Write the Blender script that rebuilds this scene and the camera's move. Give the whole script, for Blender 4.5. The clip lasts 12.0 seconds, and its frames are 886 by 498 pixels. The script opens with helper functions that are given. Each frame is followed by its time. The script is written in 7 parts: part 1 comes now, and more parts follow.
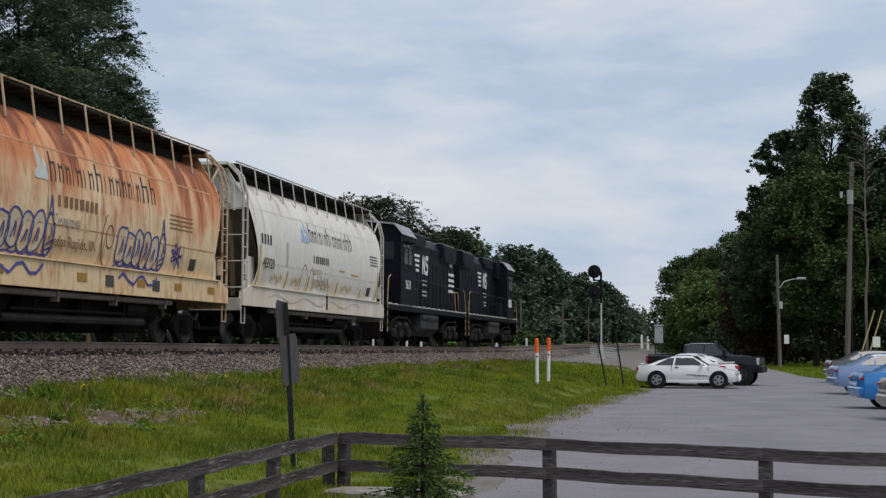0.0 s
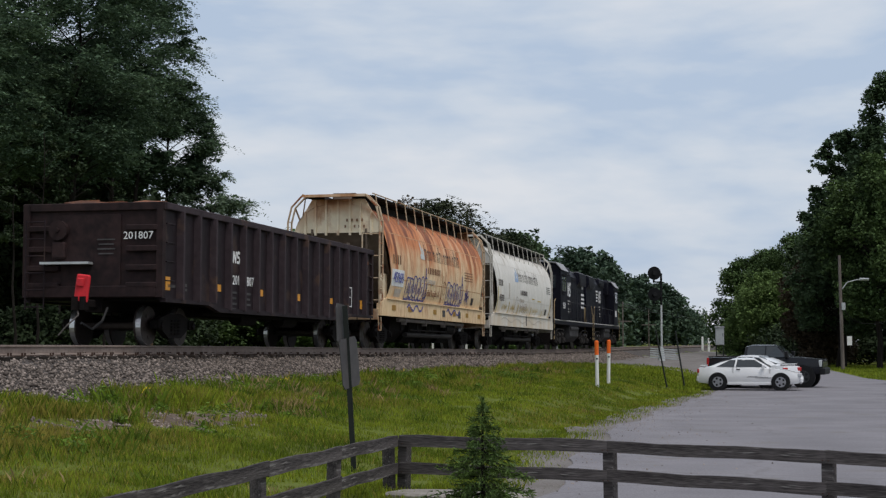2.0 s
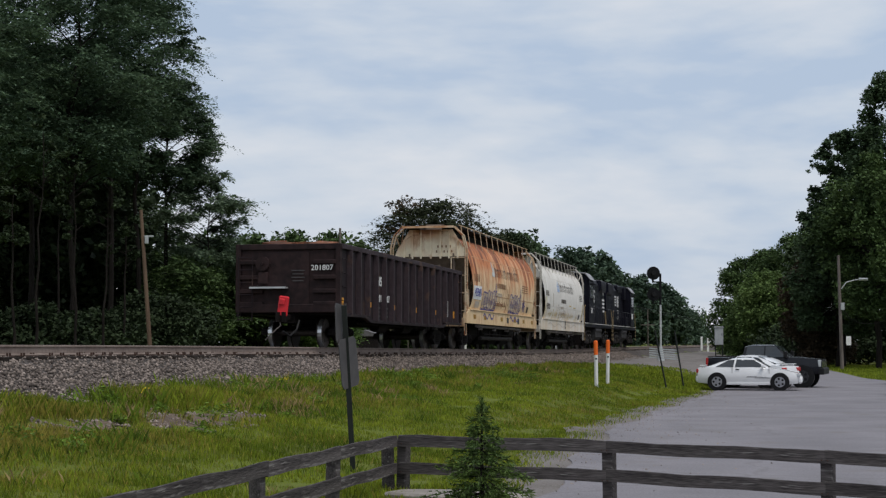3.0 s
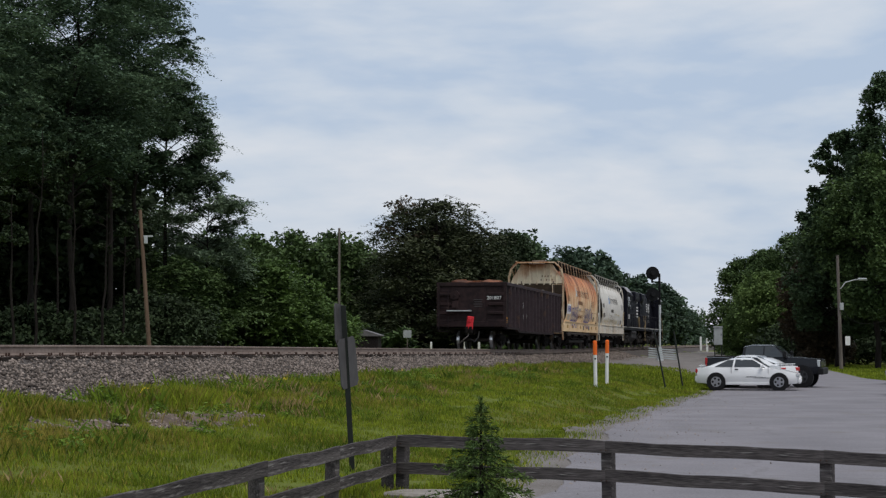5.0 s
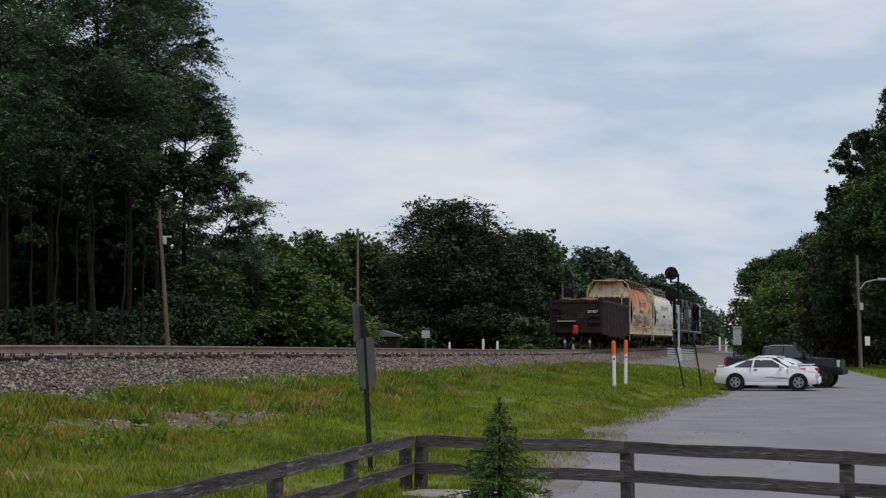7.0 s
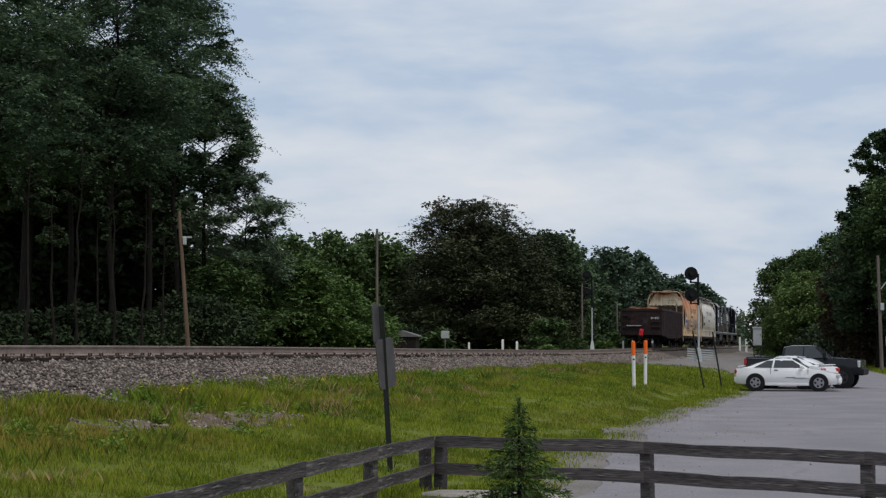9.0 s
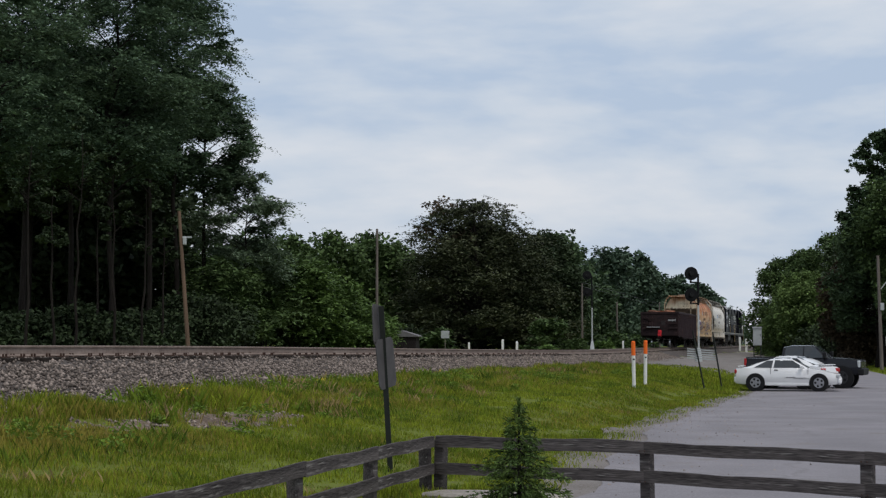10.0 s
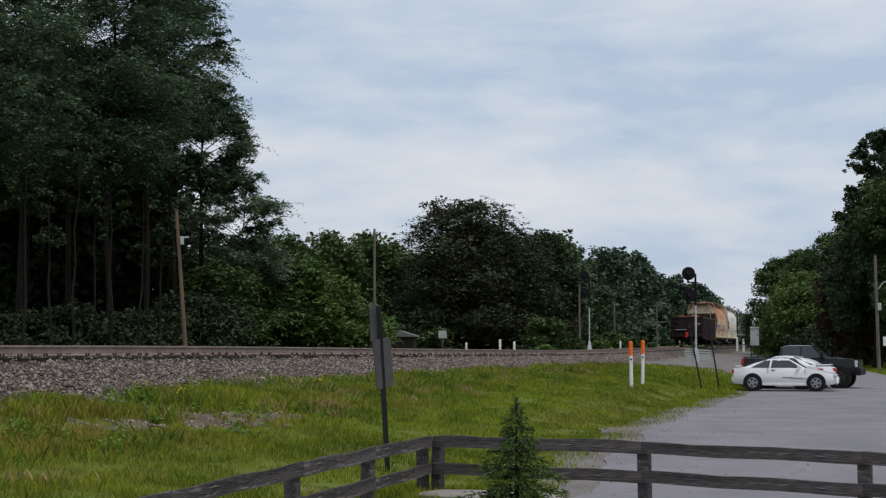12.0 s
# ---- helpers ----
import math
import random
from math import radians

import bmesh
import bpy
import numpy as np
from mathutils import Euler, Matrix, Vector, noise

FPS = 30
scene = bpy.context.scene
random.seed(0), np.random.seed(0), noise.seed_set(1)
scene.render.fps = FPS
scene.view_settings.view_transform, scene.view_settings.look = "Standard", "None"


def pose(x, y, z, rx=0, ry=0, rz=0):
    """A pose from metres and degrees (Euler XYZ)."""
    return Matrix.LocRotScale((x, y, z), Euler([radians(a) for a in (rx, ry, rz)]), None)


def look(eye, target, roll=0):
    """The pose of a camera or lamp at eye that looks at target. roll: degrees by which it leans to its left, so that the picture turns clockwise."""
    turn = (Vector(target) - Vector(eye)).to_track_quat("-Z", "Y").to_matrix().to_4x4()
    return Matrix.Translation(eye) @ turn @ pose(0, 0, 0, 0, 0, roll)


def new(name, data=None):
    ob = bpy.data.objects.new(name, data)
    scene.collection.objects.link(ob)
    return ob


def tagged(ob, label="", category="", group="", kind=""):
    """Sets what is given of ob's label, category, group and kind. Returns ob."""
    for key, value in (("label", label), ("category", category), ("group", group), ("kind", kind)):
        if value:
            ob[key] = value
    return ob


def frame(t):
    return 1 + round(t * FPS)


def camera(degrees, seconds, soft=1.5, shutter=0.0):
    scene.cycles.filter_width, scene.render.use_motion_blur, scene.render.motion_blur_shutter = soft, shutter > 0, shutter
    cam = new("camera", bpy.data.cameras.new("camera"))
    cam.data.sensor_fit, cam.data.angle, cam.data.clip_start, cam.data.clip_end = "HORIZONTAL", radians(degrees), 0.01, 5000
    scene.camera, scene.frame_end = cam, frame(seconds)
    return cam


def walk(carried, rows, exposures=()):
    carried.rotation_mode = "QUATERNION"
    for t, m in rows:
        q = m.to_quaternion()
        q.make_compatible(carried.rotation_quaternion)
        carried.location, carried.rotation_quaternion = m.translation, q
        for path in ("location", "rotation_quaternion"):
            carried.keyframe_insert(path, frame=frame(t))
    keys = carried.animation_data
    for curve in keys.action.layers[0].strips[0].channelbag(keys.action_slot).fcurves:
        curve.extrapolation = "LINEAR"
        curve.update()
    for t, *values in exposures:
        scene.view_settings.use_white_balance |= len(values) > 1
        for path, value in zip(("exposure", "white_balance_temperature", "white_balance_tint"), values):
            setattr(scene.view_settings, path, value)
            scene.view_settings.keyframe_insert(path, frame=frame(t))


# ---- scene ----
# ---------------------------------------------------------------- camera
EYE_Z = 1.9
cam = camera(31.4, 12.0, soft=1.3)
# seconds, yaw, tilt, lean in degrees: a pan from one standpoint
PAN = ((0, -2.14, -0.09, -0.18), (0.25, -1.96, -0.05, -0.14), (0.5, -1.68, -0.03, -0.10), (0.75, -1.34, -0.01, -0.04), (1, -0.98, 0, 0),
       (1.25, -0.60, 0, 0), (1.5, -0.27, 0, 0), (1.75, -0.05, 0, 0), (2, 0.02, 0, 0), (2.5, 0, 0, 0), (3, -0.01, 0, 0), (4, -0.02, 0, 0), (5, -0.04, 0, 0),
       (5.5, -0.08, 0, 0), (6, -0.08, 0, 0), (6.5, -0.045, 0, 0), (6.65, 0.02, 0, 0), (6.8, 0.20, 0.005, 0), (7, 0.63, 0.01, 0), (7.2, 0.99, 0.015, 0),
       (7.5, 1.27, 0.02, 0), (8, 1.335, 0.02, 0), (9, 1.335, 0.02, 0), (10, 1.335, 0.02, 0), (10.5, 1.33, 0.02, 0), (11, 1.305, 0.02, 0), (11.5, 1.29, 0.02, 0), (12, 1.24, 0.02, 0))
walk(cam, [(t, pose(0, 0, EYE_Z, 93.385 + p, r, y)) for t, y, p, r in PAN])

# ---------------------------------------------------------------- light
world = bpy.data.worlds.new("overcast_sky")
scene.world = world
world.use_nodes = True
SUN_ELEVATION, SUN_ROTATION = radians(62), radians(140)


def sky_nodes():
    nt = world.node_tree
    nt.nodes.clear()
    n, l = nt.nodes.new, nt.links.new
    out, bg = n("ShaderNodeOutputWorld"), n("ShaderNodeBackground")
    sky = n("ShaderNodeTexSky")
    sky.sky_type, sky.sun_disc, sky.sun_elevation, sky.sun_rotation = "NISHITA", False, SUN_ELEVATION, SUN_ROTATION
    sky.air_density, sky.dust_density = 1.2, 3.0
    coord, stretch = n("ShaderNodeTexCoord"), n("ShaderNodeMapping")
    stretch.inputs["Scale"].default_value = (1.0, 1.0, 3.6)
    stretch.inputs["Location"].default_value = (0.35, 0.1, 0.28)
    l(coord.outputs["Generated"], stretch.inputs["Vector"])
    big, small = n("ShaderNodeTexNoise"), n("ShaderNodeTexNoise")
    big.inputs["Scale"].default_value, big.inputs["Detail"].default_value, big.inputs["Roughness"].default_value = 3.4, 5.0, 0.52
    big.inputs["Distortion"].default_value = 0.35
    small.inputs["Scale"].default_value, small.inputs["Detail"].default_value = 12.0, 6.0
    l(stretch.outputs["Vector"], big.inputs["Vector"])
    l(stretch.outputs["Vector"], small.inputs["Vector"])
    both = n("ShaderNodeMix")
    both.inputs["Factor"].default_value = 0.34
    l(big.outputs["Fac"], both.inputs["A"])
    l(small.outputs["Fac"], both.inputs["B"])
    ramp = n("ShaderNodeValToRGB")
    ramp.color_ramp.elements[0].position, ramp.color_ramp.elements[0].color = 0.39, (0.44, 0.535, 0.68, 1)
    ramp.color_ramp.elements[1].position, ramp.color_ramp.elements[1].color = 0.60, (0.69, 0.715, 0.765, 1)
    mid = ramp.color_ramp.elements.new(0.48)
    mid.color = (0.56, 0.625, 0.72, 1)
    l(both.outputs["Result"], ramp.inputs["Fac"])
    scaled = n("ShaderNodeVectorMath")
    scaled.operation = "SCALE"
    scaled.inputs["Scale"].default_value = 0.07
    l(sky.outputs["Color"], scaled.inputs[0])
    mix = n("ShaderNodeMix")
    mix.data_type = "RGBA"
    mix.inputs["Factor"].default_value = 0.90
    l(scaled.outputs["Vector"], mix.inputs["A"])
    l(ramp.outputs["Color"], mix.inputs["B"])
    l(mix.outputs["Result"], bg.inputs["Color"])
    bg.inputs["Strength"].default_value = 1.09
    l(bg.outputs["Background"], out.inputs["Surface"])


sky_nodes()
sun = new("sun", bpy.data.lights.new("sun", "SUN"))
sun.data.energy, sun.data.angle, sun.data.color = 1.6, radians(30), (1.0, 0.95, 0.88)
sun.matrix_world = look((0, 0, 60), (0 - 60 * math.cos(SUN_ELEVATION) * math.sin(SUN_ROTATION) / math.sin(SUN_ELEVATION), -60 * math.cos(SUN_ELEVATION) * math.cos(SUN_ROTATION) / math.sin(SUN_ELEVATION), 0))
scene.view_settings.exposure = 0.0


# ---------------------------------------------------------------- materials
def material(name, colour, other=None, rough=0.7, metal=0.0, grain=8.0, patch=0.8, bump=0.2, amount=0.5, fleck=None, stretch=(1, 1, 1), random_tint=0.0, island_tint=0.0, translucent=0.0):
    """A surface with colour variation at two scales and fine relief."""
    m = bpy.data.materials.new(name)
    m.use_nodes = True
    nt = m.node_tree
    n, l = nt.nodes.new, nt.links.new
    bsdf = nt.nodes["Principled BSDF"]
    coord, place = n("ShaderNodeTexCoord"), n("ShaderNodeMapping")
    place.inputs["Scale"].default_value = stretch
    l(coord.outputs["Object"], place.inputs["Vector"])
    fine, wide = n("ShaderNodeTexNoise"), n("ShaderNodeTexNoise")
    fine.inputs["Scale"].default_value, fine.inputs["Detail"].default_value = grain, 6
    wide.inputs["Scale"].default_value, wide.inputs["Detail"].default_value = patch, 3
    l(place.outputs["Vector"], fine.inputs["Vector"])
    l(place.outputs["Vector"], wide.inputs["Vector"])
    add = n("ShaderNodeMath")
    add.operation = "MULTIPLY_ADD"
    add.inputs[1].default_value, add.inputs[2].default_value = 0.5, 0.0
    l(fine.outputs["Fac"], add.inputs[0])
    total = n("ShaderNodeMath")
    total.operation = "MULTIPLY_ADD"
    total.inputs[1].default_value = 0.5
    l(wide.outputs["Fac"], total.inputs[0])
    l(add.outputs[0], total.inputs[2])
    ramp = n("ShaderNodeValToRGB")
    other = other or tuple(c * 0.6 for c in colour)
    ramp.color_ramp.elements[0].position, ramp.color_ramp.elements[0].color = 0.5 - 0.2 * (1.2 - amount), (*other, 1)
    ramp.color_ramp.elements[1].position, ramp.color_ramp.elements[1].color = 0.5 + 0.2 * (1.2 - amount), (*colour, 1)
    l(total.outputs[0], ramp.inputs["Fac"])
    last = ramp.outputs["Color"]
    if random_tint or island_tint:
        tint = n("ShaderNodeHueSaturation")
        rnd = n("ShaderNodeMapRange")
        strength = random_tint or island_tint
        rnd.inputs["To Min"].default_value, rnd.inputs["To Max"].default_value = 1 - strength, 1 + strength
        if random_tint:
            l(n("ShaderNodeObjectInfo").outputs["Random"], rnd.inputs["Value"])
        else:
            l(n("ShaderNodeNewGeometry").outputs["Random Per Island"], rnd.inputs["Value"])
        l(rnd.outputs["Result"], tint.inputs["Value"])
        l(last, tint.inputs["Color"])
        last = tint.outputs["Color"]
    if fleck:
        spot, cut, mix = n("ShaderNodeTexNoise"), n("ShaderNodeValToRGB"), n("ShaderNodeMix")
        spot.inputs["Scale"].default_value, spot.inputs["Detail"].default_value = fleck[1], 5
        l(place.outputs["Vector"], spot.inputs["Vector"])
        cut.color_ramp.elements[0].position, cut.color_ramp.elements[1].position = fleck[2], fleck[2] + 0.09
        l(spot.outputs["Fac"], cut.inputs["Fac"])
        mix.data_type = "RGBA"
        l(cut.outputs["Color"], mix.inputs["Factor"])
        l(last, mix.inputs["A"])
        mix.inputs["B"].default_value = (*fleck[0], 1)
        last = mix.outputs["Result"]
    l(last, bsdf.inputs["Base Color"])
    bsdf.inputs["Roughness"].default_value, bsdf.inputs["Metallic"].default_value = rough, metal
    if rough >= 0.5 and metal < 0.5:
        bsdf.inputs["Specular IOR Level"].default_value = 0.14
    if bump:
        b = n("ShaderNodeBump")
        b.inputs["Strength"].default_value, b.inputs["Distance"].default_value = bump, 0.02
        l(fine.outputs["Fac"], b.inputs["Height"])
        l(b.outputs["Normal"], bsdf.inputs["Normal"])
    if translucent:
        out, mixs, tr = nt.nodes["Material Output"], n("ShaderNodeMixShader"), n("ShaderNodeBsdfTranslucent")
        l(last, tr.inputs["Color"])
        mixs.inputs["Fac"].default_value = translucent
        l(bsdf.outputs["BSDF"], mixs.inputs[1])
        l(tr.outputs["BSDF"], mixs.inputs[2])
        l(mixs.outputs["Shader"], out.inputs["Surface"])
    return m


def streaked(name, paint, rust, dark, top, reach, low=(0.30, 0.24, 0.17), rough=0.62, amount=0.5, low_top=2.0, mottle=0.5):
    """Old paint on a car body: rust running down from the roof in vertical streaks, grime above the sill."""
    m = material(name, paint, tuple(c * 0.86 for c in paint), rough=rough, grain=5, patch=0.7, bump=0.12)
    nt = m.node_tree
    n, l = nt.nodes.new, nt.links.new
    bsdf = nt.nodes["Principled BSDF"]
    base = bsdf.inputs["Base Color"].links[0].from_socket
    coord = n("ShaderNodeTexCoord")
    split = n("ShaderNodeSeparateXYZ")
    l(coord.outputs["Object"], split.inputs["Vector"])
    squash = n("ShaderNodeMapping")
    squash.inputs["Scale"].default_value = (0.72, 0.22, 0.15)
    l(coord.outputs["Object"], squash.inputs["Vector"])
    streak, blot = n("ShaderNodeTexNoise"), n("ShaderNodeTexNoise")
    streak.inputs["Scale"].default_value, streak.inputs["Detail"].default_value, streak.inputs["Roughness"].default_value = 2.2, 5, 0.52
    streak.inputs["Distortion"].default_value = 0.25
    blot.inputs["Scale"].default_value, blot.inputs["Detail"].default_value = 1.1, 6
    l(squash.outputs["Vector"], streak.inputs["Vector"])
    l(coord.outputs["Object"], blot.inputs["Vector"])

    def span(socket, a, b, c, d):
        r = n("ShaderNodeMapRange")
        r.inputs["From Min"].default_value, r.inputs["From Max"].default_value = a, b
        r.inputs["To Min"].default_value, r.inputs["To Max"].default_value = c, d
        l(socket, r.inputs["Value"])
        return r.outputs["Result"]

    def blend(fac, a, colour):
        x = n("ShaderNodeMix")
        x.data_type = "RGBA"
        l(fac, x.inputs["Factor"])
        l(a, x.inputs["A"])
        x.inputs["B"].default_value = (*colour, 1)
        return x.outputs["Result"]

    def total(*sockets):
        s = sockets[0]
        for t in sockets[1:]:
            x = n("ShaderNodeMath")
            x.operation = "ADD"
            l(s, x.inputs[0])
            l(t, x.inputs[1])
            s = x.outputs[0]
        return s

    height = split.outputs["Z"]
    fac = span(total(span(height, reach, top, -0.52, 0.62 * amount), span(streak.outputs["Fac"], 0.3, 0.7, -0.25, 0.55), span(blot.outputs["Fac"], 0.3, 0.7, -0.15, 0.2)), 0.0, 0.55, 0, 0.92)
    a = blend(fac, base, rust)
    fac = span(total(span(height, reach + 0.7, top, -0.6, 0.34 * amount), span(streak.outputs["Fac"], 0.38, 0.66, -0.3, 0.7)), 0.1, 0.45, 0, 0.85)
    a = blend(fac, a, dark)
    fac = span(total(span(height, 1.25, low_top, 0.25, -0.45), span(streak.outputs["Fac"], 0.3, 0.7, -0.3, 0.4)), 0.0, 0.5, 0, 0.7)
    a = blend(fac, a, low)
    fine, broad = n("ShaderNodeTexNoise"), n("ShaderNodeTexNoise")
    fine.inputs["Scale"].default_value, fine.inputs["Detail"].default_value, fine.inputs["Roughness"].default_value = 7.0, 8, 0.7
    broad.inputs["Scale"].default_value, broad.inputs["Detail"].default_value = 0.8, 3
    l(squash.outputs["Vector"], fine.inputs["Vector"])
    l(coord.outputs["Object"], broad.inputs["Vector"])
    fac = span(total(span(fine.outputs["Fac"], 0.4, 0.75, -0.35, 0.75), span(broad.outputs["Fac"], 0.3, 0.7, -0.35, 0.35)), 0.0, 0.6, 0, mottle)
    a = blend(fac, a, tuple(0.5 * (p + q) for p, q in zip(dark, rust)))
    l(a, bsdf.inputs["Base Color"])
    return m


M = {}
M["grass_soil"] = material("grass_soil", (0.115, 0.150, 0.020), (0.095, 0.100, 0.022), rough=0.95, grain=14, patch=0.35, bump=0.5)
M["gravel"] = material("gravel_bed", (0.11, 0.095, 0.088), (0.045, 0.038, 0.035), rough=0.95, grain=16, patch=1.2, bump=1.0)
M["stone"] = material("ballast_stone", (0.245, 0.203, 0.178), (0.115, 0.094, 0.082), rough=0.95, grain=20, patch=2, bump=0.3, island_tint=0.65)
M["asphalt"] = material("old_asphalt", (0.238, 0.226, 0.244), (0.168, 0.160, 0.174), rough=0.9, grain=28, patch=0.5, bump=0.5, amount=0.6, fleck=((0.185, 0.172, 0.172), 0.8, 0.60))


def crack(m, scale, width, colour):
    """Thin dark cracks across a surface."""
    nt = m.node_tree
    n, l = nt.nodes.new, nt.links.new
    bsdf = nt.nodes["Principled BSDF"]
    base = bsdf.inputs["Base Color"].links[0].from_socket
    coord, wob, shift, cell, cut, mix = n("ShaderNodeTexCoord"), n("ShaderNodeTexNoise"), n("ShaderNodeMix"), n("ShaderNodeTexVoronoi"), n("ShaderNodeMapRange"), n("ShaderNodeMix")
    wob.inputs["Scale"].default_value, wob.inputs["Detail"].default_value = 1.3, 4
    l(coord.outputs["Object"], wob.inputs["Vector"])
    shift.data_type = "VECTOR"
    shift.inputs["Factor"].default_value = 0.45
    l(coord.outputs["Object"], shift.inputs[4])
    l(wob.outputs["Color"], shift.inputs[5])
    cell.feature = "DISTANCE_TO_EDGE"
    cell.inputs["Scale"].default_value = scale
    l(shift.outputs[1], cell.inputs["Vector"])
    cut.inputs["From Min"].default_value, cut.inputs["From Max"].default_value = 0.0, width
    cut.inputs["To Min"].default_value, cut.inputs["To Max"].default_value = 0.3, 0.0
    l(cell.outputs["Distance"], cut.inputs["Value"])
    mix.data_type = "RGBA"
    l(cut.outputs["Result"], mix.inputs["Factor"])
    l(base, mix.inputs["A"])
    mix.inputs["B"].default_value = (*colour, 1)
    l(mix.outputs["Result"], bsdf.inputs["Base Color"])


crack(M["asphalt"], 0.30, 0.012, (0.12, 0.113, 0.11))
M["earth"] = material("bare_brown_earth", (0.165, 0.125, 0.095), (0.085, 0.062, 0.046), rough=0.95, grain=14, patch=2.0, bump=0.8)
M["kerb_gravel"] = material("loose_gravel", (0.205, 0.188, 0.180), (0.130, 0.116, 0.106), rough=0.95, grain=25, patch=0.8, bump=0.6)
M["rail"] = material("rusty_rail", (0.29, 0.235, 0.205), (0.19, 0.145, 0.125), rough=0.75, metal=0.2, grain=12, patch=1.5)
M["rail_top"] = material("worn_rail_head", (0.40, 0.39, 0.40), (0.28, 0.27, 0.27), rough=0.35, metal=0.9, grain=9, patch=1)
M["tie"] = material("creosoted_tie", (0.05, 0.038, 0.032), (0.018, 0.015, 0.013), rough=0.95, grain=22, patch=2, bump=0.6, random_tint=0.4)
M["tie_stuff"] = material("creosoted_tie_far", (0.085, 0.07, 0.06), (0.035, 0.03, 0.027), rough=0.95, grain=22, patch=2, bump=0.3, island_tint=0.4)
M["spike"] = material("spike_steel", (0.10, 0.06, 0.045), (0.05, 0.03, 0.025), rough=0.8, metal=0.3)
M["fence_wood"] = material("weathered_fence_wood", (0.115, 0.102, 0.098), (0.032, 0.028, 0.028), rough=0.9, grain=7, patch=1.1, bump=0.6, stretch=(1, 9, 9), random_tint=0.2, fleck=((0.20, 0.188, 0.178), 3.4, 0.605))
M["concrete"] = material("worn_concrete", (0.36, 0.33, 0.30), (0.22, 0.20, 0.18), rough=0.95, grain=16, patch=2.5, bump=0.4)
M["pole_wood"] = material("grey_pole_wood", (0.19, 0.165, 0.15), (0.10, 0.085, 0.075), rough=0.9, grain=6, patch=0.8, bump=0.5, stretch=(6, 6, 0.6))
M["pole_brown"] = material("brown_pole_wood", (0.17, 0.115, 0.08), (0.09, 0.06, 0.045), rough=0.9, grain=6, patch=0.8, bump=0.5, stretch=(6, 6, 0.6))
# darkened leaf green: the shade under the trees is put into the colour
M["leaf_shaded"] = material("leaf_shaded_shrub", (0.042, 0.062, 0.027), (0.020, 0.032, 0.016), rough=0.7, grain=3, patch=0.25, bump=0, island_tint=0.5, translucent=0.08)
M["leaf_willow"] = material("leaf_soft_green", (0.140, 0.205, 0.062), (0.080, 0.128, 0.042), rough=0.7, grain=3, patch=0.3, bump=0, island_tint=0.4, translucent=0.2)
M["leaf_feather"] = material("leaf_feathery", (0.110, 0.165, 0.090), (0.062, 0.105, 0.068), rough=0.65, grain=2, patch=0.2, bump=0, island_tint=0.5, translucent=0.28)
M["bark"] = material("bark", (0.024, 0.020, 0.018), (0.010, 0.008, 0.007), rough=0.95, grain=9, patch=1.5, bump=0.8, stretch=(3, 3, 0.7))
M["leaf_dark"] = material("leaf_dark", (0.072, 0.112, 0.050), (0.040, 0.068, 0.035), rough=0.7, grain=3, patch=0.25, bump=0, island_tint=0.45, translucent=0.12)
M["leaf_mid"] = material("leaf_mid", (0.080, 0.124, 0.040), (0.044, 0.075, 0.028), rough=0.7, grain=3, patch=0.25, bump=0, island_tint=0.45, translucent=0.15)
M["leaf_bright"] = material("leaf_bright", (0.104, 0.168, 0.042), (0.058, 0.10, 0.030), rough=0.7, grain=3, patch=0.3, bump=0, island_tint=0.4, translucent=0.18)
M["leaf_grey"] = material("leaf_greyish", (0.15, 0.205, 0.13), (0.10, 0.145, 0.09), rough=0.6, grain=3, patch=0.3, bump=0, island_tint=0.4, translucent=0.2)
M["leaf_brown"] = material("leaf_brownish", (0.085, 0.06, 0.035), (0.045, 0.038, 0.025), rough=0.7, grain=3, patch=0.3, bump=0, island_tint=0.4, translucent=0.1)
M["leaf_dome"] = material("leaf_dusky_olive", (0.062, 0.070, 0.034), (0.030, 0.040, 0.020), rough=0.7, grain=2, patch=0.2, bump=0, island_tint=0.5, translucent=0.08)
# paler, bluer leaf: distance haze put into the colour
M["leaf_haze"] = material("leaf_haze", (0.080, 0.120, 0.074), (0.050, 0.080, 0.056), rough=0.7, grain=1.5, patch=0.1, bump=0, island_tint=0.4, translucent=0.1)
M["needle"] = material("spruce_needle", (0.105, 0.158, 0.034), (0.042, 0.076, 0.020), rough=0.6, grain=5, patch=1.5, bump=0, island_tint=0.5)
M["blade"] = material("grass_blade", (0.222, 0.266, 0.024), (0.122, 0.168, 0.015), rough=0.6, grain=1.6, patch=0.35, amount=0.9, bump=0, island_tint=0.45, translucent=0.3)
M["blade_dry"] = material("grass_blade_dry", (0.31, 0.26, 0.055), (0.23, 0.205, 0.038), rough=0.7, grain=2, patch=0.4, bump=0, island_tint=0.4, translucent=0.25)
M["blade_deep"] = material("coarse_grass_blade", (0.150, 0.215, 0.022), (0.075, 0.120, 0.013), rough=0.6, grain=1.6, patch=0.5, amount=0.9, bump=0, island_tint=0.5, translucent=0.3)
M["straw"] = material("straw_blade", (0.36, 0.27, 0.13), (0.24, 0.17, 0.075), rough=0.8, grain=2, patch=0.4, bump=0, island_tint=0.4, translucent=0.2)
M["weed"] = material("weed_leaf", (0.15, 0.225, 0.03), (0.09, 0.16, 0.022), rough=0.6, grain=2, patch=0.4, bump=0, island_tint=0.4, translucent=0.25)
M["flower"] = material("yellow_flower", (0.62, 0.48, 0.03), (0.45, 0.33, 0.02), rough=0.6, bump=0)
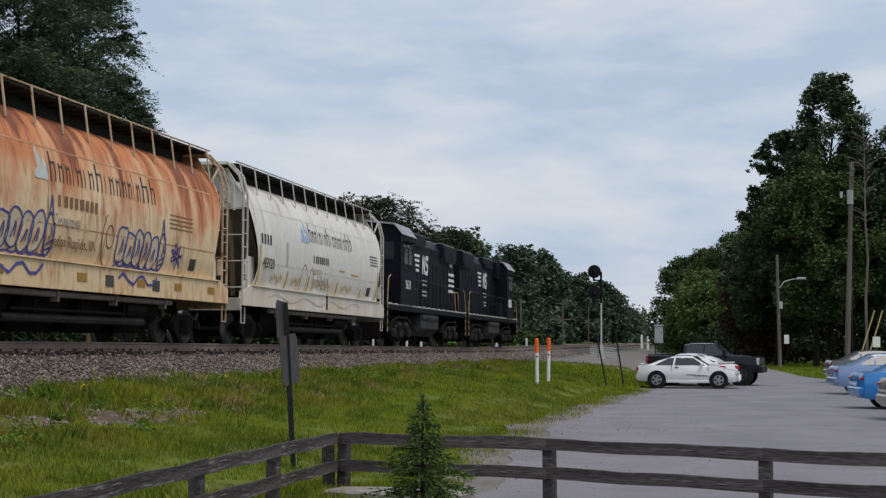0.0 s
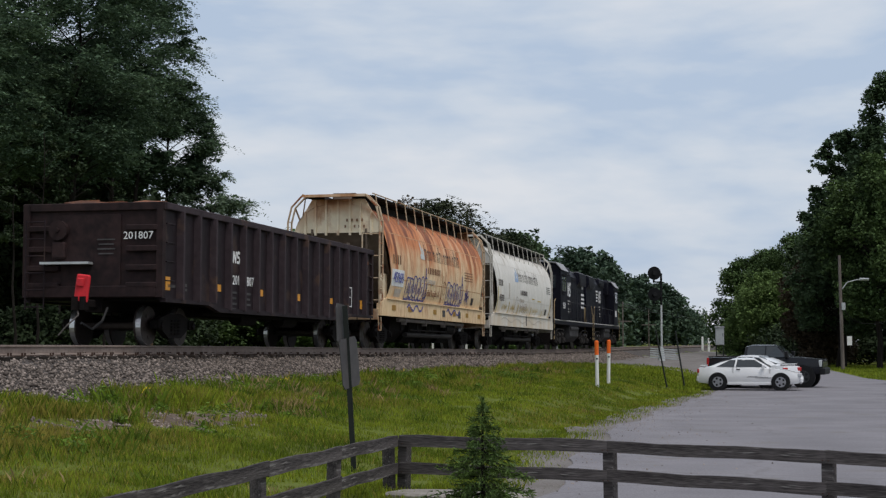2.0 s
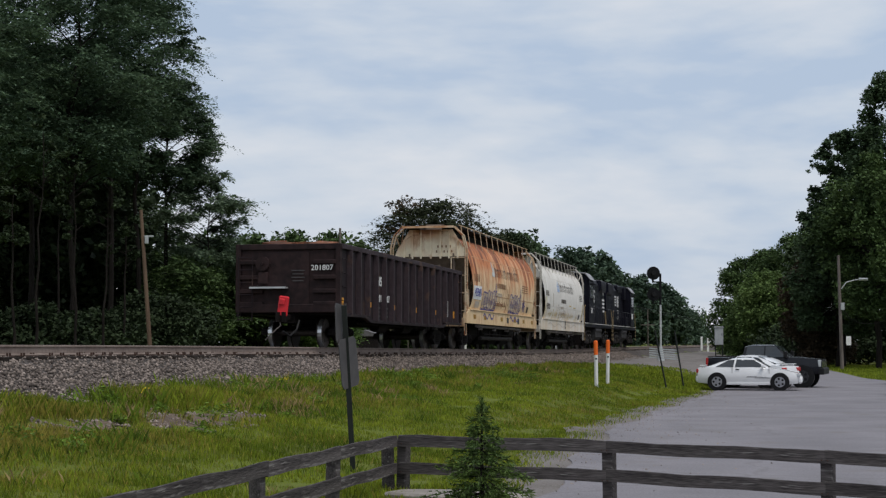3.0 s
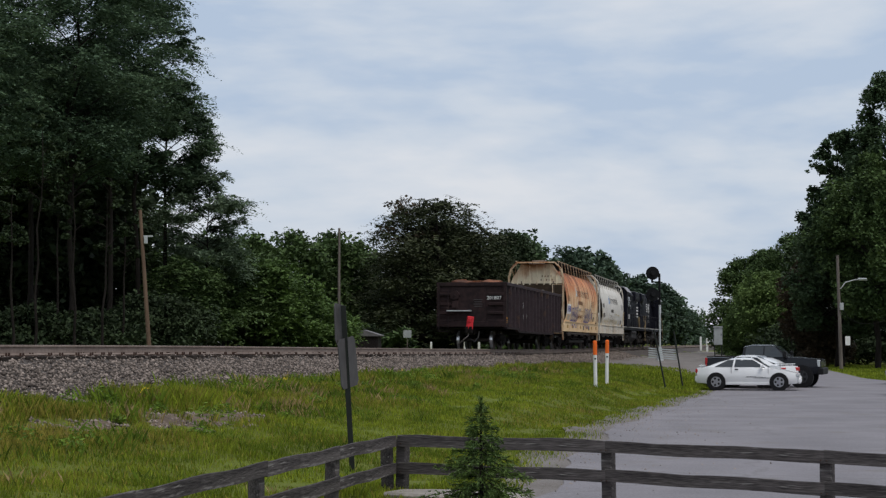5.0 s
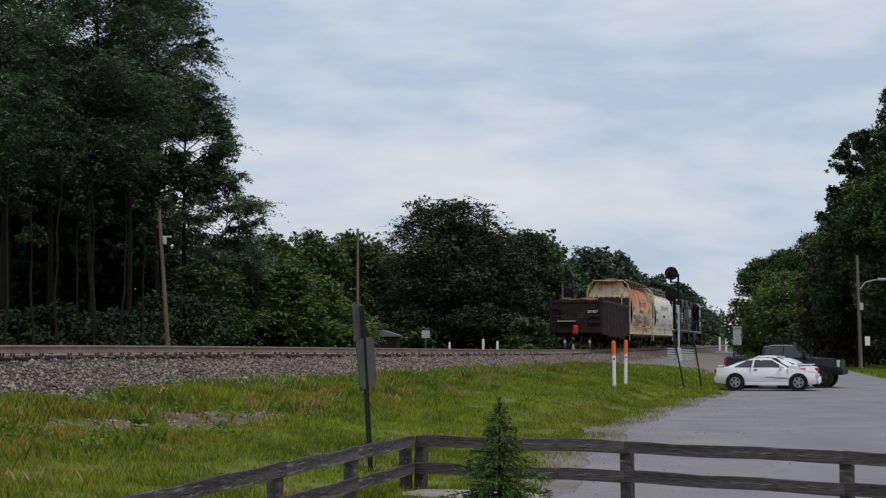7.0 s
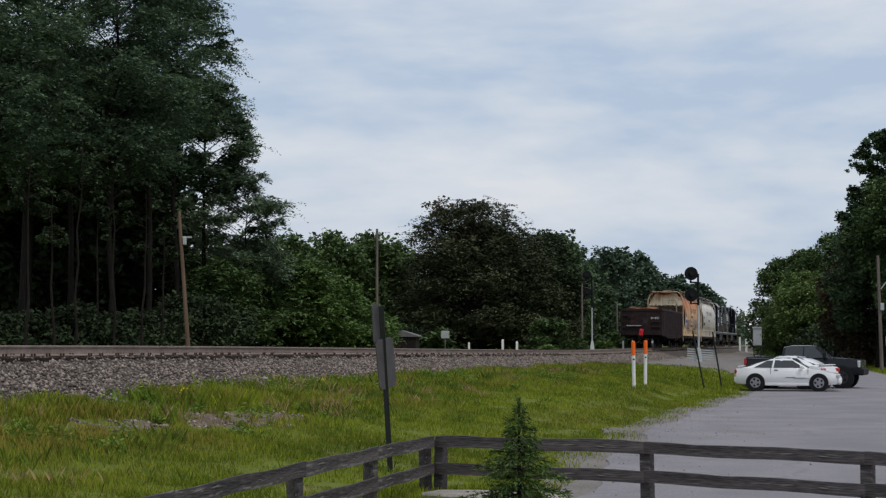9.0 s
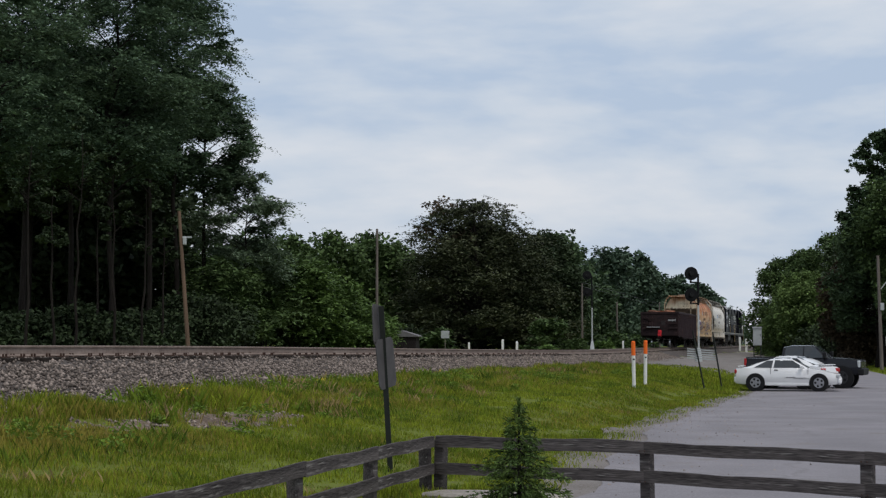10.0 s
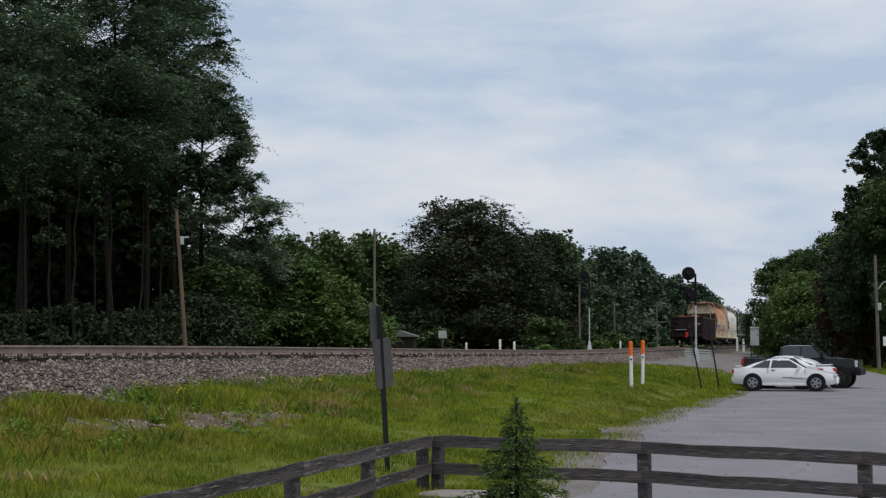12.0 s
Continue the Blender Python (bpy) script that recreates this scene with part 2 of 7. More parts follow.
M["hopper_orange"] = streaked("rusted_hopper_paint", (0.80, 0.61, 0.39), (0.56, 0.19, 0.07), (0.16, 0.055, 0.034), 4.6, 1.6, low=(0.70, 0.50, 0.28), amount=1.3, low_top=2.1, mottle=0.8)
M["hopper_white"] = streaked("dirty_white_hopper_paint", (0.76, 0.735, 0.695), (0.64, 0.61, 0.565), (0.47, 0.43, 0.38), 4.6, 2.2, low=(0.60, 0.47, 0.32), amount=0.5, low_top=3.3, mottle=0.5)
M["hopper_end"] = streaked("rust_streaked_end_paint", (0.84, 0.74, 0.56), (0.50, 0.22, 0.09), (0.22, 0.10, 0.05), 5.0, 3.3, amount=0.75, mottle=0.8)
M["frame_white"] = material("dirty_white_frame", (0.55, 0.53, 0.49), (0.36, 0.33, 0.29), rough=0.6, grain=7, patch=1.5, fleck=((0.26, 0.12, 0.06), 2.2, 0.62))
M["frame_rust"] = material("rust_flecked_frame", (0.52, 0.43, 0.31), (0.36, 0.22, 0.13), rough=0.7, grain=7, patch=1.5, fleck=((0.26, 0.10, 0.05), 2.4, 0.55))
M["seam_rust"] = material("rusted_weld_seam", (0.60, 0.38, 0.22), (0.36, 0.17, 0.085), rough=0.75, grain=6, patch=1.2)
M["seam_grey"] = material("grimy_weld_seam", (0.68, 0.655, 0.61), (0.56, 0.53, 0.48), rough=0.7, grain=6, patch=1.2)
# brown with the end recess's shade in the colour; struts and hatches share it
M["slope_shade"] = material("shaded_slope_sheet", (0.20, 0.155, 0.12), (0.11, 0.085, 0.068), rough=0.85, grain=5, patch=1)
M["grating"] = material("roof_grating", (0.055, 0.052, 0.052), (0.03, 0.028, 0.028), rough=0.8, metal=0.3)
M["gondola"] = material("black_brown_gondola_paint", (0.025, 0.0165, 0.020), (0.013, 0.0085, 0.0105), rough=0.6, grain=6, patch=0.7, bump=0.15, fleck=((0.048, 0.030, 0.026), 1.2, 0.6))
# lighter gondola paint: light on ribs and top chord put into the colour
M["gondola_lit"] = material("lit_gondola_ribs", (0.052, 0.037, 0.043), (0.029, 0.020, 0.0235), rough=0.65, grain=6, patch=0.9, bump=0.15, fleck=((0.075, 0.045, 0.036), 1.5, 0.6))
M["gondola_rust"] = material("rusty_gondola_end", (0.038, 0.022, 0.022), (0.014, 0.010, 0.011), rough=0.75, grain=6, patch=1.2, bump=0.2)
M["scrap"] = material("rusty_scrap", (0.24, 0.095, 0.05), (0.10, 0.05, 0.035), rough=0.9, grain=8, patch=2, island_tint=0.4)
M["pipe_grey"] = material("dull_grey_pipe", (0.20, 0.18, 0.17), (0.12, 0.10, 0.09), rough=0.7, grain=8, patch=1.5)
M["loco_edge"] = material("worn_black_edges", (0.030, 0.030, 0.038), (0.016, 0.016, 0.020), rough=0.5, grain=8, patch=2)
M["gear"] = material("dusty_running_gear", (0.046, 0.041, 0.039), (0.018, 0.016, 0.015), rough=0.75, grain=9, patch=2)
M["loco"] = material("black_locomotive_paint", (0.009, 0.009, 0.017), (0.004, 0.004, 0.008), rough=0.5, grain=5, patch=0.8, bump=0.06)
M["loco_roof"] = material("dusty_locomotive_roof", (0.36, 0.36, 0.38), (0.24, 0.24, 0.26), rough=0.6, grain=6, patch=1)
# grimy iron, its colour darkened further for the shade below the cars
M["truck_iron"] = material("shaded_grimy_truck_iron", (0.012, 0.009, 0.0085), (0.006, 0.005, 0.005), rough=0.85, grain=9, patch=2, bump=0.3)
M["wheel"] = material("wheel_steel", (0.06, 0.045, 0.04), (0.03, 0.024, 0.022), rough=0.6, metal=0.5, grain=10)
M["tread"] = material("bright_wheel_tread", (0.72, 0.72, 0.73), (0.6, 0.6, 0.6), rough=0.3, metal=0.9, bump=0)
M["deck_grey"] = material("dull_reflective_strip", (0.58, 0.57, 0.55), (0.36, 0.35, 0.33), rough=0.6, grain=8, patch=2)
M["tank_grey"] = material("dusty_fuel_tank", (0.060, 0.058, 0.060), (0.024, 0.023, 0.024), rough=0.7, grain=5, patch=1.5)
M["white_mark"] = material("white_lettering", (0.82, 0.82, 0.82), (0.66, 0.66, 0.66), rough=0.6, grain=9, patch=3, bump=0)
M["black_mark"] = material("dark_lettering", (0.05, 0.045, 0.045), (0.09, 0.07, 0.06), rough=0.6, grain=9, patch=3, bump=0)
M["brown_mark"] = material("faded_brown_lettering", (0.17, 0.085, 0.05), (0.28, 0.16, 0.09), rough=0.7, grain=9, patch=3, bump=0)
M["blue_mark"] = material("pale_blue_emblem", (0.34, 0.46, 0.66), (0.25, 0.36, 0.58), rough=0.6, bump=0)
M["ice_mark"] = material("faded_ice_emblem", (0.55, 0.60, 0.60), (0.45, 0.46, 0.46), rough=0.6, bump=0)
M["spray_blue"] = material("blue_spray_paint", (0.055, 0.06, 0.24), (0.09, 0.10, 0.32), rough=0.6, bump=0)
M["spray_white"] = material("thin_white_spray_paint", (0.55, 0.50, 0.45), (0.42, 0.36, 0.30), rough=0.7, bump=0)
M["spray_pale"] = material("thin_cream_spray_paint", (0.66, 0.56, 0.43), (0.56, 0.44, 0.31), rough=0.7, grain=5, patch=1.5, bump=0)
M["spray_yellow"] = material("yellow_spray_paint", (0.62, 0.45, 0.08), (0.5, 0.36, 0.08), rough=0.6, bump=0)
M["amber"] = material("amber_reflector", (0.75, 0.33, 0.03), (0.6, 0.25, 0.02), rough=0.4, bump=0)
M["ochre"] = material("ochre_patch", (0.38, 0.22, 0.05), (0.3, 0.16, 0.04), rough=0.6, bump=0)
M["red_flag"] = material("red_end_marker", (0.70, 0.035, 0.045), (0.5, 0.03, 0.04), rough=0.5)
M["handrail"] = material("tan_handrail", (0.40, 0.30, 0.17), (0.3, 0.22, 0.12), rough=0.6)
M["white_post"] = material("white_post_plastic", (0.78, 0.78, 0.77), (0.66, 0.65, 0.63), rough=0.5, grain=5, patch=2)
M["orange_cap"] = material("orange_post_cap", (0.86, 0.17, 0.03), (0.75, 0.13, 0.02), rough=0.5)
M["sign_back"] = material("dull_aluminium_sign_back", (0.085, 0.08, 0.08), (0.055, 0.052, 0.053), rough=0.6, metal=0.1, grain=6, patch=1.5)
M["post_steel"] = material("dark_steel_post", (0.03, 0.035, 0.032), (0.02, 0.022, 0.02), rough=0.6, metal=0.4)
M["signal_black"] = material("black_signal_target", (0.008, 0.008, 0.009), (0.005, 0.005, 0.006), rough=0.6)
M["aluminium"] = material("pale_aluminium", (0.55, 0.56, 0.57), (0.42, 0.43, 0.44), rough=0.45, metal=0.4, grain=6, patch=2)
M["cabinet_grey"] = material("grey_cabinet_paint", (0.42, 0.44, 0.45), (0.33, 0.35, 0.36), rough=0.5, grain=5, patch=1)
M["shed_dark"] = material("dark_shed_boards", (0.026, 0.021, 0.022), (0.015, 0.012, 0.012), rough=0.9, grain=8, patch=2, stretch=(8, 8, 0.6))
M["shed_roof"] = material("pale_shed_roof", (0.17, 0.16, 0.17), (0.11, 0.105, 0.11), rough=0.7)
M["rubber"] = material("tyre_rubber", (0.018, 0.018, 0.019), (0.012, 0.012, 0.013), rough=0.85, grain=14)
M["alloy"] = material("wheel_alloy", (0.36, 0.36, 0.38), (0.25, 0.25, 0.27), rough=0.35, metal=0.8)
M["alloy_dark"] = material("dark_wheel_alloy", (0.06, 0.06, 0.065), (0.04, 0.04, 0.042), rough=0.35, metal=0.7)
M["trim_black"] = material("black_trim", (0.015, 0.015, 0.016), (0.01, 0.01, 0.011), rough=0.5)
M["lamp_red"] = material("red_tail_lamp", (0.45, 0.02, 0.025), (0.32, 0.012, 0.015), rough=0.2, bump=0)
M["lamp_clear"] = material("clear_headlamp", (0.62, 0.64, 0.66), (0.5, 0.52, 0.55), rough=0.12, metal=0.3, bump=0)


def paint(name, colour, coat=0.6):
    m = material(name, colour, tuple(c * 0.92 for c in colour), rough=0.25, grain=3, patch=0.8, bump=0)
    m.node_tree.nodes["Principled BSDF"].inputs["Coat Weight"].default_value = coat
    return m


M["car_white"] = paint("white_car_paint", (0.74, 0.74, 0.75))
M["car_black"] = paint("charcoal_truck_paint", (0.012, 0.013, 0.017), 0.15)
M["car_black"].node_tree.nodes["Principled BSDF"].inputs["Specular IOR Level"].default_value = 0.2
M["car_silver_blue"] = paint("pale_blue_car_paint", (0.19, 0.29, 0.50))
M["car_blue"] = paint("bright_blue_car_paint", (0.025, 0.20, 0.55))
M["car_grey"] = paint("grey_car_paint", (0.085, 0.088, 0.095))
M["car_tan"] = paint("taupe_car_paint", (0.22, 0.19, 0.175))
glass = material("dark_car_glass", (0.030, 0.036, 0.042), (0.022, 0.027, 0.032), rough=0.06, bump=0)
glass.node_tree.nodes["Principled BSDF"].inputs["Specular IOR Level"].default_value = 0.6
M["glass"] = glass
# sky glare put into the panes as a pale, half-metal base
M["cab_glass"] = material("sky_glare_cab_glass", (0.50, 0.52, 0.55), (0.42, 0.44, 0.47), rough=0.1, metal=0.6, bump=0)


# ---------------------------------------------------------------- mesh helpers
def part(name, bm, mat, parent=None, label="", smooth=False, kind=""):
    """Links a bmesh as one mesh object, under a thing or a part."""
    me = bpy.data.meshes.new(name)
    bmesh.ops.recalc_face_normals(bm, faces=bm.faces)
    bm.to_mesh(me)
    bm.free()
    if smooth:
        for p in me.polygons:
            p.use_smooth = True
        me.set_sharp_from_angle(angle=radians(38))
    me.materials.append(M[mat])
    ob = new(name, me)
    if parent:
        ob.parent = parent
    return tagged(ob, label, kind=kind)


def arrays(name, verts, faces, mat, parent=None, label="", kind="", corners=4):
    """One mesh object from whole arrays of corners and faces."""
    me = bpy.data.meshes.new(name)
    verts, faces = np.asarray(verts, dtype=np.float32), np.asarray(faces, dtype=np.int32)
    me.vertices.add(len(verts))
    me.vertices.foreach_set("co", verts.ravel())
    me.loops.add(faces.size)
    me.loops.foreach_set("vertex_index", faces.ravel())
    me.polygons.add(len(faces))
    me.polygons.foreach_set("loop_start", np.arange(len(faces), dtype=np.int32) * corners)
    me.update(calc_edges=True)
    me.materials.append(M[mat])
    ob = new(name, me)
    if parent:
        ob.parent = parent
    return tagged(ob, label, kind=kind)


def thing(name, m, label, category, group="", kind=""):
    ob = new(name)
    ob.matrix_basis = m
    ob.empty_display_size = 0.2
    return tagged(ob, label, category, group, kind)


def box(bm, c, size, m=None, bevel=0.0):
    t = Matrix.Translation(c) @ Matrix.Diagonal((*size, 1))
    if m is not None:
        t = m @ t
    got = bmesh.ops.create_cube(bm, size=1.0, matrix=t)
    if bevel:
        edges = list({e for v in got["verts"] for e in v.link_edges})
        bmesh.ops.bevel(bm, geom=edges, offset=bevel, segments=1, affect="EDGES", profile=0.5)


def cyl(bm, a, b, r, n=10, r2=None):
    a, b = Vector(a), Vector(b)
    d = b - a
    m = Matrix.Translation((a + b) / 2) @ d.to_track_quat("Z", "Y").to_matrix().to_4x4()
    bmesh.ops.create_cone(bm, cap_ends=True, segments=n, radius1=r, radius2=r if r2 is None else r2, depth=d.length, matrix=m)


def tube(bm, pts, r, n=6):
    for a, b in zip(pts, pts[1:]):
        cyl(bm, a, b, r, n)


def prism(bm, outline, a, b, axis="x"):
    """A flat outline pushed from a to b along an axis. Outline: (y, z) for x, (x, z) for y, (x, y) for z."""
    def put(p, k):
        return {"x": (k, p[0], p[1]), "y": (p[0], k, p[1]), "z": (p[0], p[1], k)}[axis]
    lo, hi = [bm.verts.new(put(p, a)) for p in outline], [bm.verts.new(put(p, b)) for p in outline]
    n = len(outline)
    bm.faces.new(lo), bm.faces.new(hi[::-1])
    for i in range(n):
        bm.faces.new((lo[i], hi[i], hi[(i + 1) % n], lo[(i + 1) % n]))


def loft(bm, rings, closed=True, caps=True):
    rows = [[bm.verts.new(p) for p in ring] for ring in rings]
    n = len(rows[0])
    for a, b in zip(rows, rows[1:]):
        for i in range(n if closed else n - 1):
            bm.faces.new((a[i], a[(i + 1) % n], b[(i + 1) % n], b[i]))
    if caps and closed:
        bm.faces.new(rows[0]), bm.faces.new(rows[-1][::-1])
    return rows


def plate(bm, corners, thick):
    """A flat plate of some thickness on a four-cornered face."""
    c = [Vector(p) for p in corners]
    nrm = (c[1] - c[0]).cross(c[2] - c[0]).normalized() * thick
    loft(bm, [[p for p in c], [p + nrm for p in c]])


def B():
    return bmesh.new()


# ---------------------------------------------------------------- the line of the railway
TURN, OFF = 0.2278, 14.68      # heading of the track and its distance from the camera
SWAY = ((78, 0.0), (106, 0.0228), (136, 0.0))     # a slight swing to the left and back
RAIL_Z = ((-60, 1.88), (0, 1.87), (28, 1.86), (50, 1.71), (70, 1.58), (92, 1.47), (140, 1.50), (250, 1.45), (420, 1.40), (900, 1.40))


def headings(s):
    a = np.array(SWAY)
    return TURN - np.interp(s, a[:, 0], a[:, 1])


def heading(s):
    return float(headings(s))


LINE_S = np.arange(-60.0, 901.0, 1.0)
_h = np.array([heading(s + 0.5) for s in LINE_S])
LINE_X = -OFF * math.cos(TURN) - 60 * math.sin(TURN) + np.concatenate([[0], np.cumsum(np.sin(_h))[:-1]])
LINE_Y = OFF * math.sin(TURN) - 60 * math.cos(TURN) + np.concatenate([[0], np.cumsum(np.cos(_h))[:-1]])


def rail_z(s):
    a = np.array(RAIL_Z)
    return float(sum(np.interp(s + k, a[:, 0], a[:, 1]) for k in (-8, -4, 0, 4, 8)) / 5)


def on(s, u=0.0):
    """Plan place at s metres along the track and u metres to its right."""
    h = heading(s)
    return float(np.interp(s, LINE_S, LINE_X)) + u * math.cos(h), float(np.interp(s, LINE_S, LINE_Y)) - u * math.sin(h)


def along(x, y):
    """s and u of plan places (arrays), by the nearest place on the line."""
    s = x * math.sin(TURN) + y * math.cos(TURN)
    for _ in range(3):
        h = headings(s)
        px, py = np.interp(s, LINE_S, LINE_X), np.interp(s, LINE_S, LINE_Y)
        s = np.clip(s + (x - px) * np.sin(h) + (y - py) * np.cos(h), -60, 900)
    h = headings(s)
    px, py = np.interp(s, LINE_S, LINE_X), np.interp(s, LINE_S, LINE_Y)
    return s, (x - px) * np.cos(h) - (y - py) * np.sin(h)


NEAR_U = ((-400, 1.25), (-30, 1.25), (-12, 1.2), (-4, 1.05), (-2.9, 1.10), (-1.5, 1.50), (-1.27, 1.605), (1.27, 1.605), (1.5, 1.50), (3.1, 0.96), (5, 0.66), (7.5, 0.36), (9.8, 0.12), (12, 0.0), (400, 0.0))
FAR_U = ((-400, 1.25), (-30, 1.25), (-12, 1.2), (-4, 1.05), (-2.9, 1.10), (-1.5, 1.50), (-1.27, 1.605), (1.27, 1.605), (1.5, 1.50), (3.1, 0.98), (5, 0.84), (8.1, 0.52), (9.3, 0.10), (11, 0.0), (400, 0.0))


def land(x, y):
    """Height of the ground at plan places (arrays)."""
    x, y = np.asarray(x, dtype=float), np.asarray(y, dtype=float)
    s, u = along(x, y)
    a, b = np.array(NEAR_U), np.array(FAR_U)
    k = np.clip((s - 25) / 20, 0, 1)
    z = np.interp(u, a[:, 0], a[:, 1]) * (1 - k) + np.interp(u, b[:, 0], b[:, 1]) * k
    r = np.array(RAIL_Z)
    bed = np.interp(s, r[:, 0], r[:, 1]) - 1.88
    z = z + bed * np.clip(1.3 - np.abs(u + 2) / 9, 0, 1) * (np.abs(u) < 12)
    grassy = ((u > 2.6) & (u < 10.0)) | (u < -3)
    bumps = 0.05 * np.sin(x * 1.7 + 0.6 * np.sin(y * 0.9)) * np.sin(y * 1.3 + x * 0.4) + 0.035 * np.sin(x * 4.1 + y * 2.3) * np.sin(y * 3.7 - x)
    z = z + bumps * grassy
    return z


# ---------------------------------------------------------------- ground
def make_ground():
    xs = np.concatenate([[-2500, -1200, -600, -300, -180, -120, -90, -70], np.arange(-60, 50, 0.75), [55, 62, 70, 85, 110, 150, 250, 500, 1200, 2500]])
    ys = np.concatenate([[-2500, -1200, -500, -200, -100, -50, -30], np.arange(-20, 120, 0.75), np.arange(120, 330, 6.0), [350, 400, 500, 700, 1000, 1600, 2600]])
    gx, gy = np.meshgrid(xs, ys)
    z = land(gx.ravel(), gy.ravel())
    verts = np.stack([gx.ravel(), gy.ravel(), z], 1)
    w = len(xs)
    i = (np.arange(len(ys) - 1)[:, None] * w + np.arange(w - 1)[None, :]).ravel()
    ob = arrays("ground", verts, np.stack([i, i + 1, i + 1 + w, i + w], 1), "grass_soil")
    for p in ob.data.polygons:
        p.use_smooth = True
    tagged(ob, "uneven grassy ground with bare earth patches", "ground", kind="structure")


def strip(name, mat, rows, lift, label, category):
    """A ground sheet between two edges; rows: (s, u from, u to), split finely and laid on the land."""
    verts, faces = [], []
    rows = np.array(rows, dtype=float)
    ss = np.arange(rows[0, 0], rows[-1, 0] + 0.01, 0.5)
    n = 24
    for s in ss:
        a, b = np.interp(s, rows[:, 0], rows[:, 1]), np.interp(s, rows[:, 0], rows[:, 2])
        a += 0.10 * math.sin(s * 0.7) + 0.06 * math.sin(s * 1.9 + 1) + 0.03 * math.sin(s * 4.3)
        for k in range(n + 1):
            x, y = on(s, a + (b - a) * (k / n) ** 1.5)
            verts.append((x, y, 0))
    verts = np.array(verts)
    verts[:, 2] = land(verts[:, 0], verts[:, 1]) + lift
    for r in range(len(ss) - 1):
        for k in range(n):
            i = r * (n + 1) + k
            faces.append((i, i + 1, i + n + 2, i + n + 1))
    ob = arrays(name, verts, faces, mat)
    return tagged(ob, label, category, kind="structure")


make_ground()
strip("gravel_verge", "kerb_gravel", ((10, 11.05, 13), (18, 10.8, 13), (22, 10.5, 13), (27, 10.15, 13), (34, 9.8, 12), (48, 10.15, 12), (58, 10.6, 12.5), (66, 10.95, 12.8)), 0.03, "loose gravel verge beside the parking lot", "verge")
strip("road", "asphalt", ((-6, 11.5, 44), (18, 11.6, 42), (22, 11.3, 42), (27, 11.0, 42), (34, 10.65, 40), (48, 10.85, 36), (58, 11.2, 34), (63, 11.35, 30), (72, 11.4, 19.6), (85, 11.6, 17.4), (110, 13.0, 16.2), (150, 12.0, 15.5), (190, 9.0, 12.5)), 0.042, "worn grey asphalt parking lot and lane", "road")
strip("crossing_gravel", "kerb_gravel", ((78, 6.5, 8.0), (86, 3.2, 10.4), (110, 2.9, 11.0), (150, 2.9, 10.6), (200, 2.9, 8.6)), 0.05, "grey gravel apron beside the far track", "gravel")
strip("ballast_bed", "gravel", ((-30, -3.0, 3.2), (20, -3.0, 3.1), (60, -3.0, 3.2), (130, -3.0, 3.0), (400, -3.0, 3.0)), 0.02, "grey crushed stone track bed", "ballast")


def scatter(n, s0, s1, u0, u1, bias=1.0):
    """Random plan places in a strip along the track, denser near s0."""
    s = s0 + (s1 - s0) * np.random.rand(n) ** bias
    u = u0 + (u1 - u0) * np.random.rand(n)
    h = headings(s)
    return np.interp(s, LINE_S, LINE_X) + u * np.cos(h), np.interp(s, LINE_S, LINE_Y) - u * np.sin(h), s, u


def stony(s, u):
    """Patches of spilled stone in the grass: above 0 inside."""
    wild = 0.55 * np.sin(s * 3.1 + 2 * np.sin(u * 4.7)) * np.sin(u * 6.1 + s * 1.3) + 0.3 * np.sin(s * 7.7 + u * 5.0)
    return wild + np.maximum.reduce([1 - ((s - a) / la) ** 2 - ((u - b) / lb) ** 2 for a, la, b, lb in ((24.3, 2.6, 5.0, 1.0), (17.2, 1.9, 3.9, 0.75), (20.6, 1.8, 4.6, 0.6))])


def stones():
    octa = np.array([(1, 0, 0), (0, 1, 0), (-1, 0, 0), (0, -1, 0), (0.1, 0.1, 0.8), (0, 0, -0.7)])
    tri = np.array([(0, 1, 4), (1, 2, 4), (2, 3, 4), (3, 0, 4), (1, 0, 5), (2, 1, 5), (3, 2, 5), (0, 3, 5)])
    n = 66000
    x, y, s, u = scatter(n, 10, 120, 0.95, 3.6, 1.7)
    flat = u < 1.5
    keep = np.random.rand(n) < np.interp(u, (0.95, 1.3, 1.5, 3.0, 3.6), (0.25, 0.35, 1, 1, 0.15))
    x2, y2, s2, u2 = scatter(6500, 15, 29, 3.4, 6.2)
    keep2 = stony(s2, u2) > 0.7 * np.random.rand(6500)
    x, y = np.concatenate([x[keep], x2[keep2]]), np.concatenate([y[keep], y2[keep2]])
    n = len(x)
    sunk = np.where(np.arange(n) < keep.sum(), 0.0, 0.035)
    r = 0.017 + 0.030 * np.random.rand(n) ** 2
    jig = octa[None] * (0.7 + 0.6 * np.random.rand(n, 6, 1)) * r[:, None, None]
    a = np.random.rand(n) * 6.28
    c, q = np.cos(a)[:, None], np.sin(a)[:, None]
    v = np.stack([jig[:, :, 0] * c - jig[:, :, 1] * q, jig[:, :, 0] * q + jig[:, :, 1] * c, jig[:, :, 2]], 2)
    v += np.stack([x, y, land(x, y) + 0.03 - sunk + r * 0.3], 1)[:, None]
    f = tri[None] + (np.arange(n) * 6)[:, None, None]
    ob = arrays("ballast_stones", v.reshape(-1, 3), f.reshape(-1, 3), "stone", corners=3)
    tagged(ob, "loose grey crushed stone ballast along the track", "ballast", kind="stuff")


stones()


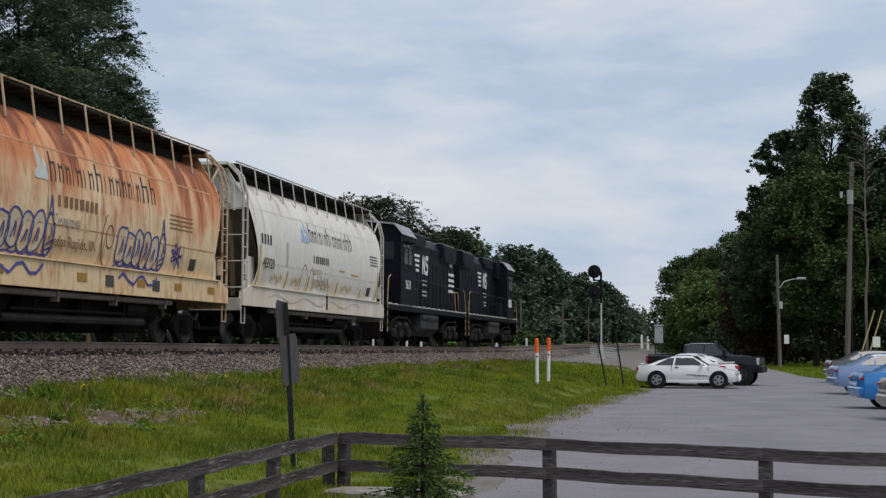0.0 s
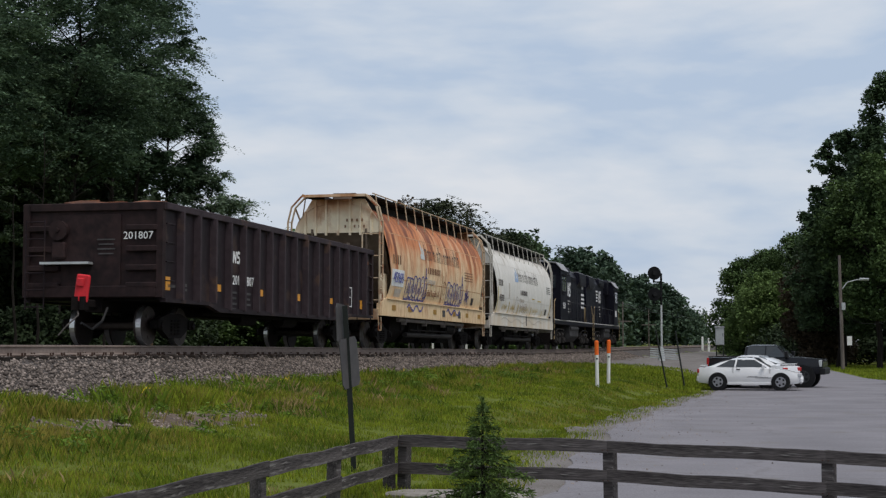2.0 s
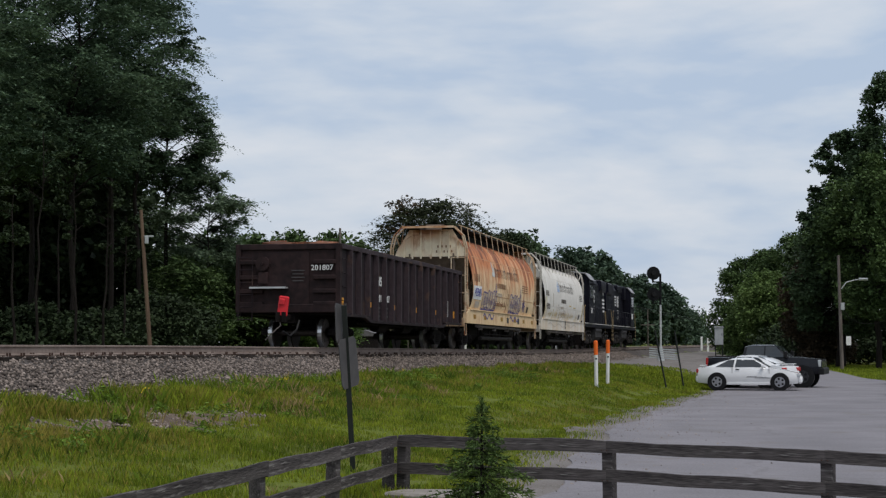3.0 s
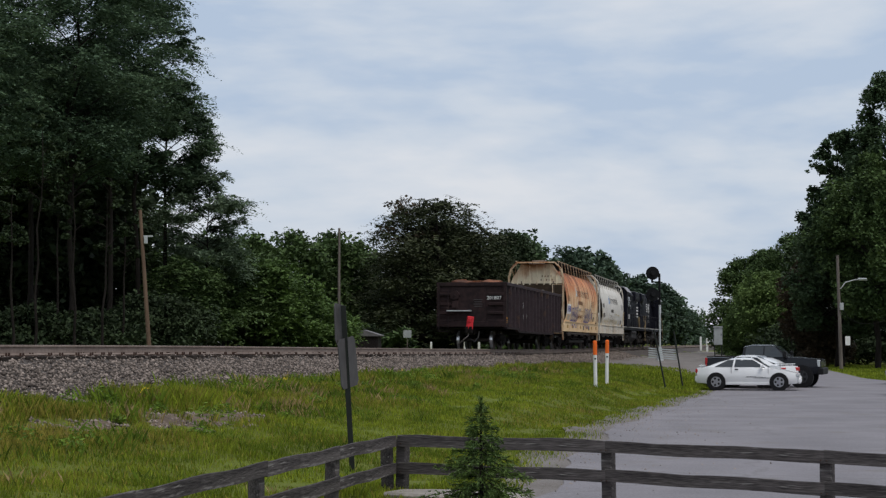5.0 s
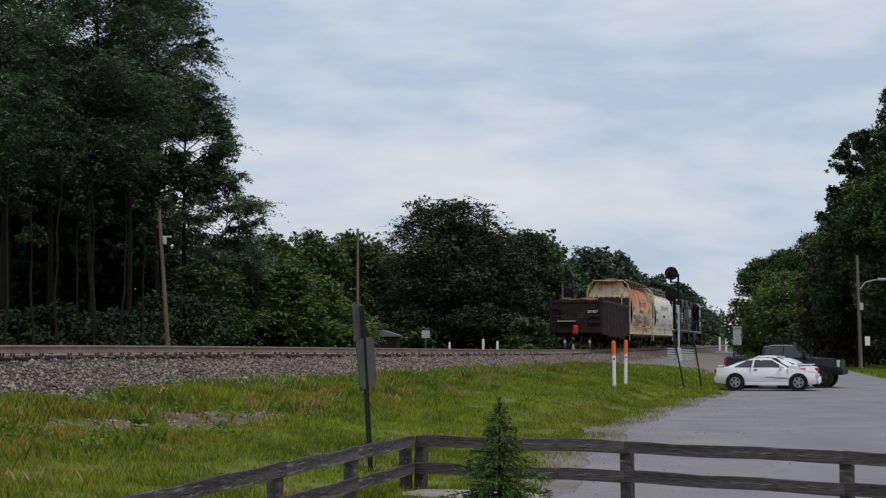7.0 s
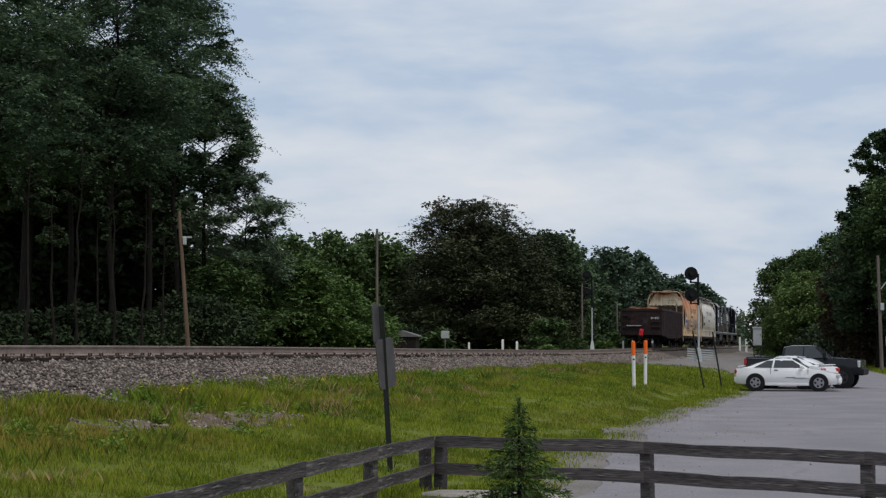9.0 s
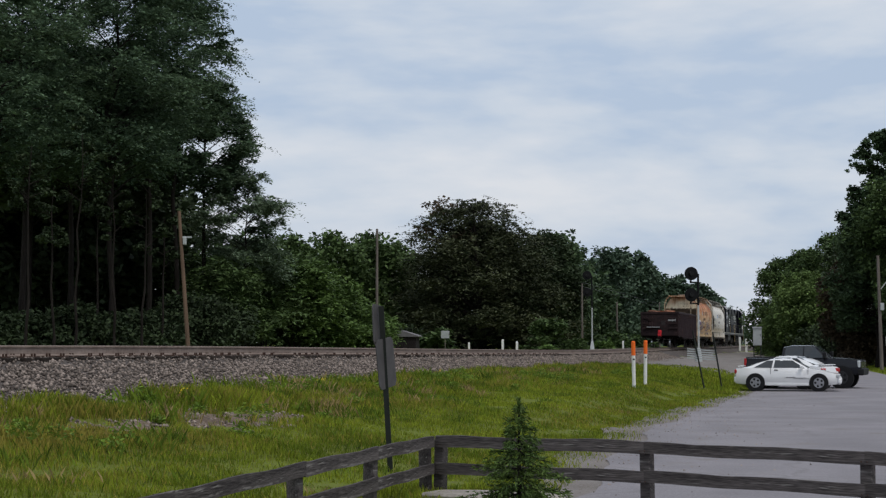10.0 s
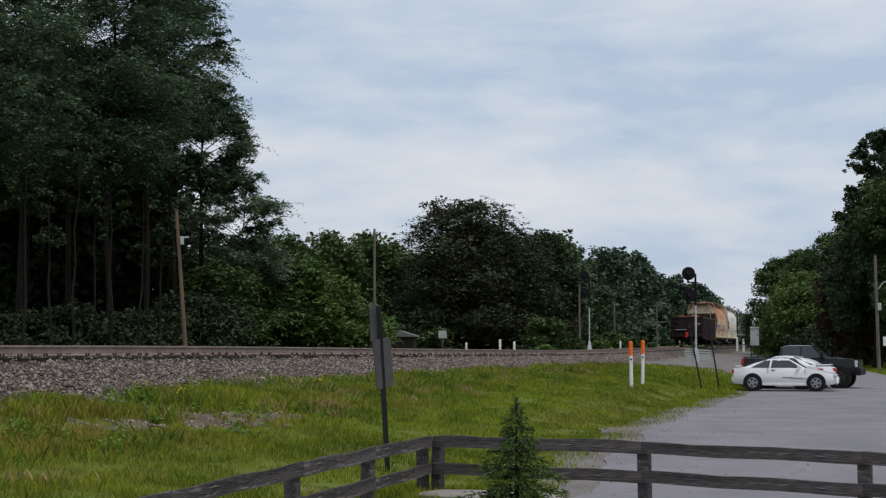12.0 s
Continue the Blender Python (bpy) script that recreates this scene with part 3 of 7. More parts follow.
def lot_grit():
    """Loose small stones thrown over the verge and the edge of the lot."""
    rng = np.random.RandomState(33)
    x, y, s, u = scatter(5000, 12, 62, 10.0, 14.5, 1.3)
    keep = (rng.rand(len(x)) < np.exp(-np.clip(u - 11.0, 0, 9) * 1.1)) & (u > np.interp(s, (12, 22, 34, 50, 62), (11.1, 10.7, 10.0, 10.4, 10.9)))
    x, y = x[keep], y[keep]
    n = len(x)
    r = (0.008 + 0.016 * rng.rand(n) ** 2)[:, None, None]
    shape = np.array([(1, 0, 0), (-0.4, 0.9, 0), (-0.5, -0.8, 0), (0, 0, 0.9)])[None] * (0.7 + 0.6 * rng.rand(n, 4, 1)) * r
    v = shape + np.stack([x, y, land(x, y) + 0.044], 1)[:, None]
    f = np.array([(0, 1, 3), (1, 2, 3), (2, 0, 3)])[None] + (np.arange(n) * 4)[:, None, None]
    tagged(arrays("loose_gravel", v.reshape(-1, 3), f.reshape(-1, 3), "stone", corners=3), "loose brown-grey gravel at the lot's edge", "gravel", kind="stuff")


lot_grit()


def bare_earth():
    """Low brown earth mounds where the stones lie open in the grass."""
    verts, faces = [], []
    for s0, u0, a, b in ((24.3, 5.0, 2.2, 0.75), (17.2, 3.9, 1.5, 0.55), (20.6, 4.6, 1.4, 0.45)):
        base = len(verts)
        for ring in range(6):
            for k in range(28):
                q = k * 6.2832 / 28
                wob = 1 + 0.16 * math.sin(3 * q + s0) + 0.10 * math.sin(7 * q)
                x, y = on(s0 + a * wob * math.cos(q) * ring / 5, u0 + b * wob * math.sin(q) * ring / 5)
                verts.append((x, y, ring))
        for ring in range(5):
            for k in range(28):
                i, j = base + ring * 28 + k, base + ring * 28 + (k + 1) % 28
                faces.append((i, j, j + 28, i + 28))
    v = np.array(verts)
    v[:, 2] = land(v[:, 0], v[:, 1]) + np.interp(v[:, 2], (0, 3, 5), (0.035, 0.025, -0.03))
    tagged(arrays("bare_earth", v, faces, "earth"), "bare brown earth patches in the grass", "earth", kind="structure")


bare_earth()


def blades(name, mat, x, y, height, width, label, lean=0.35):
    n = len(x)
    z = land(x, y) - 0.01
    a = np.random.rand(n) * 6.28
    h = height * (0.55 + 0.9 * np.random.rand(n))
    w = width * (0.7 + 0.6 * np.random.rand(n))
    dx, dy = np.cos(a) * w, np.sin(a) * w
    la, lm = np.random.rand(n) * 6.28, h * lean * (0.3 + np.random.rand(n))
    tx, ty = x + np.cos(la) * lm, y + np.sin(la) * lm
    mx, my = x + np.cos(la) * lm * 0.35, y + np.sin(la) * lm * 0.35
    v = np.stack([np.stack([x - dx, y - dy, z], 1), np.stack([x + dx, y + dy, z], 1), np.stack([mx + dx * 0.7, my + dy * 0.7, z + h * 0.6], 1), np.stack([tx, ty, z + h], 1)], 1)
    f = np.arange(n * 4).reshape(n, 4)
    ob = arrays(name, v.reshape(-1, 3), f, mat)
    return tagged(ob, label, "grass", kind="stuff")


def patchy(x, y, k=1.0):
    return np.sin(x * 0.9 * k + 1.3 * np.sin(y * 0.5 * k)) * np.sin(y * 0.75 * k + x * 0.3 * k) + 0.5 * np.sin(x * 2.1 * k - y * 1.6 * k)


def lawn():
    x, y, s, u = scatter(420000, 7, 75, 2.9, 11.2, 1.75)
    edge = np.interp(s, (10, 18, 22, 27, 34, 50, 58, 63, 75), (11.2, 11.0, 10.7, 10.35, 10.0, 10.35, 10.75, 10.95, 11.2)) + 0.1 * np.sin(s * 0.7) + 0.8 * (np.random.rand(len(s)) ** 2 - 0.2)
    p = patchy(x, y)
    bare = stony(s, u) > 0.55 * np.random.rand(len(s))
    keep = (u < edge) & ~bare & (np.random.rand(len(x)) < np.interp(u, (2.9, 3.6), (0.15, 1)))
    x, y, s, u, p = x[keep], y[keep], s[keep], u[keep], p[keep]
    dryness = np.exp(-((u - 4.9) / 1.5) ** 2) * np.interp(s, (8, 14, 19, 24, 34), (0.80, 0.95, 0.82, 0.48, 0.32)) + 0.35 * np.exp(-((u - 8.8) / 0.8) ** 2) * (s > 30)
    dry = np.random.rand(len(x)) < np.clip(dryness + 0.02 + 0.24 * p, 0.05, 0.9)
    tall = np.interp(u, (3.4, 4.4, 5.5, 6.2), (0.19, 0.17, 0.12, 0.075)) * (1 + 0.3 * p) * np.interp(s, (8, 40), (1.0, 0.9))
    grow = np.interp(s, (8, 25, 75), (0.005, 0.007, 0.020))
    lush = 0.5 + 0.5 * np.sin(x * 1.25 + 2.0 * np.sin(y * 0.55)) * np.sin(y * 0.9 - x * 0.35)
    tall = tall * (0.85 + 0.5 * lush ** 2)
    blades("lawn_grass", "blade", x[~dry], y[~dry], tall[~dry], grow[~dry], "uneven bright green lawn grass")
    blades("dry_grass", "blade_dry", x[dry], y[dry], tall[dry] * 0.95, grow[dry] * 0.6, "dry straw-coloured grass along the track bed", 0.38)
    x, y, s, u = scatter(14000, 60, 84, 3.0, 10.6, 1.0)
    blades("far_grass", "blade", x, y, 0.13, 0.03, "grass beside the far track bed")
    x, y, s, u = scatter(30000, 62, 130, 16.6, 26, 1.2)
    keep = u > np.interp(s, (62, 72, 85, 110, 130), (30, 19.9, 17.7, 16.5, 16.0))
    blades("verge_grass", "blade", x[keep], y[keep], 0.12, 0.03, "mown green grass beside the lane")


lawn()


def tufts():
    """Coarse taller tufts standing up from the shorter grass."""
    rng = np.random.RandomState(44)
    x, y, s, u = scatter(1500, 9, 62, 3.1, 10.4, 1.6)
    keep = rng.rand(len(x)) < np.interp(u, (3.1, 3.5, 5.5, 7, 10.4), (0.7, 1.0, 0.75, 0.30, 0.12)) * np.clip(0.55 + 0.7 * patchy(x, y, 1.4), 0.08, 1)
    keep &= stony(s, u) < 0.1
    x, y, u = x[keep], y[keep], u[keep]
    n = 46
    r = 0.10 + 0.20 * rng.rand(len(x))
    gx = np.repeat(x, n) + rng.normal(size=len(x) * n) * np.repeat(r, n)
    gy = np.repeat(y, n) + rng.normal(size=len(x) * n) * np.repeat(r, n)
    h = np.repeat(np.interp(u, (3.1, 4.5, 6.5, 10.4), (0.26, 0.25, 0.15, 0.10)) * (0.7 + 0.6 * rng.rand(len(x))), n)
    straw = np.repeat(rng.rand(len(x)) < np.interp(u, (3.1, 4.2, 5.2, 6.5), (0.55, 0.5, 0.38, 0.12)), n)
    blades("grass_tufts", "blade_deep", gx[~straw], gy[~straw], h[~straw] * 0.85, 0.0045, "coarse taller tufts of green grass", 0.5)
    blades("straw_tufts", "straw", gx[straw], gy[straw], h[straw] * 0.75, 0.0028, "pale straw-coloured seeding grass tufts", 0.5)


tufts()


def weeds():
    """Low leafy weeds and a few yellow flowers where the grass meets the stones."""
    rng = np.random.RandomState(21)
    x, y, s, u = scatter(520, 11, 70, 3.0, 6.4, 1.5)
    keep = rng.rand(len(x)) < np.interp(u, (3.0, 3.4, 4.6, 6.4), (0.5, 1, 0.5, 0.12)) * np.clip(0.6 + 0.6 * patchy(x, y, 1.7), 0.05, 1)
    x, y = x[keep], y[keep]
    r = 0.10 + 0.16 * rng.rand(len(x))
    n = 110
    c = np.stack([x, y, land(x, y) + r * 0.55], 1)
    d = rng.normal(size=(len(x) * n, 3))
    d /= np.linalg.norm(d, axis=1)[:, None]
    p = np.repeat(c, n, 0) + d * np.repeat(r, n)[:, None] * np.array((1.1, 1.1, 0.75)) * (0.4 + 0.6 * rng.rand(len(d)))[:, None]
    a = rng.normal(size=p.shape) * (1, 1, 0.5)
    a /= np.linalg.norm(a, axis=1)[:, None]
    b = np.cross(a, rng.normal(size=p.shape) + (0, 0, 0.8))
    b /= np.linalg.norm(b, axis=1)[:, None] + 1e-6
    k = (0.022 + 0.03 * rng.rand(len(p)))[:, None]
    v = np.stack([p - a * k, p + b * k * 0.4, p + a * k, p - b * k * 0.4], 1).reshape(-1, 3)
    tagged(arrays("weed_clumps", v, np.arange(len(v)).reshape(-1, 4), "weed"), "low leafy green weeds along the stones", "weeds", kind="stuff")
    x, y, s, u = scatter(14, 20, 45, 3.0, 4.4, 1.0)
    keep = patchy(x, y, 1.3) > 0.3
    x, y = x[keep], y[keep]
    p = np.stack([x, y, land(x, y) + 0.22 + 0.1 * rng.rand(len(x))], 1)
    p = np.repeat(p, 6, 0) + rng.normal(size=(len(x) * 6, 3)) * 0.035
    k = 0.013
    v = np.stack([p + (-k, 0, 0), p + (0, 0, -k), p + (k, 0, 0.004), p + (0, 0.01, k)], 1).reshape(-1, 3)
    tagged(arrays("yellow_flowers", v, np.arange(len(v)).reshape(-1, 4), "flower"), "small yellow wild flowers in the grass", "flowers", kind="stuff")


weeds()


# ---------------------------------------------------------------- railway track
def make_track():
    track = thing("railway_track", Matrix(), "railway track with rusty steel rails on dark wooden ties", "railway track", kind="structure")
    prof = ((-0.075, -0.19), (0.075, -0.19), (0.075, -0.175), (0.012, -0.155), (0.012, -0.045), (0.037, -0.035), (0.037, -0.006), (0.028, 0.0), (-0.028, 0.0), (-0.037, -0.006), (-0.037, -0.035), (-0.012, -0.045), (-0.012, -0.155), (-0.075, -0.175))
    for side in (0.755, -0.755):
        bm, top = B(), B()
        rings, heads = [], []
        for s in np.concatenate([np.arange(-40, 300, 4.0), np.arange(300, 860, 20.0)]):
            z = rail_z(s)
            rings.append([(*on(s, side + p[0]), z + p[1]) for p in prof])
            heads.append([(*on(s, side + k), z + 0.002 + d) for k, d in ((-0.026, 0), (0.026, 0), (0.026, -0.001), (-0.026, -0.001))])
        loft(bm, rings)
        loft(top, heads)
        rail = part("rail", bm, "rail", track)
        part("rail_head", top, "rail_top", rail, "bright worn running surface")
    ref = B()
    box(ref, (0, 0, -0.09), (2.6, 0.23, 0.18), bevel=0.012)
    me = bpy.data.meshes.new("tie")
    ref.to_mesh(me)
    ref.free()
    me.materials.append(M["tie"])
    pl = B()
    for side in (0.755, -0.755):
        box(pl, (side, 0, 0.008), (0.36, 0.19, 0.016))
        for dx in (-0.10, 0.10):
            for dy in (-0.05, 0.05):
                box(pl, (side + dx, dy, 0.035), (0.03, 0.022, 0.06))
    plate_me = bpy.data.meshes.new("tie_plate")
    pl.to_mesh(plate_me)
    pl.free()
    plate_me.materials.append(M["spike"])
    count, s = 0, 8.0
    rest = B()
    while s < 330:
        x, y = on(s, random.uniform(-0.11, 0.13))
        m = pose(x, y, rail_z(s) - 0.206, 0, 0, -math.degrees(heading(s)) + random.uniform(-0.8, 0.8))
        if count < 220:
            tie = new("tie", me)
            tie.parent, tie.matrix_basis = track, m
            if count < 130:
                p = new("tie_plate", plate_me)
                p.parent = tie
        else:
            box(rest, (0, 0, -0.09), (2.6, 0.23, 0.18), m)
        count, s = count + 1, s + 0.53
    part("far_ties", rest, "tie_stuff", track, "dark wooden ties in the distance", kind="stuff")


make_track()


# ---------------------------------------------------------------- railway cars (x ahead, y to the left, z up from the rail)
MOVING, SPINNING = [], []


def wheelset(bogie_thing, x, r=0.46):
    """Two wheels and an axle, which roll together."""
    bm = B()
    cyl(bm, (0, -0.70, 0), (0, 0.70, 0), 0.08, 10)
    for side in (-1, 1):
        cyl(bm, (0, side * 0.69, 0), (0, side * 0.83, 0), r, 28)
        cyl(bm, (0, side * 0.665, 0), (0, side * 0.695, 0), r + 0.028, 28)
        for k in range(5):
            a = k * 1.2566
            cyl(bm, (0.24 * math.cos(a), side * 0.82, 0.24 * math.sin(a)), (0.24 * math.cos(a), side * 0.845, 0.24 * math.sin(a)), 0.05, 6)
    ob = part("wheelset", bm, "wheel", bogie_thing)
    ob.matrix_basis = pose(x, 0, r)
    for side in (-1, 1):
        bm = B()
        cyl(bm, (0, side * 0.70, 0), (0, side * 0.822, 0), r + 0.003, 28)
        part("tread", bm, "tread", ob, "bright worn wheel tread")
    SPINNING.append((ob, x, r))


def bogie(car, x, half=0.86, r=0.42):
    for side in (-1, 1):
        bm = B()
        y = side * 1.0
        prism(bm, ((x - half - 0.16, 0.52), (x - half - 0.16, 0.36), (x - half + 0.15, 0.34), (x - 0.35, 0.16), (x + 0.35, 0.16), (x + half - 0.15, 0.34), (x + half + 0.16, 0.36), (x + half + 0.16, 0.52), (x + half - 0.1, 0.60), (x + 0.3, 0.70), (x - 0.3, 0.70), (x - half + 0.1, 0.60)), y - 0.07, y + 0.07, "y")
        for k in (-0.18, 0, 0.18):
            for j in range(5):
                cyl(bm, (x + k, y + side * 0.05, 0.24 + j * 0.07), (x + k, y + side * 0.05, 0.28 + j * 0.07), 0.075, 8)
        for k in (-half, half):
            box(bm, (x + k, y + side * 0.05, 0.46), (0.26, 0.16, 0.22), bevel=0.03)
            cyl(bm, (x + k, y + side * 0.12, 0.44), (x + k, y + side * 0.17, 0.44), 0.08, 10)
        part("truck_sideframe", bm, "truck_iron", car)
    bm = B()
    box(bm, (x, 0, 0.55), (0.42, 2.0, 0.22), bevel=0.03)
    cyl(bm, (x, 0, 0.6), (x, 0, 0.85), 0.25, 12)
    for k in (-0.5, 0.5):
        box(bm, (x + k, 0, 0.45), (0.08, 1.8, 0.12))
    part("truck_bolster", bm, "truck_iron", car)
    for k in (-half, half):
        wheelset(car, x + k, r)


def coupler(car, x, way):
    bm = B()
    box(bm, (x + way * 0.25, 0, 0.86), (0.7, 0.16, 0.18), bevel=0.03)
    prism(bm, ((x + way * 0.55, -0.14), (x + way * 0.82, -0.16), (x + way * 0.80, -0.06), (x + way * 0.70, 0.0), (x + way * 0.82, 0.12), (x + way * 0.72, 0.17), (x + way * 0.55, 0.10)), 0.72, 1.0, "z")
    part("coupler", bm, "truck_iron", car)
    bm = B()
    pts = [(x + way * 0.1, -0.35, 0.78), (x + way * 0.3, -0.33, 0.5), (x + way * 0.55, -0.22, 0.32), (x + way * 0.8, -0.1, 0.45)]
    tube(bm, pts, 0.03, 6)
    part("air_hose", bm, "trim_black", car)


def lettering(words, size, mat, car, place, label, near=-1):
    """Flat raised letters on a car's side, from the built-in font."""
    cu = bpy.data.curves.new("lettering", "FONT")
    cu.body, cu.size, cu.extrude, cu.align_x = words, size, 0.004, "CENTER"
    cu.resolution_u = 2
    tmp = new("lettering_source", cu)
    dg = bpy.context.evaluated_depsgraph_get()
    me = bpy.data.meshes.new_from_object(tmp.evaluated_get(dg))
    bpy.data.objects.remove(tmp)
    bpy.data.curves.remove(cu)
    me.materials.clear()
    me.materials.append(M[mat])
    ob = new("lettering", me)
    ob.parent = car
    ob.matrix_basis = place
    return tagged(ob, label)


def brand_mark(car, x, z, k, y):
    """A slanted white mark of two figures, drawn in flat strokes."""
    for strokes in ((((0.0, 0.0), (0.10, 0.72)), ((0.10, 0.72), (0.42, 0.0)), ((0.42, 0.0), (0.52, 0.72))), (((1.22, 0.64), (0.78, 0.68)), ((0.78, 0.68), (0.74, 0.40)), ((0.74, 0.40), (1.12, 0.34)), ((1.12, 0.34), (1.08, 0.05)), ((1.08, 0.05), (0.62, 0.06)))):
        b = B()
        for (xa, za), (xb, zb) in strokes:
            d = Vector((xb - xa, 0, zb - za))
            q = Vector((-d.z, 0, d.x)).normalized() * 0.085
            b.faces.new([b.verts.new((x + k * (px + e * q.x), y, z + k * (pz + e * q.z))) for px, pz, e in ((xa, za, -1), (xb, zb, -1), (xb, zb, 1), (xa, za, 1))])
        part("brand_shape", b, "white_mark", car, "white brand mark")


HOP = ((1.43, 1.52), (1.53, 1.78), (1.59, 2.1), (1.62, 2.5), (1.62, 2.9), (1.58, 3.3), (1.49, 3.7), (1.35, 4.03), (1.14, 4.30), (0.86, 4.48), (0.5, 4.58), (0.0, 4.62))


def hop_y(z):
    a = np.array(HOP[::1])
    return float(np.interp(z, a[:, 1], a[:, 0]))


def hop_end(z):
    return float(np.interp(z, (1.52, 2.1, 2.6, 3.2, 3.9, 4.62), (7.3, 7.08, 7.2, 7.5, 7.72, 7.75)))


def side_strip(bm, pts, width, lift=0.012):
    """A painted stroke along (x, z) places on the near side of a hopper body."""
    pts = [Vector((p[0], 0, p[1])) for p in pts]
    for i in range(len(pts) - 1):
        a, b = pts[i], pts[i + 1]
        d = (b - a)
        if d.length < 1e-4:
            continue
        cuts = int(abs(d.z) / 0.22) + 1
        if cuts > 1:
            side_strip(bm, [(a.x + d.x * k / cuts, a.z + d.z * k / cuts) for k in range(cuts + 1)], width, lift)
            continue
        n = Vector((-d.z, 0, d.x)).normalized() * width / 2
        a2, b2 = a - d.normalized() * width * 0.2, b + d.normalized() * width * 0.2
        bm.faces.new([bm.verts.new((q.x, -hop_y(q.z) - lift, q.z)) for q in (a2 - n, b2 - n, b2 + n, a2 + n)])


def bubble(cx, cz, rx, rz, a0=0.0, a1=6.4, n=16, skew=0.0):
    return [(cx + rx * math.cos(a0 + (a1 - a0) * i / n) + skew * rz * math.sin(a0 + (a1 - a0) * i / n), cz + rz * math.sin(a0 + (a1 - a0) * i / n)) for i in range(n + 1)]


def hopper(label, body, frame, endmat, sill, marks):
    car = thing("hopper_car", Matrix(), label, "hopper car", "freight train cars")
    # rounded shell
    ring = [(y, z) for y, z in HOP] + [(-y, z) for y, z in HOP[-2::-1]]
    bm = B()
    rows = []
    for k in np.linspace(-1, 1, 33):
        rows.append([(k * hop_end(z), y, z) for y, z in ring])
    loft(bm, rows, closed=False)
    part("shell", bm, body, car, smooth=True)
    for k in range(2, 12, 2):
        bm = B()
        x = -7.75 + 15.5 * k / 12
        loft(bm, [[(x + d, y * 1.004 + (0.006 if y > 0 else -0.006), z + 0.004) for y, z in ring] for d in (-0.009, 0.009)], closed=False)
        part("weld_seam", bm, "seam_rust" if body == "hopper_orange" else "seam_grey", car, smooth=True)
    for z0 in (2.25, 3.72):
        for side in (-1, 1):
            bm = B()
            loft(bm, [[(k * 7.0, side * (hop_y(z) + 0.006), z) for z in (z0 - 0.015, z0 + 0.015)] for k in (-1, 1)], closed=False)
            part("weld_seam", bm, "seam_rust" if body == "hopper_orange" else "seam_grey", car, smooth=True)
    # ends: upright panel with ribs, then a sheet sloping in below
    for way, name in ((-1, "rear"), (1, "front")):
        bm = B()
        up = [(1.49, 3.68), (1.36, 4.03), (1.15, 4.32), (0.88, 4.76)]
        prism(bm, [(y, z) for y, z in up] + [(-y, z) for y, z in up[::-1]], way * 7.64, way * 7.70, "x")
        part("end_panel", bm, endmat, car)
        for j, (wide, z) in enumerate(((0.5, 4.08), (0.62, 3.88))):
            for q in range(4 + j):
                bm = B()
                box(bm, (way * (hop_end(z) + 0.004), way * 0.55 - wide / 2 + q * wide / (3 + j), z), (0.012, 0.05, 0.09))
                part("writing_bar", bm, "brown_mark", car, "small dark writing as plain bars")
        for y in (-1.1, -0.75, -0.4, 0.0, 0.4, 0.75, 1.1):
            bm = B()
            z1 = float(np.interp(abs(y), (0, 0.5, 0.86, 1.14, 1.35), (4.75, 4.75, 4.72, 4.30, 3.98)))
            box(bm, (way * 7.72, y, (z1 + 3.6) / 2), (0.1, 0.06, z1 - 3.6))
            part("end_rib", bm, endmat, car)
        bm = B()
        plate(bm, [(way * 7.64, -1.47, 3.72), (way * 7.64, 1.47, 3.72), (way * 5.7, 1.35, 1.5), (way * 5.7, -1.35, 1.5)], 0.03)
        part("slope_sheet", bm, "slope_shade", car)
        # struts painted in the recess's shade colour as well
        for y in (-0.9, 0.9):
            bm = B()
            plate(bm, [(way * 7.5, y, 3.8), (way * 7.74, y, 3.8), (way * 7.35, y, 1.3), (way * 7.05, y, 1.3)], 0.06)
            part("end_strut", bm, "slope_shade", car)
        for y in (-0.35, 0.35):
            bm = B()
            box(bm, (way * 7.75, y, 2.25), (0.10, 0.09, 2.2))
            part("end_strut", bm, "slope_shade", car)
        for side in (-1, 1):
            bm = B()
            prism(bm, ((way * 6.85, 1.40), (way * 7.78, 1.40), (way * 7.70, 2.1), (way * 7.45, 2.38), (way * 6.85, 2.38)), side * 1.37, side * 1.40, "y")
            part("shear_plate", bm, endmat, car)
        # platform and end sill
        bm = B()
        box(bm, (way * 7.75, 0, 1.12), (1.1, 3.0, 0.10), bevel=0.01)
        box(bm, (way * 8.28, 0, 1.05), (0.08, 3.0, 0.34), bevel=0.01)
        part("end_platform", bm, frame, car)
        # ladders at both corners
        for side in (-1, 1):
            bm = B()
            for x in (7.85, 8.22):
                top = (way * x, side * 1.05, 4.84)
                tube(bm, [(way * x, side * 1.52, 1.1), (way * x, side * 1.52, 4.0), (way * x, side * 1.40, 4.48), top], 0.032, 6)
            for z in np.arange(1.5, 4.05, 0.36):
                cyl(bm, (way * 7.85, side * 1.52, z), (way * 8.22, side * 1.52, z), 0.018, 6)
            for z in (1.5, 2.2, 2.9, 3.6):
                cyl(bm, (way * 8.22, side * 1.52, z), (way * 8.22, side * 0.95, z), 0.018, 6)
            cyl(bm, (way * 8.22, side * 0.95, 1.1), (way * 8.22, side * 0.95, 3.6), 0.025, 6)
            tube(bm, [(way * 7.5, side * 1.32, 4.05), (way * 7.85, side * 1.40, 4.48)], 0.03, 6)
            tube(bm, [(way * 7.95, side * 1.5, 0.98), (way * 7.95, side * 1.5, 0.55), (way * 8.25, side * 1.5, 0.55), (way * 8.25, side * 1.5, 0.98)], 0.02, 6)
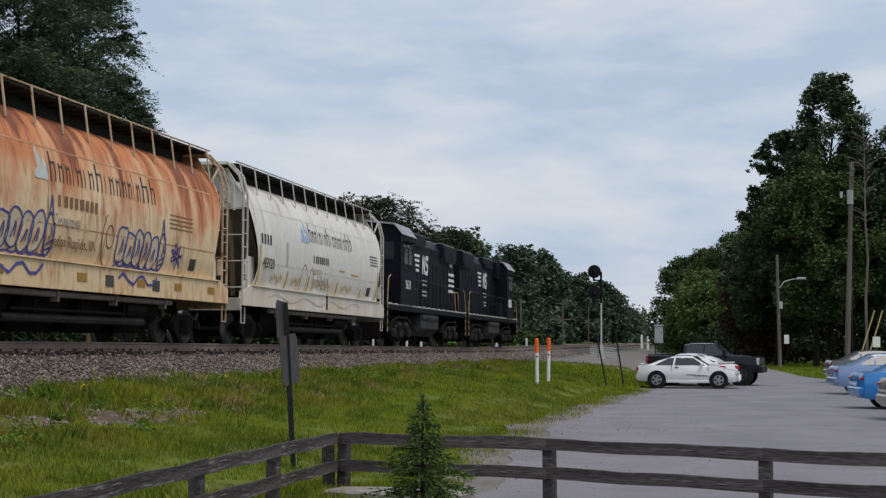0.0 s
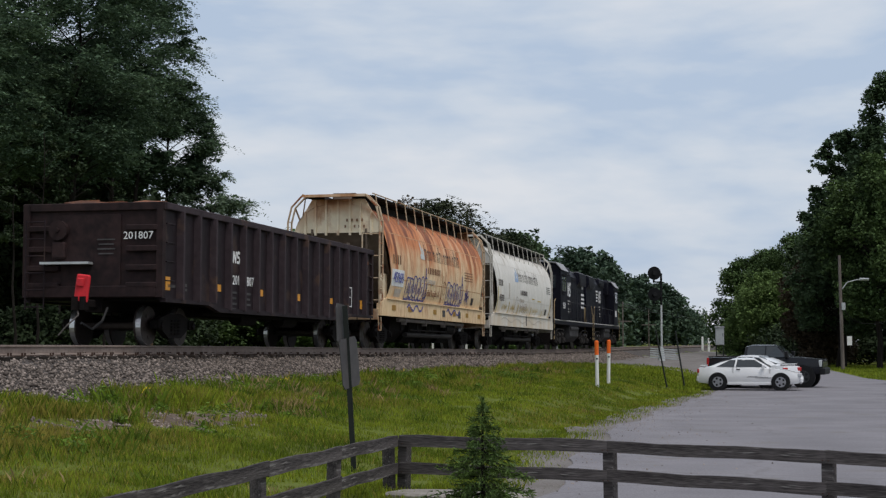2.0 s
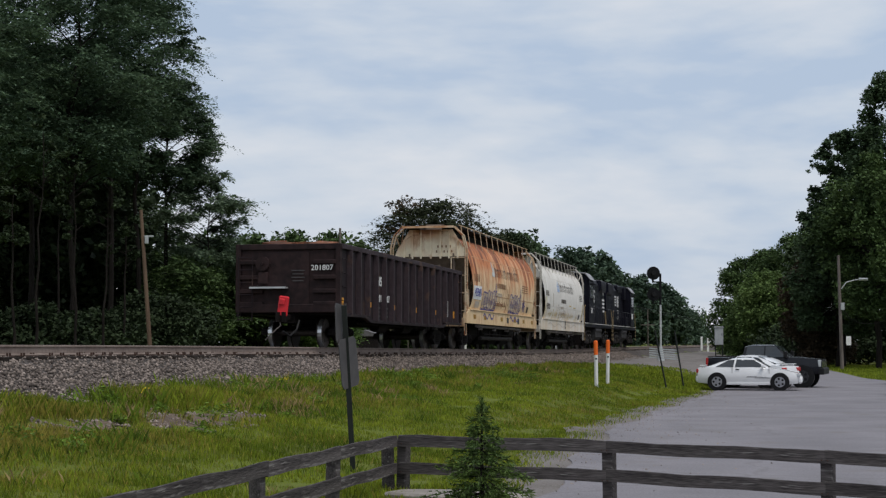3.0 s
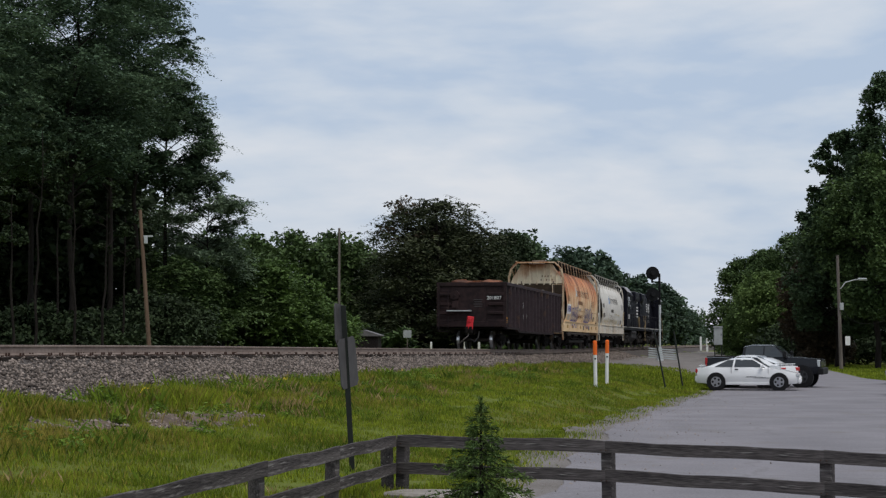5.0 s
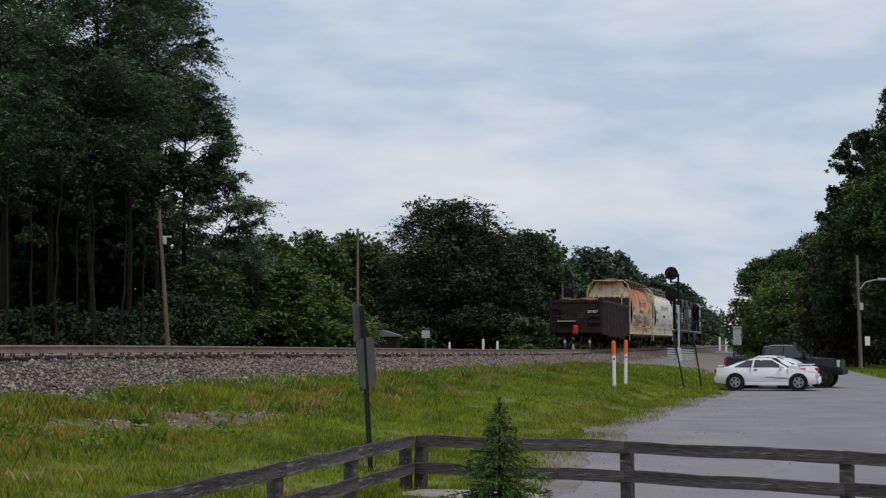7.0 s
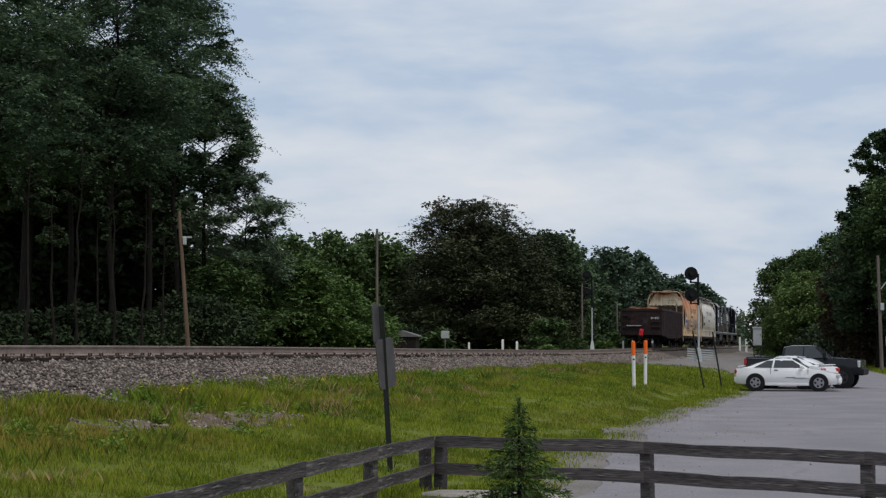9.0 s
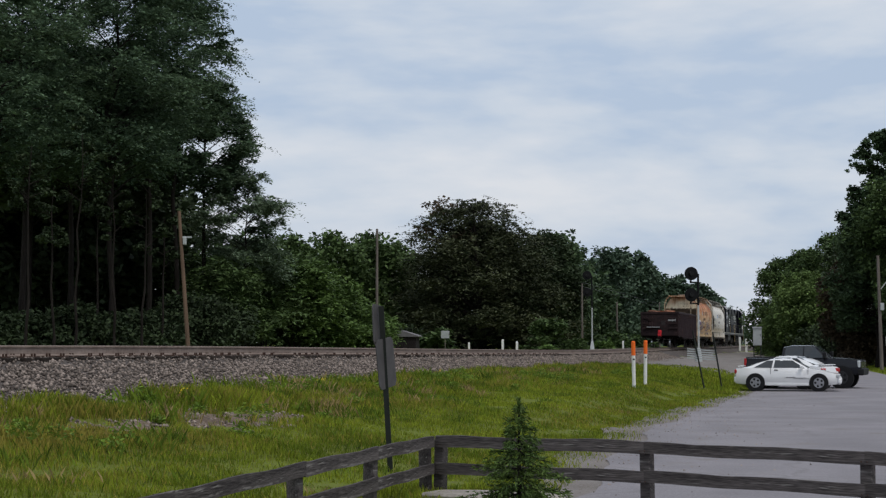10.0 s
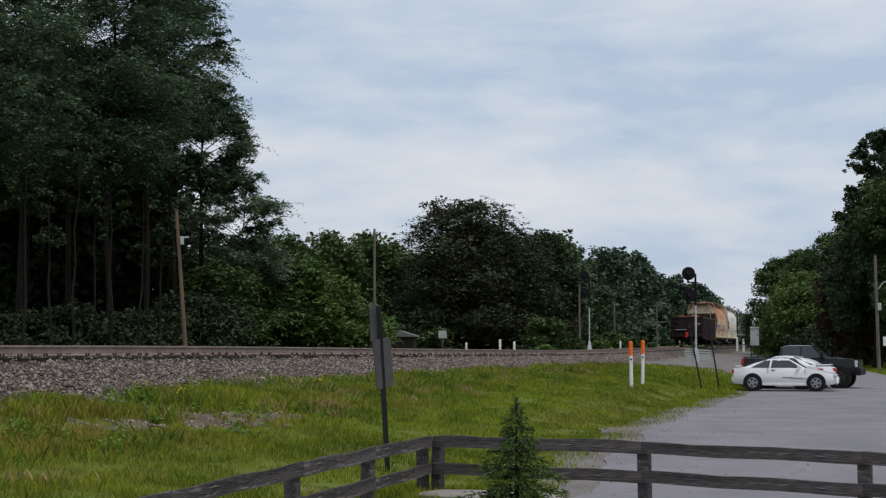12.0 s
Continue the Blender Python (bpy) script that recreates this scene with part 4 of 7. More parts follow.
            part("ladder", bm, frame, car)
        bm = B()
        box(bm, (way * 7.98, 0, 4.85), (0.55, 2.1, 0.04))
        box(bm, (way * 8.24, 0, 4.83), (0.04, 2.1, 0.08))
        part("roof_crosswalk", bm, endmat, car)
        coupler(car, way * 8.3, way)
        bogie(car, way * 6.3)
    # side sills
    for side in (-1, 1):
        bm = B()
        prism(bm, ((-8.25, 1.02), (8.25, 1.02), (8.25, 1.38), (7.6, 1.58), (-7.6, 1.58), (-8.25, 1.38)), side * 1.44, side * 1.56, "y")
        box(bm, (0, side * 1.5, 1.57), (15.0, 0.22, 0.03))
        part("side_sill", bm, sill, car)
        bm = B()
        box(bm, (0, side * 0.82, 4.86), (15.4, 0.66, 0.035))
        for k in range(26):
            box(bm, (-7.5 + k * 0.6, side * 0.82, 4.83), (0.04, 0.66, 0.04))
        part("running_board", bm, "grating", car, "dark roof walkway grating")
        bm = B()
        box(bm, (0, side * 0.47, 4.72), (15.4, 0.03, 0.30))
        part("hatch_coaming", bm, "grating", car, "dark hatch trough wall")
        bm = B()
        cyl(bm, (-7.8, side * 1.17, 4.92), (7.8, side * 1.17, 4.92), 0.022, 6)
        part("walkway_edge", bm, frame, car)
        for k in range(13):
            x = -7.5 + 15.0 * k / 12
            bm = B()
            plate(bm, [(x - 0.035, side * 1.28, 4.14), (x + 0.035, side * 1.28, 4.14), (x + 0.035, side * 1.17, 4.93), (x - 0.035, side * 1.17, 4.93)], 0.02)
            part("walkway_bracket", bm, frame, car)
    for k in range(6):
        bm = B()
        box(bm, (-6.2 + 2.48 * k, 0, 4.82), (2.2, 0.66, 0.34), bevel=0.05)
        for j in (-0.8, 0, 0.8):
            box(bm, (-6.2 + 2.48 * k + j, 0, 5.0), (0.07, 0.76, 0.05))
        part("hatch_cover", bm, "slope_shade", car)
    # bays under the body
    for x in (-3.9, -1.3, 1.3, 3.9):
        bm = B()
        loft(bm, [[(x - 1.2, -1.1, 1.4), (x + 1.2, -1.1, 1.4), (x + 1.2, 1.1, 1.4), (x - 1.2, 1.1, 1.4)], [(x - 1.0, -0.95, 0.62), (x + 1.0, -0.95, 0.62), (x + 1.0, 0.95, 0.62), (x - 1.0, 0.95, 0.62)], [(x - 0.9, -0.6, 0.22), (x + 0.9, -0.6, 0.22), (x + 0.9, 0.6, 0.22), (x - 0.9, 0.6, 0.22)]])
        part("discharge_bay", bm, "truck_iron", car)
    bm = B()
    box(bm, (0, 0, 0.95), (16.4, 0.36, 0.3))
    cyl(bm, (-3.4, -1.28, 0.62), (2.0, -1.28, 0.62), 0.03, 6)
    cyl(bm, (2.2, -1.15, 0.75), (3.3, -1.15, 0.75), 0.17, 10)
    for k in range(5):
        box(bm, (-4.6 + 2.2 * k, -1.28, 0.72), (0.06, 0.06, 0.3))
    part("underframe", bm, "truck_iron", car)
    bm = B()
    cyl(bm, (-5.4, -1.38, 0.93), (4.6, -1.38, 0.93), 0.065, 8)
    for k in range(4):
        box(bm, (-4.6 + 2.9 * k, -1.38, 0.90), (0.07, 0.17, 0.24))
    part("train_pipe", bm, "pipe_grey", car, "dull grey pipe below the sill")
    bm = B()
    cyl(bm, (-3.6, -1.15, 0.46), (3.4, -1.15, 0.46), 0.09, 8)
    part("outlet_pipe", bm, "gear", car)
    for way in (-1, 1):
        bm = B()
        box(bm, (way * 7.86, -1.46, 1.92), (0.16, 0.14, 0.42), bevel=0.02)
        part("placard_holder", bm, frame, car)
    marks(car)
    MOVING.append((car, 6.3))
    return car


def bars(car, mat, rows, label, name="writing_bar", lift=0.011):
    """Unread or brand writing as plain bars: (x, z, width, height) on the near side."""
    for x, z, w, h in rows:
        if w <= 0:
            continue
        bm = B()
        for j in range(2):
            za, zb = z - h / 2 + h * j / 2, z - h / 2 + h * (j + 1) / 2
            bm.faces.new([bm.verts.new((p, -hop_y(q) - lift, q)) for p, q in ((x - w / 2, za), (x + w / 2, za), (x + w / 2, zb), (x - w / 2, zb))])
        part(name, bm, mat, car, label)


def word_bars(x0, z, widths, h, gap):
    rows, x = [], x0
    for w in widths:
        rows.append((x + w / 2, z, w, h))
        x += w + gap
    return rows


NAME = (0.34, 0.28, 0.26, 0.14, 0.30, 0.18, 0.28, 0.40, 0.18, 0.30, 0.28, 0.26, 0.24, 0.14, 0.24, 0.46, 0.32)


def brand_word(x0, x1, z):
    """Bars in the rhythm of a long brand name between two places: tall strokes for capitals, low ones between."""
    k = (x1 - x0) / (sum(NAME) + 0.05 * (len(NAME) - 1))
    rows = []
    for x, zz, w, h in word_bars(x0, z, [n * k for n in NAME], 0.38, 0.05 * k):
        tall = w > 0.31 * k or w < 0.15 * k
        rows.append((x - w * 0.30, zz + (0.09 if tall else 0), w * 0.15, h + (0.2 if tall else 0)))
        if w > 0.2 * k:
            rows.append((x + w * 0.26, zz, w * 0.13, h))
            rows.append((x - w * 0.03, zz + (0.17 if w > 0.31 * k else 0.12), w * 0.55, 0.045))
    return rows


def white_marks(car):
    bars(car, "black_mark", brand_word(-2.05, 3.3, 3.32), "dark brand writing as plain bars")
    bars(car, "black_mark", word_bars(-1.6, 2.62, (0.1, 0.0, 0.14, 0.12, 0.14, 0.18, 0.12, 0.12, 0.12), 0.22, 0.09), "small dark writing as plain bars")
    bars(car, "spray_white", word_bars(-1.5, 2.25, (0.9,), 0.14, 0.1) + word_bars(-1.6, 1.95, (0.6, 0.5, 0.2), 0.12, 0.14), "faded writing as plain bars")
    for k, h in ((0, 0.45), (0.26, 0.68), (0.52, 0.45)):
        bm = B()
        x = -2.9 + k
        bm.faces.new([bm.verts.new((p, -hop_y(q) - 0.012, q)) for p, q in ((x, 3.08), (x + 0.28, 3.08), (x + 0.28, 3.08 + h * 0.7), (x + 0.12, 3.08 + h))])
        part("emblem_peak", bm, "blue_mark", car, "pale blue peaked emblem")
    bars(car, "black_mark", word_bars(-6.9, 2.9, (0.14, 0.14, 0.13, 0.15), 0.28, 0.13), "dark reporting letters as plain bars")
    lettering("45920", 0.42, "black_mark", car, pose(-6.22, -1.64, 2.10, 90, 0, 0), "dark stencilled car number")
    bars(car, "spray_white", [(-4.4, 2.6, 0.2, 0.7)], "small stencilled data block")
    bars(car, "sign_back", [(6.35, 3.14 - 0.1 * k, 1.15, 0.035) for k in range(4)], "stencilled data lines")
    bars(car, "black_mark", [(5.75, 1.88, 0.5, 0.3)], "black data plate")
    for x, z0, z1 in ((-7.0, 1.6, 2.7), (-4.3, 1.6, 2.1), (-2.0, 1.6, 2.05), (1.4, 1.6, 2.0), (4.6, 1.6, 1.9), (6.95, 1.6, 2.6)):
        bm = B()
        side_strip(bm, [(x, z0), (x + 0.05, z1)], 0.12)
        part("yellow_tag", bm, "spray_yellow", car, "yellow spray-paint stripe")
    for z, xa, xb in ((2.42, 1.5, 2.2), (2.36, 3.1, 4.1)):
        bm = B()
        side_strip(bm, [(xa, z), (xb, z)], 0.05)
        part("yellow_tag", bm, "spray_yellow", car, "yellow spray-paint stripe")
    for x0, x1 in ((-5.9, -4.7), (-3.8, -2.8), (-1.5, 0.6), (2.0, 3.4)):
        bm = B()
        pts = [(x0 + (x1 - x0) * i / 12, 1.86 + 0.15 * (-1) ** i * (0.6 + 0.4 * math.sin(i * 2.1))) for i in range(13)]
        side_strip(bm, pts, 0.03)
        part("yellow_scrawl", bm, "spray_yellow", car, "yellow spray-paint scrawl")
    for pts in (bubble(-2.5, 1.9, 0.33, 0.5), bubble(-1.7, 1.9, 0.25, 0.42), [(-1.0 + 0.2 * i, 1.92 + 0.22 * (-1) ** i) for i in range(8)]):
        bm = B()
        side_strip(bm, pts, 0.028)
        part("brown_scrawl", bm, "brown_mark", car, "thin brown scrawl")
    bm = B()
    pts = [(-6.0 + 0.5 * i, 1.30 + 0.10 * math.sin(i * 1.05)) for i in range(22)]
    for a, b in zip(pts, pts[1:]):
        bm.faces.new([bm.verts.new((p[0], -1.572, p[1] + k)) for p, k in ((a, -0.018), (b, -0.018), (b, 0.018), (a, 0.018))])
    part("sill_scrawl", bm, "spray_white", car, "faint wavy scrawl on the sill")
    bm = B()
    box(bm, (0.2, -1.57, 1.36), (0.12, 0.02, 0.5))
    part("sill_bracket", bm, "trim_black", car)


def graffiti(car, x0, x1, z0, z1, n, seed):
    """A row of fat outlined letters with a pale fill and a wild tail."""
    rng = random.Random(seed)
    w = (x1 - x0) / (n + 0.6)
    for i in range(n):
        cx = x0 + w * (0.55 + i)
        zc, rz = (z0 + z1) / 2 + rng.uniform(-0.05, 0.05), (z1 - z0) / 2 * rng.uniform(0.82, 1.05)
        loop = []
        for k in range(20):
            a = 6.283 * k / 20
            sq = 1 / max(abs(math.cos(a)) ** 3 + abs(math.sin(a)) ** 3, 0.4) ** 0.33
            loop.append((cx + w * 0.58 * sq * math.cos(a) + 0.16 * rz * math.sin(a) + rng.uniform(-0.02, 0.02), zc + rz * sq * 0.92 * math.sin(a) + 0.08 * rz * math.sin(3 * a + i)))
        bm = B()
        bm.faces.new([bm.verts.new((x, -hop_y(z) - 0.009 - 0.001 * i, z)) for x, z in loop])
        part("tag_fill", bm, "spray_pale", car, "thin pale spray-paint fill")
        bm = B()
        side_strip(bm, loop + loop[:1], 0.042, 0.018 + 0.001 * i)
        side_strip(bm, [(cx - w * 0.2, zc - rz * 0.5), (cx - w * 0.12 + 0.1, zc + rz * rng.uniform(0.1, 0.5)), (cx + w * 0.15, zc + rz * 0.1), (cx + w * 0.1, zc - rz * 0.4)], 0.04, 0.018 + 0.001 * i)
        part("tag_letter", bm, "spray_blue", car, "blue spray-paint outlined letter")
    bm = B()
    base = [(x0 + (x1 - x0) * k / 14, z0 - 0.04 + 0.09 * abs(math.sin(k * 1.4))) for k in range(15)]
    side_strip(bm, base, 0.05, 0.02)
    part("tag_underline", bm, "spray_blue", car, "blue spray-paint underline")


def orange_marks(car):
    bars(car, "black_mark", brand_word(-2.5, 3.05, 3.28), "faded brown brand writing as plain bars")
    bars(car, "brown_mark", word_bars(-2.15, 2.73, (0.1, 0.0, 0.16, 0.14, 0.16, 0.2, 0.14, 0.14, 0.12), 0.22, 0.09), "faded brown writing as plain bars")
    lettering("Company", 0.34, "spray_white", car, pose(-1.72, -1.63, 2.26, 90, 0, 0), "faded pale lettering")
    lettering("Cedar Rapids, IA", 0.32, "brown_mark", car, pose(-1.42, -1.605, 1.84, 90, 0, 0), "faded brown lettering")
    for k, h in ((0, 0.66), (0.26, 0.46)):
        bm = B()
        x = -3.15 + k
        bm.faces.new([bm.verts.new((p, -hop_y(q) - 0.012, q)) for p, q in ((x, 3.08), (x + 0.3, 3.08), (x + 0.28, 3.08 + h * 0.6), (x + 0.14, 3.08 + h))])
        part("emblem_peak", bm, "ice_mark", car, "faded pale peaked emblem")
    bars(car, "brown_mark", word_bars(-6.9, 2.88, (0.14, 0.14, 0.13, 0.15), 0.3, 0.14), "faded reporting letters as plain bars")
    bars(car, "white_mark", [(-6.25, 2.28, 1.55, 0.55)], "pale repainted number patch", "number_patch")
    lettering("45969", 0.5, "spray_blue", car, pose(-6.25, -1.645, 2.12, 90, 0, 0), "dark blue stencilled car number")
    bars(car, "spray_white", [(-6.1, 1.8, 0.8, 0.26)], "pale stencilled data block")
    bars(car, "brown_mark", [(4.6, 2.95 - 0.1 * k, 1.5, 0.03) for k in range(4)], "stencilled data lines")
    bars(car, "black_mark", [(5.55, 1.87, 0.42, 0.28)], "black data plate")
    graffiti(car, -5.15, -2.5, 1.62, 2.45, 5, 1)
    graffiti(car, 0.85, 3.4, 1.62, 2.45, 5, 2)
    for x in (-2.45, 3.45):
        bm = B()
        side_strip(bm, bubble(x, 2.05, 0.2, 0.42), 0.055, 0.02)
        side_strip(bm, [(x - 0.1, 2.4), (x + 0.02, 2.8), (x + 0.1, 2.35)], 0.045, 0.02)
        for j in range(4):
            side_strip(bm, [(x - 0.18 + 0.09 * j, 1.72 + 0.12 * j), (x + 0.2 - 0.05 * j, 1.82 + 0.13 * j)], 0.045, 0.02)
        part("tag_tail", bm, "spray_blue", car, "blue spray-paint flourish")
    bm = B()
    for k in range(8):
        a = k * 0.9
        side_strip(bm, [(4.4 + 0.36 * math.cos(a), 2.05 + 0.28 * math.sin(a)), (4.4 - 0.36 * math.cos(a + 0.7), 2.0 - 0.3 * math.sin(a + 0.4))], 0.04, 0.016)
    part("small_tag", bm, "spray_blue", car, "small blue spray-paint tag")
    for pts in (bubble(0.45, 2.2, 0.2, 0.24), bubble(0.45, 2.15, 0.4, 0.55, 2.0, 4.6)):
        bm = B()
        side_strip(bm, pts, 0.03)
        part("brown_scrawl", bm, "brown_mark", car, "thin brown scrawl")
    for x in (-6.6, -4.5, -0.85, 2.3, 4.6, 6.9):
        bm = B()
        box(bm, (x, -1.567, 1.30), (0.46, 0.012, 0.17))
        part("reflector", bm, "ochre", car, "ochre reflector patch")
    for x in (0.55, 3.2):
        bm = B()
        box(bm, (x, -1.567, 1.28), (0.42, 0.012, 0.24))
        part("grey_patch", bm, "sign_back", car, "grey repainted patch")
    for base, n in ((-4.9, 9), (1.0, 9)):
        bm = B()
        pts = [(base + 0.28 * i, 1.36 + 0.12 * math.sin(i * 1.7)) for i in range(n)]
        for a, b in zip(pts, pts[1:]):
            d = Vector((b[0] - a[0], 0, b[1] - a[1]))
            q = Vector((-d.z, 0, d.x)).normalized() * 0.03
            bm.faces.new([bm.verts.new((p[0] + k * q.x, -1.575, p[1] + k * q.z)) for p, k in ((a, -1), (b, -1), (b, 1), (a, 1))])
        part("sill_scrawl", bm, "spray_blue", car, "blue spray-paint scrawl on the sill")


def gondola():
    car = thing("gondola_car", Matrix(), "black-brown steel gondola car with ribbed sides and scrap load", "gondola car", "freight train cars")
    L, W, T = 8.02, 1.52, 2.96
    for side in (-1, 1):
        bm = B()
        prism(bm, ((-L, 0.94), (-5.6, 0.94), (-4.9, 0.80), (4.9, 0.80), (5.6, 0.94), (L, 0.94), (L, T - 0.1), (-L, T - 0.1)), side * (W - 0.06), side * W, "y")
        part("side_wall", bm, "gondola", car)
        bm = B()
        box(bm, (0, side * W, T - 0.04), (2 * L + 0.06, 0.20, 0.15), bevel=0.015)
        part("top_chord", bm, "gondola_lit", car)
        n = 16
        for k in range(n):
            x = -7.135 + 0.955 * k
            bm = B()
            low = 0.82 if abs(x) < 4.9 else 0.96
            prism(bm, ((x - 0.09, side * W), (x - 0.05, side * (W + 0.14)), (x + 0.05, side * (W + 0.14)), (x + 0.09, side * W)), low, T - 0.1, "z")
            part("side_rib", bm, "gondola_lit", car)
        bm = B()
        prism(bm, ((-L, 0.90), (-5.6, 0.90), (-4.9, 0.76), (4.9, 0.76), (5.6, 0.90), (L, 0.90), (L, 0.98), (5.6, 0.98), (4.9, 0.86), (-4.9, 0.86), (-5.6, 0.98), (-L, 0.98)), side * (W - 0.04), side * (W + 0.10), "y")
        part("bottom_chord", bm, "gondola", car)
    for way in (-1, 1):
        bm = B()
        box(bm, (way * L, 0, (T + 1.0) / 2), (0.08, 2 * W + 0.02, T - 1.0))
        part("end_wall", bm, "gondola_rust", car)
        bm = B()
        x = way * (L + 0.05)
        box(bm, (way * (L + 0.02), 0, T - 0.05), (0.16, 2 * W + 0.2, 0.17), bevel=0.015)
        for side in (-1, 1):
            for z in (1.25, 1.62, 2.02, 2.46):
                rib = B()
                box(rib, (x + way * 0.03, side * 1.12, z), (0.12, 0.72, 0.13), bevel=0.02)
                part("end_rib", rib, "gondola_rust", car)
            box(bm, (x, side * 1.52, (T + 1.0) / 2), (0.16, 0.14, T - 1.0))
        box(bm, (x, 0.05, 2.0), (0.05, 1.35, 1.5))
        box(bm, (x, 0, 1.12), (0.18, 2.9, 0.25), bevel=0.02)
        part("end_frame", bm, "gondola_rust", car)
        for side in (-1, 1):
            if side != way:
                bm = B()
                for y in (side * 1.05, side * 1.48):
                    cyl(bm, (x + way * 0.16, y, 0.75), (x + way * 0.16, y, 2.65), 0.016, 6)
                for z in np.arange(0.8, 2.7, 0.36):
                    cyl(bm, (x + way * 0.16, side * 1.05, z), (x + way * 0.16, side * 1.48, z), 0.014, 6)
                part("end_ladder", bm, "gondola", car)
            for z in np.arange(0.95, 2.7, 0.4):
                bm = B()
                cyl(bm, (way * (L - 0.5), side * (W + 0.09), z), (way * (L - 0.05), side * (W + 0.09), z), 0.014, 6)
                for k in (0.5, 0.05):
                    cyl(bm, (way * (L - k), side * (W + 0.09), z), (way * (L - k), side * (W - 0.01), z), 0.012, 6)
                part("grab_iron", bm, "gondola", car)
        coupler(car, way * 8.0, way)
        bogie(car, way * 6.2)
    x = -L - 0.1
    bm = B()
    box(bm, (x - 0.05, 0.55, 1.72), (0.35, 1.1, 0.05))
    part("brake_step", bm, "aluminium", car, "pale steel brake platform")
    bm = B()
    cyl(bm, (x, 0.75, 2.42), (x - 0.12, 0.75, 2.42), 0.21, 16)
    cyl(bm, (x - 0.1, 0.75, 2.42), (x - 0.2, 0.75, 2.42), 0.05, 8)
    box(bm, (x - 0.02, 0.75, 2.0), (0.16, 0.3, 0.35), bevel=0.03)
    part("brake_wheel", bm, "gondola_rust", car)
    bm = B()
    box(bm, (0, 0, 0), (0.10, 0.30, 0.58), bevel=0.03)
    box(bm, (-0.07, 0.03, 0.12), (0.06, 0.16, 0.18), bevel=0.02)
    flag = part("end_marker", bm, "red_flag", car, "red rear-end marker device on the coupler")
    flag.matrix_basis = pose(x - 0.55, -0.05, 1.17, 7, 0, 0)
    bm = B()
    tube(bm, [(x - 0.5, 0.1, 0.8), (x - 0.6, 0.0, 0.62), (x - 0.62, 0.25, 0.4), (x - 0.5, 0.5, 0.2)], 0.018, 6)
    box(bm, (x - 0.5, 0.0, 0.82), (0.16, 0.2, 0.1), bevel=0.02)
    part("marker_clamp", bm, "pipe_grey", car, "pale hose and clamp")
    bm = B()
    box(bm, (0, 0, 1.0), (2 * L - 0.2, 2 * W - 0.2, 0.12))
    box(bm, (0, 0, 0.85), (2 * L, 0.36, 0.3))
    cyl(bm, (-4.5, -1.0, 0.75), (4.5, -1.0, 0.75), 0.05, 8)
    for k in (-2, 1.2):
        cyl(bm, (k, -0.9, 0.68), (k + 1.1, -0.9, 0.68), 0.17, 10)
    part("floor_and_sill", bm, "truck_iron", car)
    rng = random.Random(4)
    bm = B()
    for k in range(150):
        px, py = rng.uniform(-7.6, 7.6), rng.uniform(-1.3, 1.3)
        pz = 2.50 + 0.22 * math.sin(px * 0.8 + 1) - 0.12 * abs(py) + rng.uniform(-0.1, 0.12)
        box(bm, (0, 0, 0), (rng.uniform(0.2, 1.1), rng.uniform(0.08, 0.4), rng.uniform(0.05, 0.3)), pose(px, py, min(pz, 2.85), rng.uniform(-35, 35), rng.uniform(-35, 35), rng.uniform(0, 180)))
    box(bm, (0, 0, 1.7), (15.6, 2.7, 1.4))
    for px, py in ((-7.2, 0.6), (-6.8, 0.2), (-7.0, -0.7), (-6.4, 0.9)):
        box(bm, (0, 0, 0), (0.9, 0.5, 0.12), pose(px, py, 3.04, rng.uniform(-12, 12), rng.uniform(-12, 12), rng.uniform(0, 90)))
    part("scrap_load", bm, "scrap", car, "rusty red-brown scrap metal load")

    def flat(mat, rows, label, y=-W - 0.006, name="writing_bar"):
        for px, pz, w, h in rows:
            b = B()
            box(b, (px, y, pz), (w, 0.008, h))
            part(name, b, mat, car, label)
    brand_mark(car, -3.85, 1.95, 0.38, -W - 0.008)
    lettering("201", 0.32, "white_mark", car, pose(-3.64, -W - 0.01, 1.44, 90, 0, 0), "white stencilled car number")
    lettering("807", 0.32, "white_mark", car, pose(-2.69, -W - 0.01, 1.44, 90, 0, 0), "white stencilled car number")
    lettering("201807", 0.225, "white_mark", car, pose(-L - 0.13, -1.04, 2.22, 90, 0, -90), "white stencilled car number on the end")
    flat("sign_back", [(-3.8, 1.25 - 0.13 * k, 0.42 - 0.08 * (k % 2), 0.05) for k in range(4)] + [(-2.84, 1.25 - 0.13 * k, 0.4 - 0.1 * (k % 2), 0.05) for k in range(3)] + [(-7.5, 1.25, 0.4, 0.06), (-6.8, 1.3, 0.3, 0.06), (-6.8, 1.2, 0.3, 0.05)], "small white data lines")
    for k in range(4):
        b = B()
        box(b, (-L - 0.09, -0.30, 2.22 - 0.10 * k), (0.006, 0.40 - 0.06 * (k % 2), 0.028))
        part("writing_bar", b, "sign_back", car, "faded data line on the end")
    b = B()
    for w, h, px, pz in ((0.5, 0.03, 5.75, 1.75), (0.5, 0.03, 5.75, 1.2), (0.03, 0.58, 5.5, 1.47), (0.03, 0.58, 6.0, 1.47), (0.3, 0.03, 5.75, 1.47)):
        box(b, (px, -W - 0.006, pz), (w, 0.008, h))
    part("data_frame", b, "white_mark", car, "white outlined data panel")
    flat("amber", [(-7.7, 1.3, 0.24, 0.28), (-4.75, 1.32, 0.26, 0.16), (-1.9, 1.31, 0.28, 0.16), (1.03, 1.3, 0.26, 0.18), (3.96, 1.3, 0.24, 0.16), (7.05, 1.28, 0.30, 0.26)], "amber reflector patches", name="reflector")
